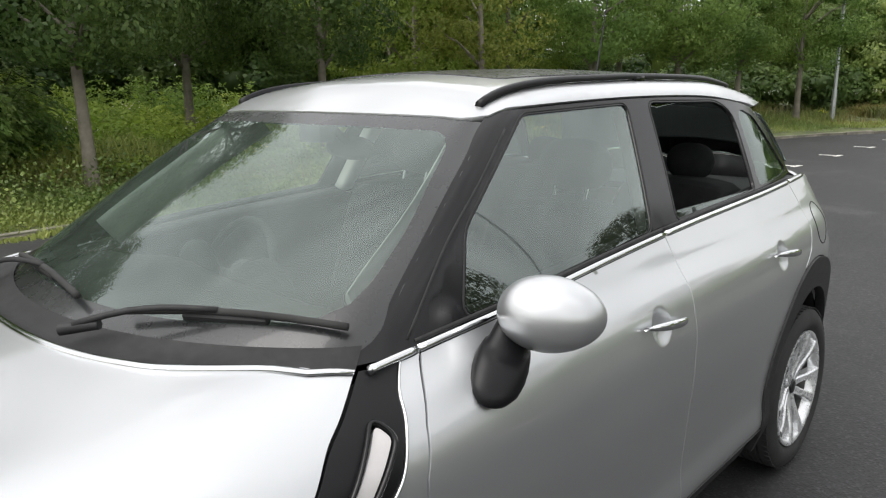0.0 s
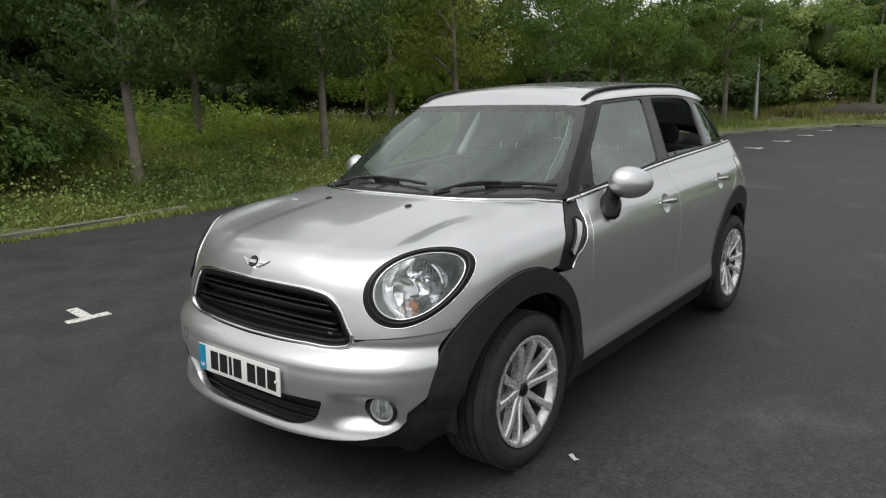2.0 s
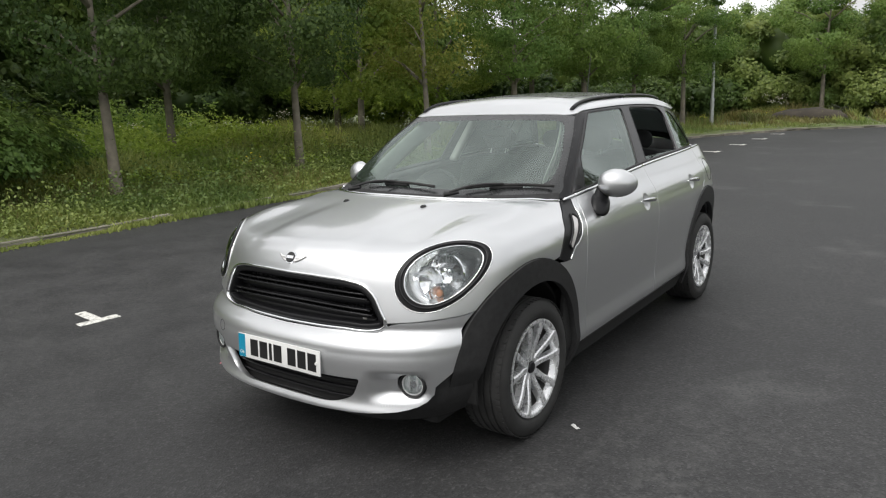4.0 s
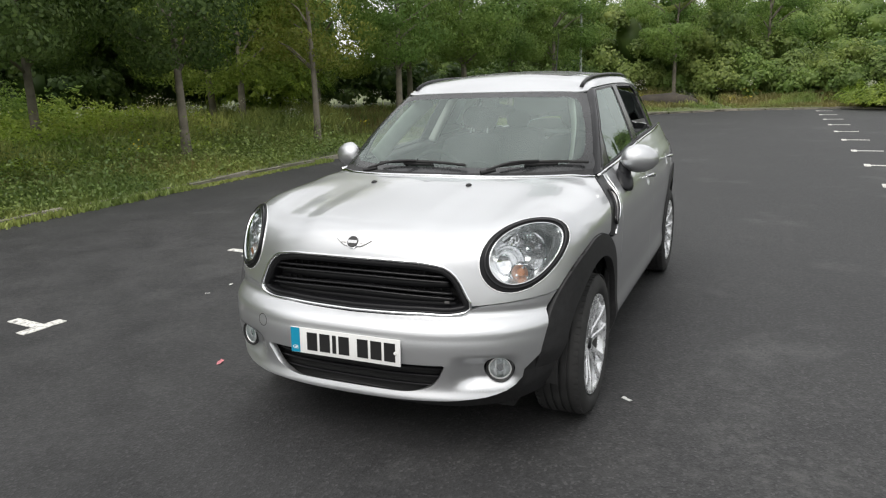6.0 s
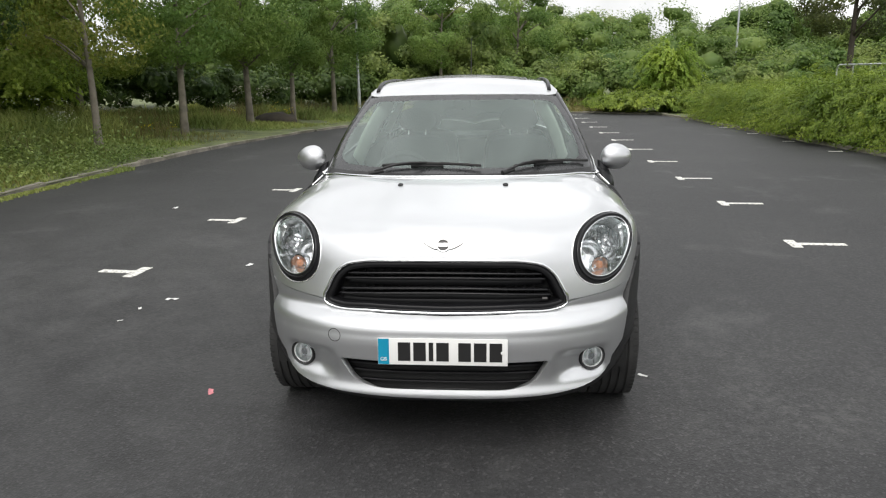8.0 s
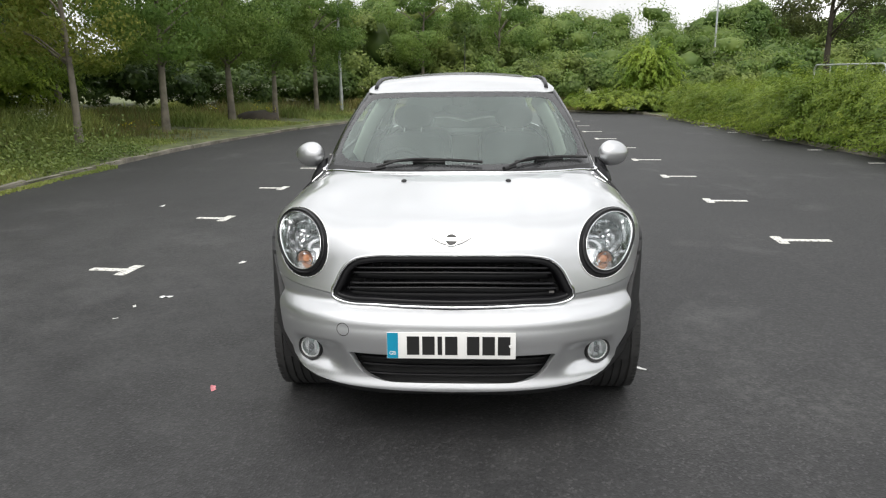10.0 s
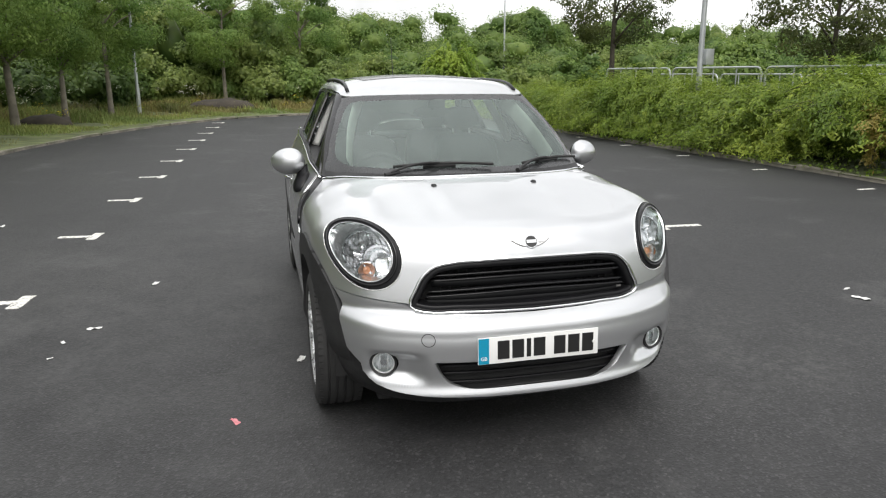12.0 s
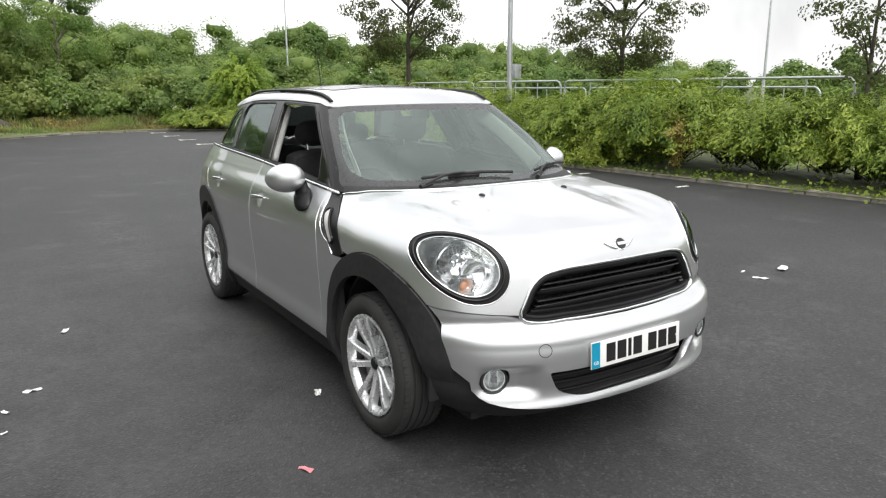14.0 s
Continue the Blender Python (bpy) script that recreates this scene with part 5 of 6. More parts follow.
build_bonnet()
build_bumper()
build_plate()
build_grille()
for s in (1, -1):
    build_headlight(s)
    build_mirror(s)
build_badge()
build_arches()
build_sides()
build_cabin()
build_wipers()
build_interior()
first = build_wheel()
first.parent = CAR
first.matrix_basis = pose(0.758, -1.2975, 0.325)
for x, y, spin in ((0.752, 1.2975, 40), (-0.758, -1.2975, 20), (-0.752, 1.2975, 65)):
    w = copy_thing(first, pose(x, y, 0.325, spin, 0, 0) if x > 0 else pose(x, y, 0.325, 0, 0, 180) @ pose(0, 0, 0, spin))
    w.parent = CAR



# ---- the car park and its edges ----
def fast_mesh(name, verts, faces4, material, parent=None, label="", category="", kind="", smooth=False):
    """A mesh of quads from arrays."""
    v, f = np.asarray(verts, np.float32), np.asarray(faces4, np.int32)
    me = bpy.data.meshes.new(name)
    me.vertices.add(len(v))
    me.vertices.foreach_set("co", v.ravel())
    me.loops.add(f.size)
    me.loops.foreach_set("vertex_index", f.ravel())
    me.polygons.add(len(f))
    me.polygons.foreach_set("loop_start", np.arange(0, f.size, f.shape[1], dtype=np.int32))
    me.update(calc_edges=True)
    me.materials.append(material)
    if smooth:
        me.polygons.foreach_set("use_smooth", [True] * len(f))
    ob = new(name, me)
    ob.parent = parent
    return tagged(ob, label, category, kind=kind)


def leaf_material(name, dark, mid, light, thin=0.35, rough=0.5):
    k = Mat(name, mid, rough)
    dark = tuple((a + b) / 2 for a, b in zip(dark, mid))
    light = tuple((a + b) / 2 for a, b in zip(light, mid))
    tint = k.ramp(k.island(), (0.0, dark), (0.55, mid), (1.0, light))
    big = k.ramp(k.noise(0.35), (0.38, (0.62, 0.72, 0.60)), (0.62, (1.2, 1.12, 1.0)))
    col = k.mix(1.0, tint, big, "MULTIPLY")
    k.color(col)
    tr = k.n.new("ShaderNodeBsdfTranslucent")
    k.l.new(col, tr.inputs["Color"])
    mx = k.n.new("ShaderNodeMixShader")
    mx.inputs[0].default_value = thin
    k.l.new(k.b.outputs[0], mx.inputs[1])
    k.l.new(tr.outputs[0], mx.inputs[2])
    k.l.new(mx.outputs[0], k.n["Material Output"].inputs["Surface"])
    k.b.inputs["Specular IOR Level"].default_value = 0.4
    return k.m


def asphalt_material():
    k = Mat("worn_asphalt", (0.05, 0.05, 0.052), 0.85)
    base = k.ramp(k.noise(0.35, 6, 0.6), (0.30, (0.0200, 0.0200, 0.0211)), (0.55, (0.0272, 0.0272, 0.0281)), (0.75, (0.037, 0.037, 0.0366)))
    stone = k.ramp(k.voronoi(95, "Color"), (0.0, (0.45, 0.45, 0.45)), (0.70, (1.0, 1.0, 1.0)), (1.0, (2.4, 2.4, 2.33)))
    worn = k.ramp(k.noise(0.9, 5, 0.7), (0.56, (0.0, 0.0, 0.0)), (0.70, (1.0, 1.0, 1.0)))
    col = k.mix(1.0, base, stone, "MULTIPLY")
    col = k.mix(k.mix(1.0, worn, k.ramp(k.voronoi(60), (0.15, (0.0, 0.0, 0.0)), (0.5, (0.36, 0.36, 0.36))), "MULTIPLY"), col, (0.12, 0.12, 0.118))
    streak = k.ramp(k.noise(1.0, 3, 0.5, (3.0, 0.22, 1.0)), (0.60, (1.0, 1.0, 1.0)), (0.74, (1.35, 1.33, 1.3)))
    col = k.mix(0.8, col, streak, "MULTIPLY")

    def near(point, lo, hi):
        far = k.n.new("ShaderNodeVectorMath")
        far.operation = "DISTANCE"
        k.l.new(k.coords(point[1]), far.inputs[0])
        far.inputs[1].default_value = point[0]
        fade = k.n.new("ShaderNodeMapRange")
        fade.inputs["From Min"].default_value, fade.inputs["From Max"].default_value = lo, hi
        fade.inputs["To Min"].default_value, fade.inputs["To Max"].default_value = 1.0, 0.0
        k.l.new(far.outputs["Value"], fade.inputs["Value"])
        return fade.outputs["Result"]

    # a worn, gravelly patch, pale tracks left by tyres, and a broad paler area on the left
    for place_at, lo, hi, fine, tone in ((((1.75, -1.35, 0.0), None), 0.25, 1.25, (0.47, 0.62), (0.070, 0.070, 0.067)), (((-1.1, 0.62, 0.0), (1.0, 0.13, 1.0)), 0.02, 0.42, (0.46, 0.66), (0.125, 0.125, 0.123)), (((-3.6, 0.0, 0.0), None), 1.0, 6.5, (0.32, 0.66), (0.066, 0.066, 0.066)), (((2.9, 0.33, 0.0), (1.0, 0.18, 1.0)), 0.05, 0.55, (0.52, 0.68), (0.085, 0.085, 0.084))):
        spots = k.mix(1.0, k.ramp(k.noise(16, 6, 0.8), (fine[0], (0, 0, 0)), (fine[1], (1, 1, 1))), k.ramp(k.noise(2.2, 4, 0.6), (0.35, (0, 0, 0)), (0.6, (0.8, 0.8, 0.8))), "MULTIPLY")
        col = k.mix(k.mix(1.0, spots, near(place_at, lo, hi), "MULTIPLY"), col, tone)
    k.color(col)
    k.rough(k.noise(40), 0.56, 0.78)
    k.bump(k.voronoi(95), 0.35, 0.006)
    k.bump(k.noise(300, 2), 0.25, 0.002)
    return k.m


def painted_material():
    k = Mat("worn_road_paint", (0.7, 0.7, 0.66), 0.7)
    wear = k.ramp(k.noise(28, 6, 0.75), (0.36, (0.16, 0.16, 0.155)), (0.52, (0.74, 0.73, 0.68)))
    k.color(wear)
    k.bump(k.noise(140), 0.4, 0.003)
    return k.m


ASPHALT, PAINTED = asphalt_material(), painted_material()
EARTH = plain("verge_soil", (0.105, 0.125, 0.05), 0.95, grain=20, vary=0.5, relief=0.6)
CONCRETE = plain("weathered_concrete", (0.23, 0.212, 0.175), 0.85, grain=60, vary=0.35, relief=0.4)
GALV = plain("galvanised_steel", (0.52, 0.54, 0.55), 0.42, 0.75, grain=40, vary=0.12)
LEAF_OAK = leaf_material("deep_green_leaf", (0.035, 0.068, 0.019), (0.103, 0.164, 0.048), (0.228, 0.316, 0.101), 0.5)
LEAF_LIME = leaf_material("lime_leaf", (0.108, 0.167, 0.032), (0.292, 0.378, 0.081), (0.475, 0.540, 0.162), 0.5)
LEAF_WEED = leaf_material("dock_leaf", (0.07, 0.115, 0.028), (0.18, 0.245, 0.066), (0.29, 0.36, 0.11), 0.3)
BARK = plain("grey_bark", (0.20, 0.178, 0.14), 0.9, grain=45, vary=0.4, relief=0.8)
DARK_BARK = plain("dark_stems", (0.05, 0.042, 0.032), 0.95, grain=30, vary=0.4)
LEAF = leaf_material("tree_leaf", (0.088, 0.146, 0.038), (0.227, 0.337, 0.088), (0.410, 0.527, 0.176), 0.5)
LEAF_WARM = leaf_material("olive_leaf", (0.132, 0.154, 0.033), (0.308, 0.341, 0.077), (0.462, 0.462, 0.154), 0.5)
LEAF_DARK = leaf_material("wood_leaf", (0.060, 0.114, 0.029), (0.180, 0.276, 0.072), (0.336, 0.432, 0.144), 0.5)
LEAF_FAR = leaf_material("far_leaf", (0.053, 0.088, 0.026), (0.211, 0.290, 0.084), (0.361, 0.431, 0.150), 0.5)
LEAF_LONE = leaf_material("dull_green_leaf", (0.045, 0.065, 0.02), (0.10, 0.125, 0.042), (0.19, 0.20, 0.08), 0.45)
LEAF_HEDGE = leaf_material("hedge_leaf", (0.055, 0.095, 0.014), (0.25, 0.34, 0.052), (0.48, 0.57, 0.115), 0.45)
BLADE = leaf_material("grass_blade", (0.12, 0.165, 0.042), (0.25, 0.31, 0.092), (0.36, 0.39, 0.15), 0.25)
BRIGHT = leaf_material("weed_leaf", (0.16, 0.24, 0.035), (0.35, 0.47, 0.08), (0.50, 0.60, 0.15), 0.5)
PALE_BLADE = leaf_material("pale_grass_blade", (0.18, 0.22, 0.05), (0.36, 0.41, 0.13), (0.50, 0.53, 0.21), 0.25)
STRAW = leaf_material("dry_grass", (0.12, 0.12, 0.04), (0.22, 0.205, 0.08), (0.34, 0.30, 0.15), 0.4)
YELLOW = leaf_material("yellow_flower", (0.45, 0.38, 0.02), (0.62, 0.52, 0.03), (0.75, 0.66, 0.08), 0.3)
WHITE = leaf_material("white_flower", (0.5, 0.5, 0.42), (0.68, 0.68, 0.60), (0.8, 0.8, 0.74), 0.3)

LEFT_EDGE = [(-6.75, -60), (-6.7, -4), (-6.6, 2), (-6.5, 6), (-6.25, 10), (-5.95, 12.5), (-5.3, 15.5), (-4.1, 18.8), (-2.0, 22.3), (0.3, 23.9), (3.7, 24.6)]
RIGHT_EDGE = [(8.4, -60), (7.95, -4), (7.75, 1), (7.5, 5), (6.9, 13), (6.5, 20), (6.1, 23.0), (3.7, 24.6)]


def run(path, step):
    """Points and headings at even steps along a line."""
    p = np.asarray(path, float)
    s = np.r_[0, np.cumsum(np.linalg.norm(np.diff(p, axis=0), axis=1))]
    t = np.arange(0, s[-1], step)
    q = np.stack([np.interp(t, s, p[:, i]) for i in range(2)], 1)
    d = np.gradient(q, axis=0)
    return q, d / (np.linalg.norm(d, axis=1)[:, None] + 1e-9)


# ground to the horizon, and the asphalt slab on it
bm = bmesh.new()
bmesh.ops.create_grid(bm, x_segments=40, y_segments=40, size=400)
bmesh.ops.translate(bm, vec=(0, 0, -0.06), verts=bm.verts)
tagged(part("ground", bm, EARTH), "rough grassy ground around the car park", "ground", kind="structure")
outline = LEFT_EDGE + RIGHT_EDGE[::-1][1:]
bm = bmesh.new()
low = [bm.verts.new((x, y, -0.2)) for x, y in outline]
top = [bm.verts.new((x, y, 0.0)) for x, y in outline]
bm.faces.new(top)
for i in range(len(top)):
    j = (i + 1) % len(top)
    bm.faces.new((top[i], top[j], low[j], low[i]))
tagged(part("car_park_surface", bm, ASPHALT, smooth=False), "dark worn asphalt car park surface", "asphalt", kind="structure")


def verge(name, edge, side, width, rise, label):
    """A strip of uneven ground that climbs away from a kerb."""
    q, d = run(edge, 1.0)
    n = np.stack([-d[:, 1], d[:, 0]], 1) * side
    cols = np.linspace(0, 1, 22) ** 1.4 * width
    v = []
    for c in cols:
        p = q + n * c
        z = 0.05 + rise * (1 - math.exp(-c / 6)) + np.array([0.10 * min(1, c / 2) * noise.noise((a * 0.35, b * 0.35, 3.0)) for a, b in p])
        v.append(np.stack([p[:, 0], p[:, 1], z], 1))
    v, m = np.concatenate(v), len(q)
    i, j = np.meshgrid(np.arange(len(cols) - 1), np.arange(m - 1), indexing="ij")
    a = (i * m + j).ravel()
    fast_mesh(name, v, np.stack([a, a + m, a + m + 1, a + 1], 1), EARTH, None, label, "verge", "structure", True)
    return q, n


VERGE_RISE = 0.12
verge("verge_left", LEFT_EDGE, 1, 45, VERGE_RISE, "unmown grass verge beside the kerb")
verge("verge_right", RIGHT_EDGE, -1, 30, 0.15, "planted strip beside the car park")


def verge_z(c, rise=VERGE_RISE):
    return 0.05 + rise * (1 - np.exp(-c / 6))


# kerb stones
bm = box_bm((-0.44, -0.065, -0.12), (0.44, 0.065, 0.075))
bmesh.ops.bevel(bm, geom=[e for e in bm.edges if all(v.co.z > 0 for v in e.verts)], offset=0.018, segments=2, affect="EDGES")
stone = bpy.data.meshes.new("kerb_stone")
bm.to_mesh(stone)
bm.free()
stone.materials.append(CONCRETE)
for name, edge, side in (("kerb_left", LEFT_EDGE[1:], 1), ("kerb_right", RIGHT_EDGE[1:], -1)):
    kerb = tagged(empty(name, pose(0, 0, 0), "low weathered concrete kerb, partly overgrown", "kerb"), kind="structure")
    q, d = run(edge, 0.9)
    rng = np.random.default_rng(5)
    for (x, y), (dx, dy) in zip(q, d):
        ob = new("kerb_stone", stone)
        ob.parent = kerb
        ob.matrix_basis = pose(x - dy * side * 0.07, y + dx * side * 0.07, -0.012 + rng.normal(0, 0.008), rng.normal(0, 1.2), rng.normal(0, 0.8), math.degrees(math.atan2(dy, dx)) + rng.normal(0, 0.8))


# bay markings: a short line with a cross bar at its inner end
def marking_bm(toward):
    bm = bmesh.new()
    box_bm((0 if toward > 0 else -0.34, -0.04, 0.0), (0.46 if toward > 0 else 0, 0.04, 0.004), bm)
    box_bm((-0.045, -0.15, 0.0), (0.045, 0.15, 0.0045), bm)
    bmesh.ops.subdivide_edges(bm, edges=bm.edges[:], cuts=3, use_grid_fill=True)
    for v in bm.verts:
        v.co.x += 0.006 * noise.noise(v.co * 23)
        v.co.y += 0.006 * noise.noise(v.co * 31 + Vector((5, 0, 0)))
    return bm


for toward, x0, slant, ys in ((-1, -2.76, 0.028, [-1.38 + 2.17 * k for k in range(12)]), (1, 2.93, 0.0, [1.92 + 2.14 * k for k in range(11)])):
    first_mark = part("bay_marking", marking_bm(toward), PAINTED, smooth=False)
    tagged(first_mark, "worn white bay marking painted on the asphalt", "marking", "bay markings")
    for k, y in enumerate(ys):
        m = pose(x0 + slant * (y - 0.8), y, 0.001, 0, 0, -6 if toward < 0 else -3)
        if k == 0:
            first_mark.matrix_basis = m
        else:
            copy_thing(first_mark, m)
tick = part("kerb_tick", box_bm((-0.13, -0.03, 0.0), (0.13, 0.03, 0.004)), PAINTED, smooth=False)
tagged(tick, "short worn white line near the hedge", "marking", "bay markings")
tick.matrix_basis = pose(6.95, 3.4, 0.001)
for k in range(1, 7):
    copy_thing(tick, pose(6.98 - 0.07 * k, 3.4 + 2.15 * k, 0.001))


def scrap(name, x, y, size, material, label, seed):
    rng = np.random.default_rng(seed)
    bm = bmesh.new()
    bmesh.ops.create_grid(bm, x_segments=4, y_segments=3, size=0.5)
    for v in bm.verts:
        v.co = Vector((v.co.x * size * 2, v.co.y * size * (0.5 + 0.5 * rng.random()), 0.004 + 0.25 * size * rng.random()))
    low = [v.co.z for v in bm.verts]
    ob = tagged(part(name, bm, material, smooth=False), label, "litter")
    ob.matrix_basis = pose(x, y, 0.001 - min(low) + 0.001, 0, 0, rng.uniform(0, 180))


PINK = plain("faded_red_wrapper", (0.75, 0.25, 0.28), 0.5, grain=120, vary=0.5)
PALE = plain("pale_litter", (0.70, 0.70, 0.68), 0.6, grain=120, vary=0.2)
scrap("wrapper", -1.24, -1.455, 0.034, PINK, "faded pink wrapper lying on the asphalt", 1)
for k, (x, y, r) in enumerate(((0.985, -1.15, 0.026), (-2.14, 0.07, 0.045), (-1.90, 1.04, 0.045), (-2.27, -0.15, 0.025), (-2.28, -0.40, 0.018), (-3.76, 3.72, 0.05), (-0.90, -0.77, 0.04), (3.02, -0.64, 0.06), (3.46, -0.55, 0.085), (3.10, -0.42, 0.03))):
    scrap("paint_flake", x, y, r, PALE, "pale flake of old paint on the asphalt", 10 + k)


# ---- plants ----
def cards(rng, centre, size, lean_up=0.3, long=1.7, out=None, along=None):
    """Small pointed leaves at the given centres, each four corners of its own."""
    n = len(centre)
    nor = rng.normal(size=(n, 3))
    if out is None:
        nor[:, 2] = np.abs(nor[:, 2])
    else:
        nor = nor * 0.40 + out
    nor[:, 2] += lean_up
    nor /= np.linalg.norm(nor, axis=1)[:, None]
    if along is None:
        a = np.cross(nor, rng.normal(size=(n, 3)))
    else:
        a = along + rng.normal(0, 0.55, (n, 3))
        a = a - nor * np.sum(a * nor, axis=1)[:, None]
    a /= np.linalg.norm(a, axis=1)[:, None] + 1e-9
    b = np.cross(nor, a)
    s = (size * rng.uniform(0.6, 1.3, n))[:, None]
    c = np.asarray(centre)
    tip = c + a * s * long * 0.5
    tail = c - a * s * long * 0.5
    l, r = c + b * s * 0.5 + nor * s * 0.12, c - b * s * 0.5 + nor * s * 0.12
    v = np.stack([tail, r, tip, l], 1).reshape(-1, 3)
    return v, np.arange(4 * n, dtype=np.int32).reshape(-1, 4)


def crown_points(rng, height0, height1, radius, clumps, per, spread, lopside=0.25, core=0.12, tail=1.75):
    """Leaf places in uneven clumps round an egg-shaped crown."""
    u = rng.uniform(0, 1, clumps)
    z = height0 + (height1 - height0) * u
    prof = np.sin(np.pi * np.clip(0.10 + 0.86 * u, 0, 1)) ** 0.7
    ang = rng.uniform(0, 2 * np.pi, clumps)
    rad = radius * prof * np.sqrt(rng.uniform(core, 1.0, clumps)) * (1 + lopside * np.sin(ang * 2 + rng.uniform(0, 6)) * rng.uniform(0, 1, clumps))
    c = np.stack([rad * np.cos(ang), rad * np.sin(ang), z], 1)
    r = spread * rng.uniform(0.6, 1.4, clumps)
    rel = rng.normal(size=(clumps, per, 3))
    rel *= (tail * 0.86 * rng.uniform(0.45, 1.08, (clumps, per)) ** 0.5 / np.linalg.norm(rel, axis=2))[:, :, None]
    pts = c[:, None, :] + rel * (r[:, None, None] * np.array([1.0, 1.0, 0.62]))
    mid = np.array([0, 0, height0 + 0.45 * (height1 - height0)])
    outer = (c - mid) / np.array([radius, radius, 0.5 * (height1 - height0)])
    out = (pts - c[:, None, :]) / r[:, None, None] + 0.9 * outer[:, None, :]
    return c, pts.reshape(-1, 3), out.reshape(-1, 3)


def build_tree(seed, height, radius, clear, trunk_r, clumps, per, spread, leaf, size, bark, label):
    rng = np.random.default_rng(seed)
    tree = empty("tree", pose(0, 0, 0), label, "tree")
    centres, pts, out = crown_points(rng, clear, height, radius, clumps, per, spread)
    bm = bmesh.new()
    bend = rng.normal(0, 0.10, 2)
    spine = [Vector((bend[0] * (t ** 2) + 0.03 * math.sin(5 * t + seed), bend[1] * t * t, height * 0.82 * t - 0.15 * (t == 0))) for t in np.linspace(0, 1, 9)]
    for i, (p, q) in enumerate(zip(spine[:-1], spine[1:])):
        r0, r1 = trunk_r * (1 - 0.105 * i) * (1.25 if i == 0 else 1), trunk_r * (1 - 0.105 * (i + 1))
        rod_bm(p, q + (q - p) * 0.02, r0, r1, bm, 10)
    part("trunk", bm, bark, tree)
    pick = rng.choice(len(centres), min(len(centres), 16), replace=False)
    for i in pick:
        c = Vector(centres[i])
        z0 = max(clear * 0.85, min(c.z - 0.4 - 0.35 * math.hypot(c.x, c.y), height * 0.75))
        t = z0 / (height * 0.82)
        k = min(7, int(t * 8))
        s = spine[k].lerp(spine[k + 1], t * 8 - k)
        mid = s.lerp(c, 0.5) + Vector((0, 0, 0.12))
        tube("limb", [s, s.lerp(mid, 0.5), mid, mid.lerp(c, 0.6), c], (trunk_r * 0.34, trunk_r * 0.28, trunk_r * 0.21, trunk_r * 0.13, trunk_r * 0.05), bark, tree, seg=6)
    v, f = cards(rng, pts, size, 0.4, 1.7, out)
    fast_mesh("crown", v, f, leaf, tree)
    return tree


def place(tree, spots):
    for k, (x, y, s, turn) in enumerate(spots):
        m = pose(x, y, 0.05, 0, 0, turn) @ Matrix.Diagonal((s, s, s, 1))
        if k == 0:
            tree.matrix_basis = m
        else:
            t = copy_thing(tree, pose(x, y, 0.05, 0, 0, turn))
            t.scale = (s, s, s)


row_a = build_tree(11, 6.6, 2.2, 2.1, 0.115, 84, 340, 0.36, LEAF, 0.052, BARK, "young broadleaf tree with grey trunk on the verge")
row_b = build_tree(12, 6.0, 1.9, 1.9, 0.100, 66, 420, 0.34, LEAF, 0.052, BARK, "slender broadleaf tree with dense green crown")
row_c = build_tree(13, 6.2, 1.9, 2.0, 0.085, 62, 230, 0.34, LEAF_WARM, 0.048, BARK, "thin young tree with sparse olive leaves")
place(row_a, [(-7.5, 17.4, 1.0, 250), (-8.1, 14.05, 0.95, 60)])
row_d = build_tree(14, 6.4, 1.95, 1.95, 0.105, 95, 310, 0.36, LEAF_OAK, 0.052, BARK, "dark dense verge tree with low hanging boughs")
# the tree at y -1.6 stands unseen, added to shade the verge
place(row_d, [(-8.9, 2.35, 0.95, 20), (-9.05, 6.6, 0.95, 130), (-11.7, 5.4, 1.0, 300), (-10.9, -1.6, 1.1, 200), (-15.6, 1.6, 1.2, 150), (-12.6, -5.5, 1.2, 45)])
row_e = build_tree(15, 6.2, 2.3, 1.3, 0.10, 84, 300, 0.36, LEAF_LIME, 0.052, BARK, "bright yellow-green tree behind the verge row")
place(row_e, [(-11.2, 11.0, 1.1, 220), (-11.5, 15.0, 1.15, 310), (-13.6, 12.6, 1.2, 90)])
place(row_b, [(-6.7, 19.5, 0.95, 10), (-5.9, 22.2, 1.0, 100), (-2.4, 28.8, 1.0, 200),  (-10.5, 19.5, 1.2, 270), (1.2, 34.0, 1.15, 80)])
place(row_c, [(-8.4, 10.25, 1.0, 0), (-15.5, 16.5, 1.2, 180)])
lone = build_tree(21, 4.6, 1.7, 1.9, 0.09, 120, 150, 0.19, LEAF_LONE, 0.040, DARK_BARK, "windswept open tree rising behind the hedge")
place(lone, [(11.0, 19.0, 1.4, 40), (10.2, 8.0, 1.02, 160)])
thin = build_tree(22, 4.4, 1.05, 0.9, 0.055, 80, 70, 0.17, LEAF_LONE, 0.040, DARK_BARK, "thin straggly tree standing in the hedge")
place(thin, [(9.6, 2.1, 1.0, 280)])


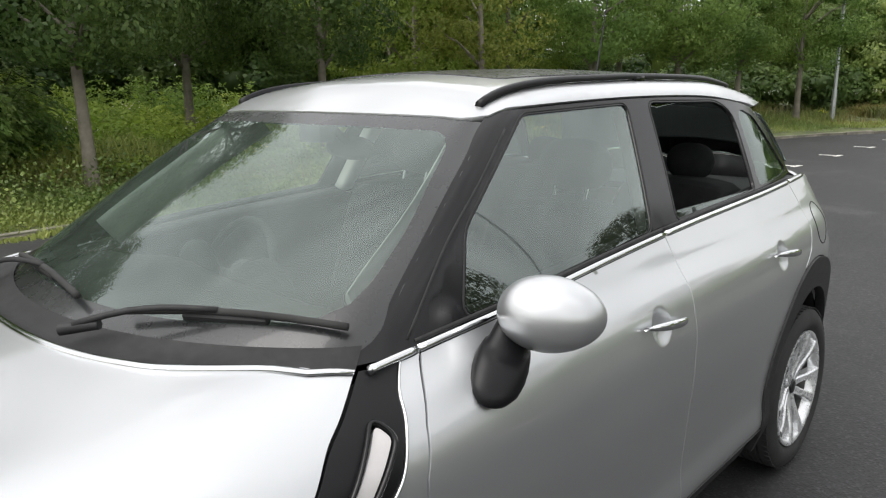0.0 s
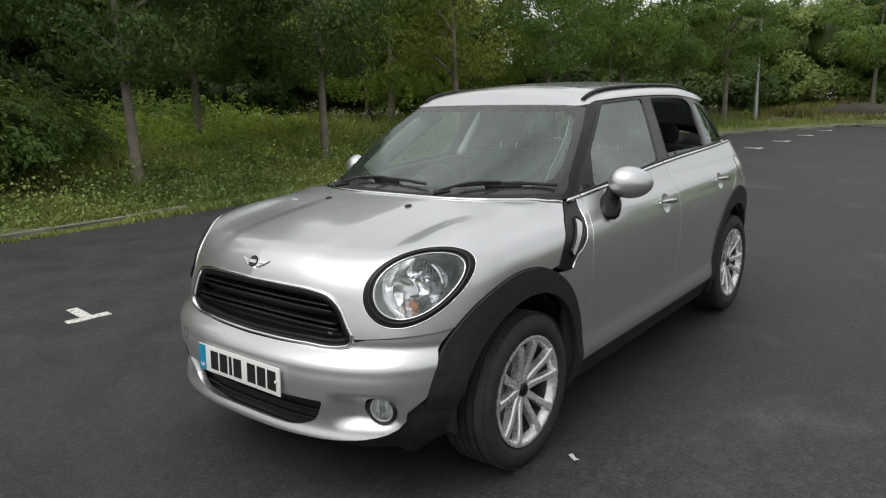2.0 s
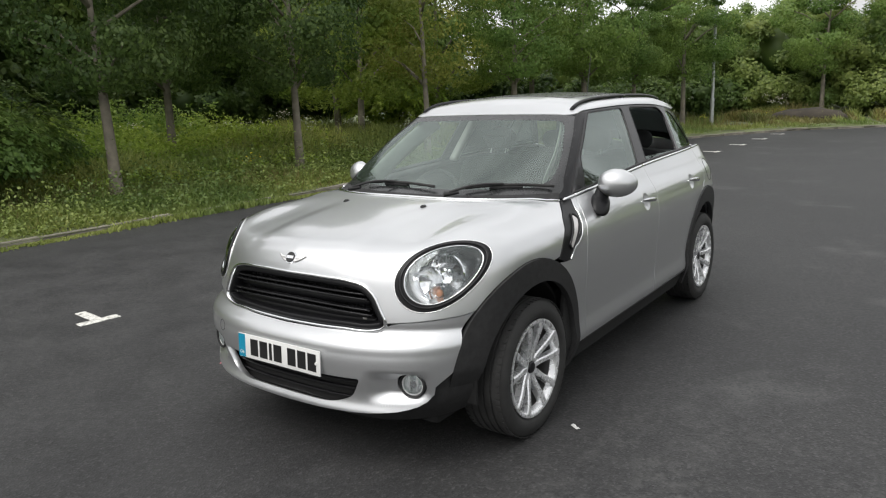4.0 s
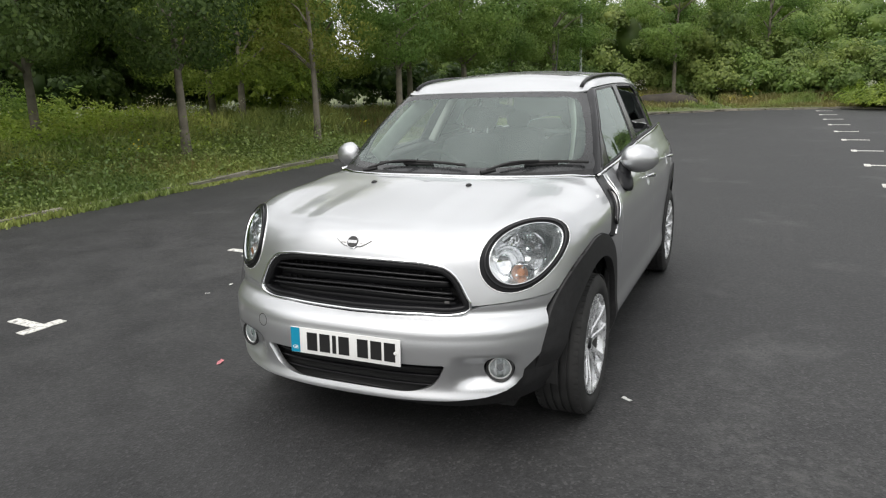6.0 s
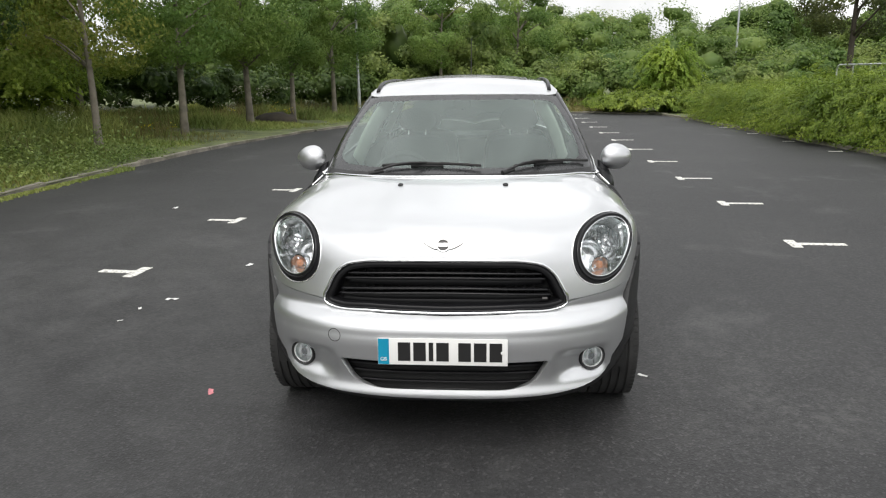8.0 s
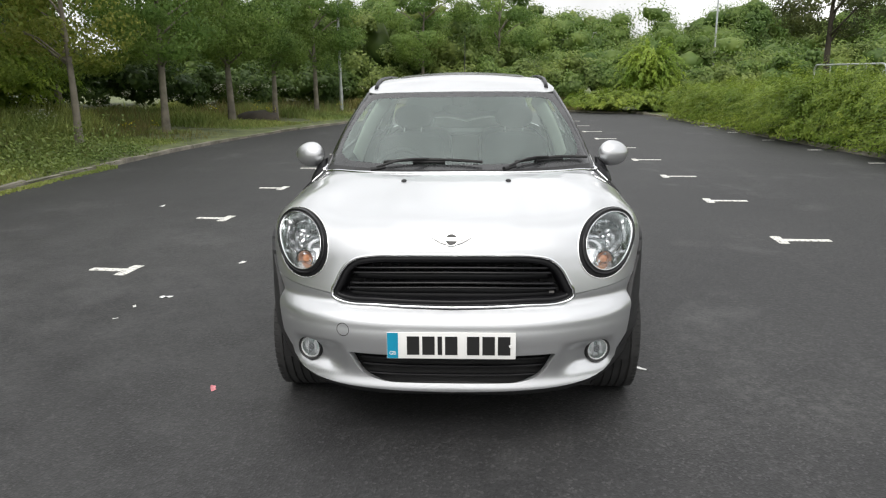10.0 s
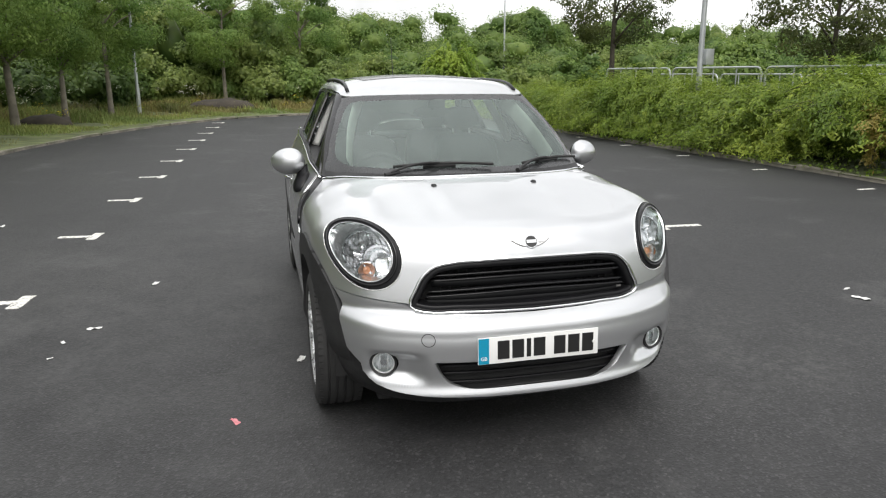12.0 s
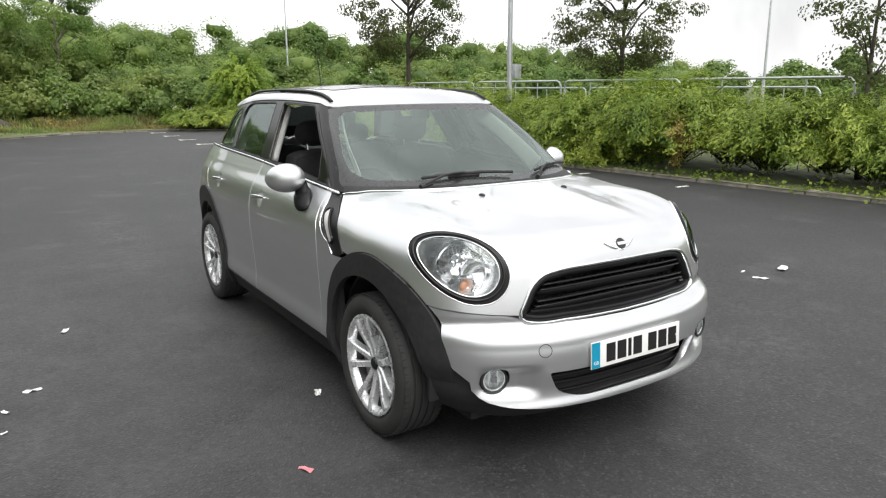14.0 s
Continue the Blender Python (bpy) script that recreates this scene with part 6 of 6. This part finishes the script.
def woods(name, seed, spots, leaf, size, per_m, label):
    """A mass of crowns too many to count: bulging clumps round a dark core."""
    rng = np.random.default_rng(seed)
    pts, outs, cores, tris = [], [], [], []
    bm = bmesh.new()
    bmesh.ops.create_icosphere(bm, subdivisions=1, radius=1)
    ball = np.array([tuple(v.co) for v in bm.verts])
    skin = np.array([[v.index for v in f.verts] for f in bm.faces])
    bm.free()
    for x, y, h, r in spots:
        n = int(np.clip(8 * r * h / 4, 22, 50))
        d = rng.normal(size=(n, 3))
        d[:, 2] = np.abs(d[:, 2]) * 1.1 - 0.45
        d /= np.linalg.norm(d, axis=1)[:, None]
        mid, half = np.array((x, y, h * 0.50)), np.array((r, r, h * 0.48))
        c = mid + d * half * rng.uniform(0.62, 0.98, (n, 1))
        cr = r * rng.uniform(0.20, 0.36, n)
        m = int(np.clip(per_m * r * h * 0.5 / n, 50, 300))
        e = rng.normal(size=(n, m, 3))
        e /= np.linalg.norm(e, axis=2)[:, :, None]
        p = c[:, None] + e * (cr[:, None] * rng.uniform(0.60, 1.22, (n, m)))[:, :, None] * (1.0, 1.0, 0.8)
        pts.append(p.reshape(-1, 3))
        outs.append((e + 0.55 * d[:, None]).reshape(-1, 3))
        for q, w in [(mid, half * 0.45)] + [(a, b * np.array((0.80, 0.80, 0.62))) for a, b in zip(c, cr)]:
            tris.append(skin + len(ball) * len(cores))
            cores.append(q + ball * w * rng.uniform(0.45, 1.12, (len(ball), 1)))
    pts, outs = np.concatenate(pts), np.concatenate(outs)
    # thinner on the shaded side that faces away from the lot
    lot_way = -pts[:, :2] / np.linalg.norm(pts[:, :2], axis=1)[:, None]
    keep = (pts[:, 2] > 0.0) & ((np.sum(outs[:, :2] * lot_way, axis=1) + 0.5 * outs[:, 2] > -0.25) | (rng.uniform(0, 1, len(pts)) < 0.35))
    outs, pts = outs[keep], pts[keep]
    v, f = cards(rng, pts, size, 0.25, 1.5, outs)
    mass = fast_mesh(name, v, f, leaf, None, label, "woodland", "stuff")
    fast_mesh("inner_foliage", np.concatenate(cores), np.concatenate(tris), leaf, mass)["kind"] = "stuff"
    return mass


rng = np.random.default_rng(77)
near = [(-19.5 - 2.6 * (k % 3) + rng.normal(0, 0.7), -13 + k * 1.25 + rng.normal(0, 0.5), rng.uniform(6.5, 9.5), rng.uniform(2.2, 3.2)) for k in range(32)]
near += [(-18.2 - 1.6 * (k % 2) + rng.normal(0, 0.4), -13 + 1.15 * k + rng.normal(0, 0.3), rng.uniform(2.4, 3.4), rng.uniform(1.4, 1.9)) for k in range(40)]
near += [(-15.5 + 0.95 * k + rng.normal(0, 0.3), 18.0 + 1.15 * k + rng.normal(0, 0.3), rng.uniform(1.8, 2.5), rng.uniform(1.2, 1.6)) for k in range(10)]
# near and low crowns get darker leaves, painting in the shade behind the trees
woods("shaded_woodland", 31, [w for w in near if w[1] < 9 or w[2] < 3.5], LEAF_OAK, 0.12, 1400, "dense woodland behind the verge trees, shade put into its dark leaves")
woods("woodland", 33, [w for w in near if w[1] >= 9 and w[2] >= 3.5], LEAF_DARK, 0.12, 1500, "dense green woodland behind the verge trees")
far = []
far += [(-15.5 + 1.7 * k + rng.normal(0, 0.6), 31 + 2.2 * (k % 2) + rng.normal(0, 0.6), rng.uniform(4.8, 6.4) - 0.28 * max(0, k - 5), rng.uniform(1.8, 2.6)) for k in range(10)]
far += [(-16.0 + 1.3 * k + rng.normal(0, 0.3), 32.5 + 1.5 * (k % 2) + rng.normal(0, 0.3), rng.uniform(2.2, 3.2), rng.uniform(1.3, 1.8)) for k in range(15)]
for k in range(30):
    a = k / 29
    far.append((-16 + 66 * a + rng.normal(0, 0.8), 47 - 11 * a * a + rng.normal(0, 1.0) + 3 * (k % 2), rng.uniform(5.6, 6.9) * (1 - 0.45 * a * a), rng.uniform(2.8, 3.9)))
for k in range(15):
    a = k / 14
    far.append((-9 + 36 * a + rng.normal(0, 0.5), 39 - 7 * a + 1.6 * (k % 2) + rng.normal(0, 0.6), rng.uniform(2.8, 4.6) * (1 - 0.3 * a), rng.uniform(2.3, 3.2)))
tree_line = []
for k in range(22):
    tree_line.append((14 + 2.2 * k + rng.normal(0, 0.8), 26 + rng.normal(0, 3) - 0.7 * k, rng.uniform(1.9, 3.4), rng.uniform(1.0, 1.9)))
for k in range(14):
    tree_line.append((34 + 2.0 * k, 10 - 2.5 * k + rng.normal(0, 2), rng.uniform(2.4, 3.6), rng.uniform(2.0, 3.0)))
far += [(-13 + 1.5 * k + rng.normal(0, 0.3), 31.5 - 0.12 * k + rng.normal(0, 0.4), rng.uniform(1.5, 2.4), rng.uniform(1.3, 1.8)) for k in range(18)]
woods("far_woodland", 32, far[::2], LEAF_FAR, 0.100, 4200, "rounded green crowns of distant woodland")
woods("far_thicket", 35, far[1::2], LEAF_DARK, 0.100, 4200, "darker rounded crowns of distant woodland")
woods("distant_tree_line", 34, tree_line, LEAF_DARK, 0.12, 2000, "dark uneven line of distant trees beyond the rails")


def build_shrub(seed, leaf, label, radius=1.25, height=1.5, sprays=150, size=0.05, name="shrub", skirt=0, long=2.3):
    """Arching sprays of small leaves from a low centre."""
    rng = np.random.default_rng(seed)
    shrub = empty(name, pose(0, 0, 0), label, "shrub")
    pts, ways, bm = [], [], bmesh.new()
    for k in range(sprays):
        a = rng.uniform(0, 2 * math.pi)
        out, up = radius * rng.uniform(0.25, 1.0), height * rng.uniform(0.40, 1.0) * (1.22 if k % 7 == 0 else 1.0)
        if skirt and k % skirt == 0:
            out, up = radius * rng.uniform(0.7, 1.05), height * rng.uniform(0.12, 0.42)
        t = np.linspace(0.12, 1, 30)
        x = out * t
        z = up * (np.sin(t * 2.0) / 0.91) * (1 - 0.28 * t * t * (out / radius))
        p = np.stack([x * math.cos(a), x * math.sin(a), z], 1)
        p[:, :2] += np.outer(t * t, rng.normal(0, 0.22, 2))
        jit = rng.normal(size=(4, 30, 3)) * 0.042
        pts.append((p[None] + jit).reshape(-1, 3))
        way = np.gradient(p, axis=0)
        way /= np.linalg.norm(way, axis=1)[:, None] + 1e-9
        ways.append(np.tile(way, (4, 1)))
        if k % 6 == 0:
            for i in (0, 9, 18):
                rod_bm(p[i], p[min(29, i + 9)], 0.012 - 0.0004 * i, 0.008 - 0.0003 * i, bm, 5)
    part("woody_base", bm, DARK_BARK, shrub)
    p, way = np.concatenate(pts), np.concatenate(ways)
    # an evergreen without skirts is bare near the ground
    floor = np.where(rng.uniform(0, 1, len(p)) < 0.85, 0.32 * height, 0.05) if name == "hedge_shrub" and not skirt else 0.03
    p, way = p[p[:, 2] > floor], way[p[:, 2] > floor]
    v, f = cards(rng, p, size, 0.5, long, (p - (0, 0, 0.35 * height)) / (radius, radius, height * 0.6), way)
    fast_mesh("foliage", v, f, leaf, shrub)
    return shrub


hedge_label = "arching evergreen hedge shrub along the kerb"
hedge = [build_shrub(40 + k, LEAF_HEDGE, hedge_label, 1.6, 1.22, 300, 0.025, "hedge_shrub", 0 if k < 2 else 3, 3.0) for k in range(4)]
for h in hedge:
    tagged(h, group="hedge along the kerb")
q, d = run([(9.3, -14), (9.1, -4), (8.9, 1), (8.6, 5), (7.9, 13), (7.5, 19), (7.35, 21.0)], 0.86)
rng = np.random.default_rng(9)
used = set()
for k, (x, y) in enumerate(q):
    kind = k % 2 + (2 if y > 6.5 else 0)
    h = hedge[kind]
    s = rng.uniform(0.74, 1.16)
    x += rng.normal(0, 0.18) + 0.35 * (k % 2)
    turn = rng.uniform(0, 360)
    if kind not in used:
        used.add(kind)
        h.matrix_basis = pose(x, y, 0.03, 0, 0, turn)
        h.scale = (s, s, s)
    else:
        t = copy_thing(h, pose(x, y, 0.03, 0, 0, turn))
        t.scale = (s, s, s * rng.uniform(0.82, 1.20) * (0.72 + 0.42 * abs(math.sin(math.pi * (y - 13.2) / 6.0)) ** 0.6 if y > 8 else 1.0))
low_bush = build_shrub(51, LEAF_HEDGE, "low spreading bright green bush at the lot's end", 1.3, 0.75, 160, 0.045)
low_bush.matrix_basis = pose(5.3, 24.0, 0.0)
for x, y in ((6.5, 23.6), (7.5, 23.4), (4.6, 24.7)):
    copy_thing(low_bush, pose(x, y, 0.0, 0, 0, 80 * x))
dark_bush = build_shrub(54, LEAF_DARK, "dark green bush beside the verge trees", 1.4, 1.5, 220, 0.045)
dark_bush.matrix_basis = pose(-9.6, 0.4, 0.1)
for x, y, s in ((-10.9, 1.6, 1.0), (-9.4, -1.2, 0.95), (-11.4, 0.0, 1.1)):
    copy_thing(dark_bush, pose(x, y, 0.1, 0, 0, 97 * x)).scale = (s, s, s)
tall_bush = build_shrub(55, BRIGHT, "tall bright green bush behind the verge trees", 1.7, 2.7, 260, 0.06)
tall_bush.matrix_basis = pose(-11.7, 12.8, 0.1)
copy_thing(tall_bush, pose(7.4, 27.0, 0.0, 0, 0, 60)).scale = (0.85, 0.85, 0.92)
copy_thing(tall_bush, pose(-13.4, 15.0, 0.1, 0, 0, 140)).scale = (1.1, 1.1, 1.15)
bramble = build_shrub(52, BRIGHT, "tangled green bramble on the verge", 1.2, 1.2, 200, 0.045, "bramble")
spots = [(-10.6, -0.6, 0.9), (-12.2, 1.0, 1.05), (-9.6, -2.2, 0.8), (-14.6, 2.4, 1.2), (-13.0, -1.0, 1.2), (-10.4, -3.8, 0.9)]
for k, (x, y, s) in enumerate(spots):
    m = pose(x, y, 0.1, 0, 0, 67 * k)
    if k == 0:
        bramble.matrix_basis = m
    else:
        t = copy_thing(bramble, m)
        t.scale = (s, s, s)


def grass(name, seed, n, edge, side, near_far, height, material, label, width=0.016):
    """Bent blades scattered on a strip beside an edge."""
    rng = np.random.default_rng(seed)
    q, d = run(edge, 0.1)
    i = rng.integers(0, len(q), n)
    off = near_far[0] + (near_far[1] - near_far[0]) * rng.uniform(0, 1, n) ** 1.15
    nrm = np.stack([-d[i, 1], d[i, 0]], 1) * side
    xy = q[i] + nrm * off[:, None] + rng.normal(0, 0.05, (n, 2))
    patch = np.array([noise.noise((x * 0.5, y * 0.5, seed)) for x, y in xy])
    h = height * (0.50 + 0.95 * patch + rng.uniform(0, 0.6, n)) * np.clip(0.25 + off / 1.4, 0.25, 1)
    h = h * np.where(xy[:, 1] > 7.5, np.where(patch < -0.12, 0.22, np.clip(0.30 + off / 5.0, 0, 1)), 1.0)
    h = h * (0.55 + 0.45 * ease((off - 2.4) / 1.4))
    if near_far[1] < 1:
        h = np.where(patch < 0.02, 0.0, h)
    h = np.maximum(h, 0.03)
    z = verge_z(np.maximum(off, 0)) - 0.05
    a = rng.uniform(0, 2 * np.pi, n)
    w = np.stack([np.cos(a), np.sin(a), 0 * a], 1) * (width * rng.uniform(0.6, 1.4, n))[:, None]
    lean = rng.normal(0, 0.30, (n, 2)) * h[:, None]
    p0 = np.column_stack([xy, z])
    p1 = p0 + np.column_stack([lean * 0.35, h * 0.6])
    p2 = p0 + np.column_stack([lean, h * 0.97])
    v = np.stack([p0 - w, p0 + w, p1 + w * 0.8, p1 - w * 0.8, p2 + w * 0.15, p2 - w * 0.15], 1).reshape(-1, 3)
    b = np.arange(n, dtype=np.int32) * 6
    f = np.concatenate([np.stack([b, b + 1, b + 2, b + 3], 1), np.stack([b + 3, b + 2, b + 4, b + 5], 1)])
    return fast_mesh(name, v, f, material, None, label, "grass", "stuff")


VISIBLE = LEFT_EDGE[1:]
grass("long_grass", 61, 125000, VISIBLE, 1, (0.17, 11.0), 0.38, BLADE, "unmown green grass on the verge")
grass("kerb_grass", 73, 11000, [(-6.7, -4), (-6.6, 2), (-6.5, 6), (-6.4, 7.5)], 1, (-0.16, 0.35), 0.50, BLADE, "grass and weeds creeping over the kerb", 0.014)
grass("dry_grass", 62, 14000, VISIBLE, 1, (0.3, 8.0), 0.50, STRAW, "dry seeding grass stems on the verge", 0.009)
grass("end_grass", 63, 26000, [(-2.0, 22.3), (0.3, 23.9), (3.7, 24.6), (9, 25)], 1, (0.2, 9.0), 0.35, STRAW, "pale grass beyond the end of the lot", 0.03)
grass("tall_grass", 70, 34000, [(-6.75, -3), (-6.7, 2), (-6.65, 5), (-6.5, 9.5), (-5.9, 14.5)], 1, (3.0, 10.5), 0.66, PALE_BLADE, "tall pale weeds and seeding grass between the trees", 0.016)
q, d = run(VISIBLE, 0.1)


def scatter(name, seed, n, lo, hi, z0, z1, size, material, label, clump):
    rng = np.random.default_rng(seed)
    m = n // clump
    i = rng.integers(0, len(q), m)
    off = lo + (hi - lo) * rng.uniform(0, 1, m) ** 1.3
    nrm = np.stack([-d[i, 1], d[i, 0]], 1)
    xy = q[i] + nrm * off[:, None]
    c = np.column_stack([xy, verge_z(off) + rng.uniform(z0, z1, m)])
    p = (c[:, None] + rng.normal(size=(m, clump, 3)) * ((0.10, 0.10, 0.05) if clump < 30 else (0.16, 0.16, 0.22))).reshape(-1, 3)
    v, f = cards(rng, p, size, 0.6, 1.2)
    fast_mesh(name, v, f, material, None, label, "wildflowers" if material in (YELLOW, WHITE) else "weeds", "stuff")


def weed_bank(name, seed, stems, per, material, label):
    """Tall leafy weeds, stem by stem, in uneven mounds between the verge trees and the woods."""
    rng = np.random.default_rng(seed)
    y = rng.uniform(-6, 11.5, stems)
    off = rng.uniform(0, 1, stems) ** 0.8
    x = -9.4 - 6.2 * off + 0.12 * np.maximum(0, y - 6) - 0.25 * np.maximum(0, 3 - y)
    mound = np.array([0.90 + 0.50 * noise.noise((a * 0.6, b * 0.6, 9.0)) + 0.45 * noise.noise((a * 1.9, b * 1.9, 4.0)) for a, b in zip(x, y)])
    tall = mound * np.clip(0.22 + 1.4 * off, 0, 1.25) * (1 - 0.5 * ease((y - 7) / 3)) * rng.uniform(0.62, 1.18, stems)
    t = 1 - 0.75 * rng.uniform(0, 1, (stems, per)) ** 1.8
    spread = 0.05 + 0.10 * (1 - t)
    p = np.stack([x[:, None] + rng.normal(size=(stems, per)) * spread, y[:, None] + rng.normal(size=(stems, per)) * spread, 0.12 + np.maximum(tall, 0.08)[:, None] * t], 2).reshape(-1, 3)
    out = np.tile([0.55, -0.30, 0.9], (len(p), 1)) + rng.normal(0, 0.4, (len(p), 3))
    v, f = cards(rng, p, 0.040, 0.2, 2.6, out)
    fast_mesh(name, v, f, material, None, label, "weeds", "stuff")


weed_bank("weed_bank", 72, 5200, 24, BRIGHT, "bank of tall pale green weeds before the woods")
q, d = run([(-6.7, -4), (-6.6, 2), (-6.5, 6), (-6.4, 8.5)], 0.1)
scatter("tall_weeds", 68, 26000, 4.0, 10.5, 0.10, 0.75, 0.065, BRIGHT, "tall green weeds and nettles on the verge", 40)
q, d = run([(-6.7, -4), (-6.6, 2), (-6.5, 6), (-6.3, 9.5)], 0.1)
scatter("verge_nettles", 71, 22000, 0.5, 4.5, 0.0, 0.28, 0.042, LEAF_WEED, "leafy docks and nettles among the verge grass", 40)
scatter("weeds", 65, 26000, 0.16, 4.0, 0.0, 0.16, 0.038, LEAF_WEED, "low broad-leaved weeds along the kerb", 10)
q, d = run(VISIBLE, 0.1)
scatter("yellow_wildflowers", 66, 300, 1.2, 6.0, 0.25, 0.55, 0.035, YELLOW, "yellow wildflowers in the long grass", 15)
scatter("white_wildflowers", 67, 1500, 3.0, 7.5, 0.55, 1.15, 0.034, WHITE, "white umbel wildflowers in the long grass", 18)

# weeds along the hedge's kerb and one browned spray
q, d = run([(7.95, 0.5), (7.7, 5), (7.0, 13), (6.5, 20)], 0.1)
d = -d
scatter("kerb_weeds", 69, 2600, -0.15, 0.25, 0.0, 0.08, 0.05, LEAF_HEDGE, "small weeds growing over the kerb by the hedge", 12)
BROWNED = leaf_material("browned_leaf", (0.26, 0.20, 0.05), (0.40, 0.31, 0.09), (0.5, 0.42, 0.15), 0.4)
spray = build_shrub(53, BROWNED, "dying orange-brown spray hanging from the hedge", 0.42, 1.05, 9, 0.026, "browned_shrub")
spray.matrix_basis = pose(7.72, 4.2, 0.03)

# dark mound of brush on the verge, and a wider one past the lot's end
mound = tagged(part("mound", ball_bm((0, 0, 0), (0.75, 0.5, 0.30), seg=20), DARK_BARK), "dark low mound of brush on the verge", "mound")
for v in mound.data.vertices:
    v.co += Vector((0.08, 0.08, 0.06)) * noise.noise(v.co * 6)
mound.matrix_basis = pose(-7.0, 18.4, 0.15)
copy_thing(mound, pose(-2.5, 26.4, 0.2, 0, 0, 20)).scale = (1.9, 1.2, 1.3)


# ---- posts and rails ----
def lamp_post(x, y, h, r, arm=0.0, box=False):
    post = empty("lamp_post", pose(x, y, 0), "tall galvanised lamp post", "lamp post", "lamp posts")
    part("base", rod_bm((0, 0, 0), (0, 0, 1.1), r * 1.35, r * 1.3, seg=16), GALV, post)
    part("column", rod_bm((0, 0, 1.0), (0, 0, h), r, r * 0.6, seg=16), GALV, post)
    bm = rod_bm((0, 0, h), (-0.9 - arm, 0.1, h + 0.15), r * 0.5, r * 0.4, seg=10)
    part("arm", bm, GALV, post)
    part("lantern", box_bm((-1.5 - arm, -0.02, h + 0.08), (-0.85 - arm, 0.22, h + 0.2)), GALV, post, bevel=0.03)
    if box:
        part("control_box", box_bm((0.03, -0.16, 1.72), (0.22, 0.10, 2.05)), GALV, post, bevel=0.01)
    return post


lamp_post(8.3, 9.6, 8.0, 0.065, box=True)
lamp_post(-5.15, 23.2, 7.5, 0.055)
lamp_post(12.5, 35.0, 8.0, 0.055)
lamp_post(24.5, 14.0, 8.0, 0.055)


def rail_panel(length, height):
    """Tubular guard rail with rounded top corners and a lower rail."""
    panel_ob = empty("guard_rail", pose(0, 0, 0), "galvanised tubular guard rail behind the hedge", "railing", "guard rails")
    r, c = 0.024, 0.16
    pts = [(0, 0), (0, height - c)] + [(c - c * math.cos(a), height - c + c * math.sin(a)) for a in np.linspace(0.2, math.pi / 2, 6)]
    pts += [(length - c + c * math.sin(a), height - c + c * math.cos(a)) for a in np.linspace(0, math.pi / 2, 6)] + [(length, height - c), (length, 0)]
    bm = bmesh.new()
    for (a, b), (e, f) in zip(pts[:-1], pts[1:]):
        rod_bm((0, a, b), (0, e, f), r, r, bm, 10)
    part("hoop", bm, GALV, panel_ob)
    part("lower_rail", rod_bm((0, 0, height * 0.55), (0, length, height * 0.55), 0.018), GALV, panel_ob)
    for k in range(1, 4):
        part("upright", rod_bm((0, length * k / 4, 0), (0, length * k / 4, height), 0.014), GALV, panel_ob)
    return panel_ob


rail = rail_panel(3.3, 1.62)
rail.matrix_basis = pose(10.1, 2.6, 0.05, 0, 0, 3)
for k in range(1, 4):
    copy_thing(rail, pose(10.1 - 0.18 * k, 2.6 + 3.42 * k, 0.05, 0, 0, 3))
rail2 = rail_panel(3.3, 1.50)
rail2.matrix_basis = pose(13.2, 5.0, 0.0, 0, 0, 3)
for k in range(1, 4):
    copy_thing(rail2, pose(13.2 - 0.18 * k, 5.0 + 3.42 * k, 0.0, 0, 0, 3))
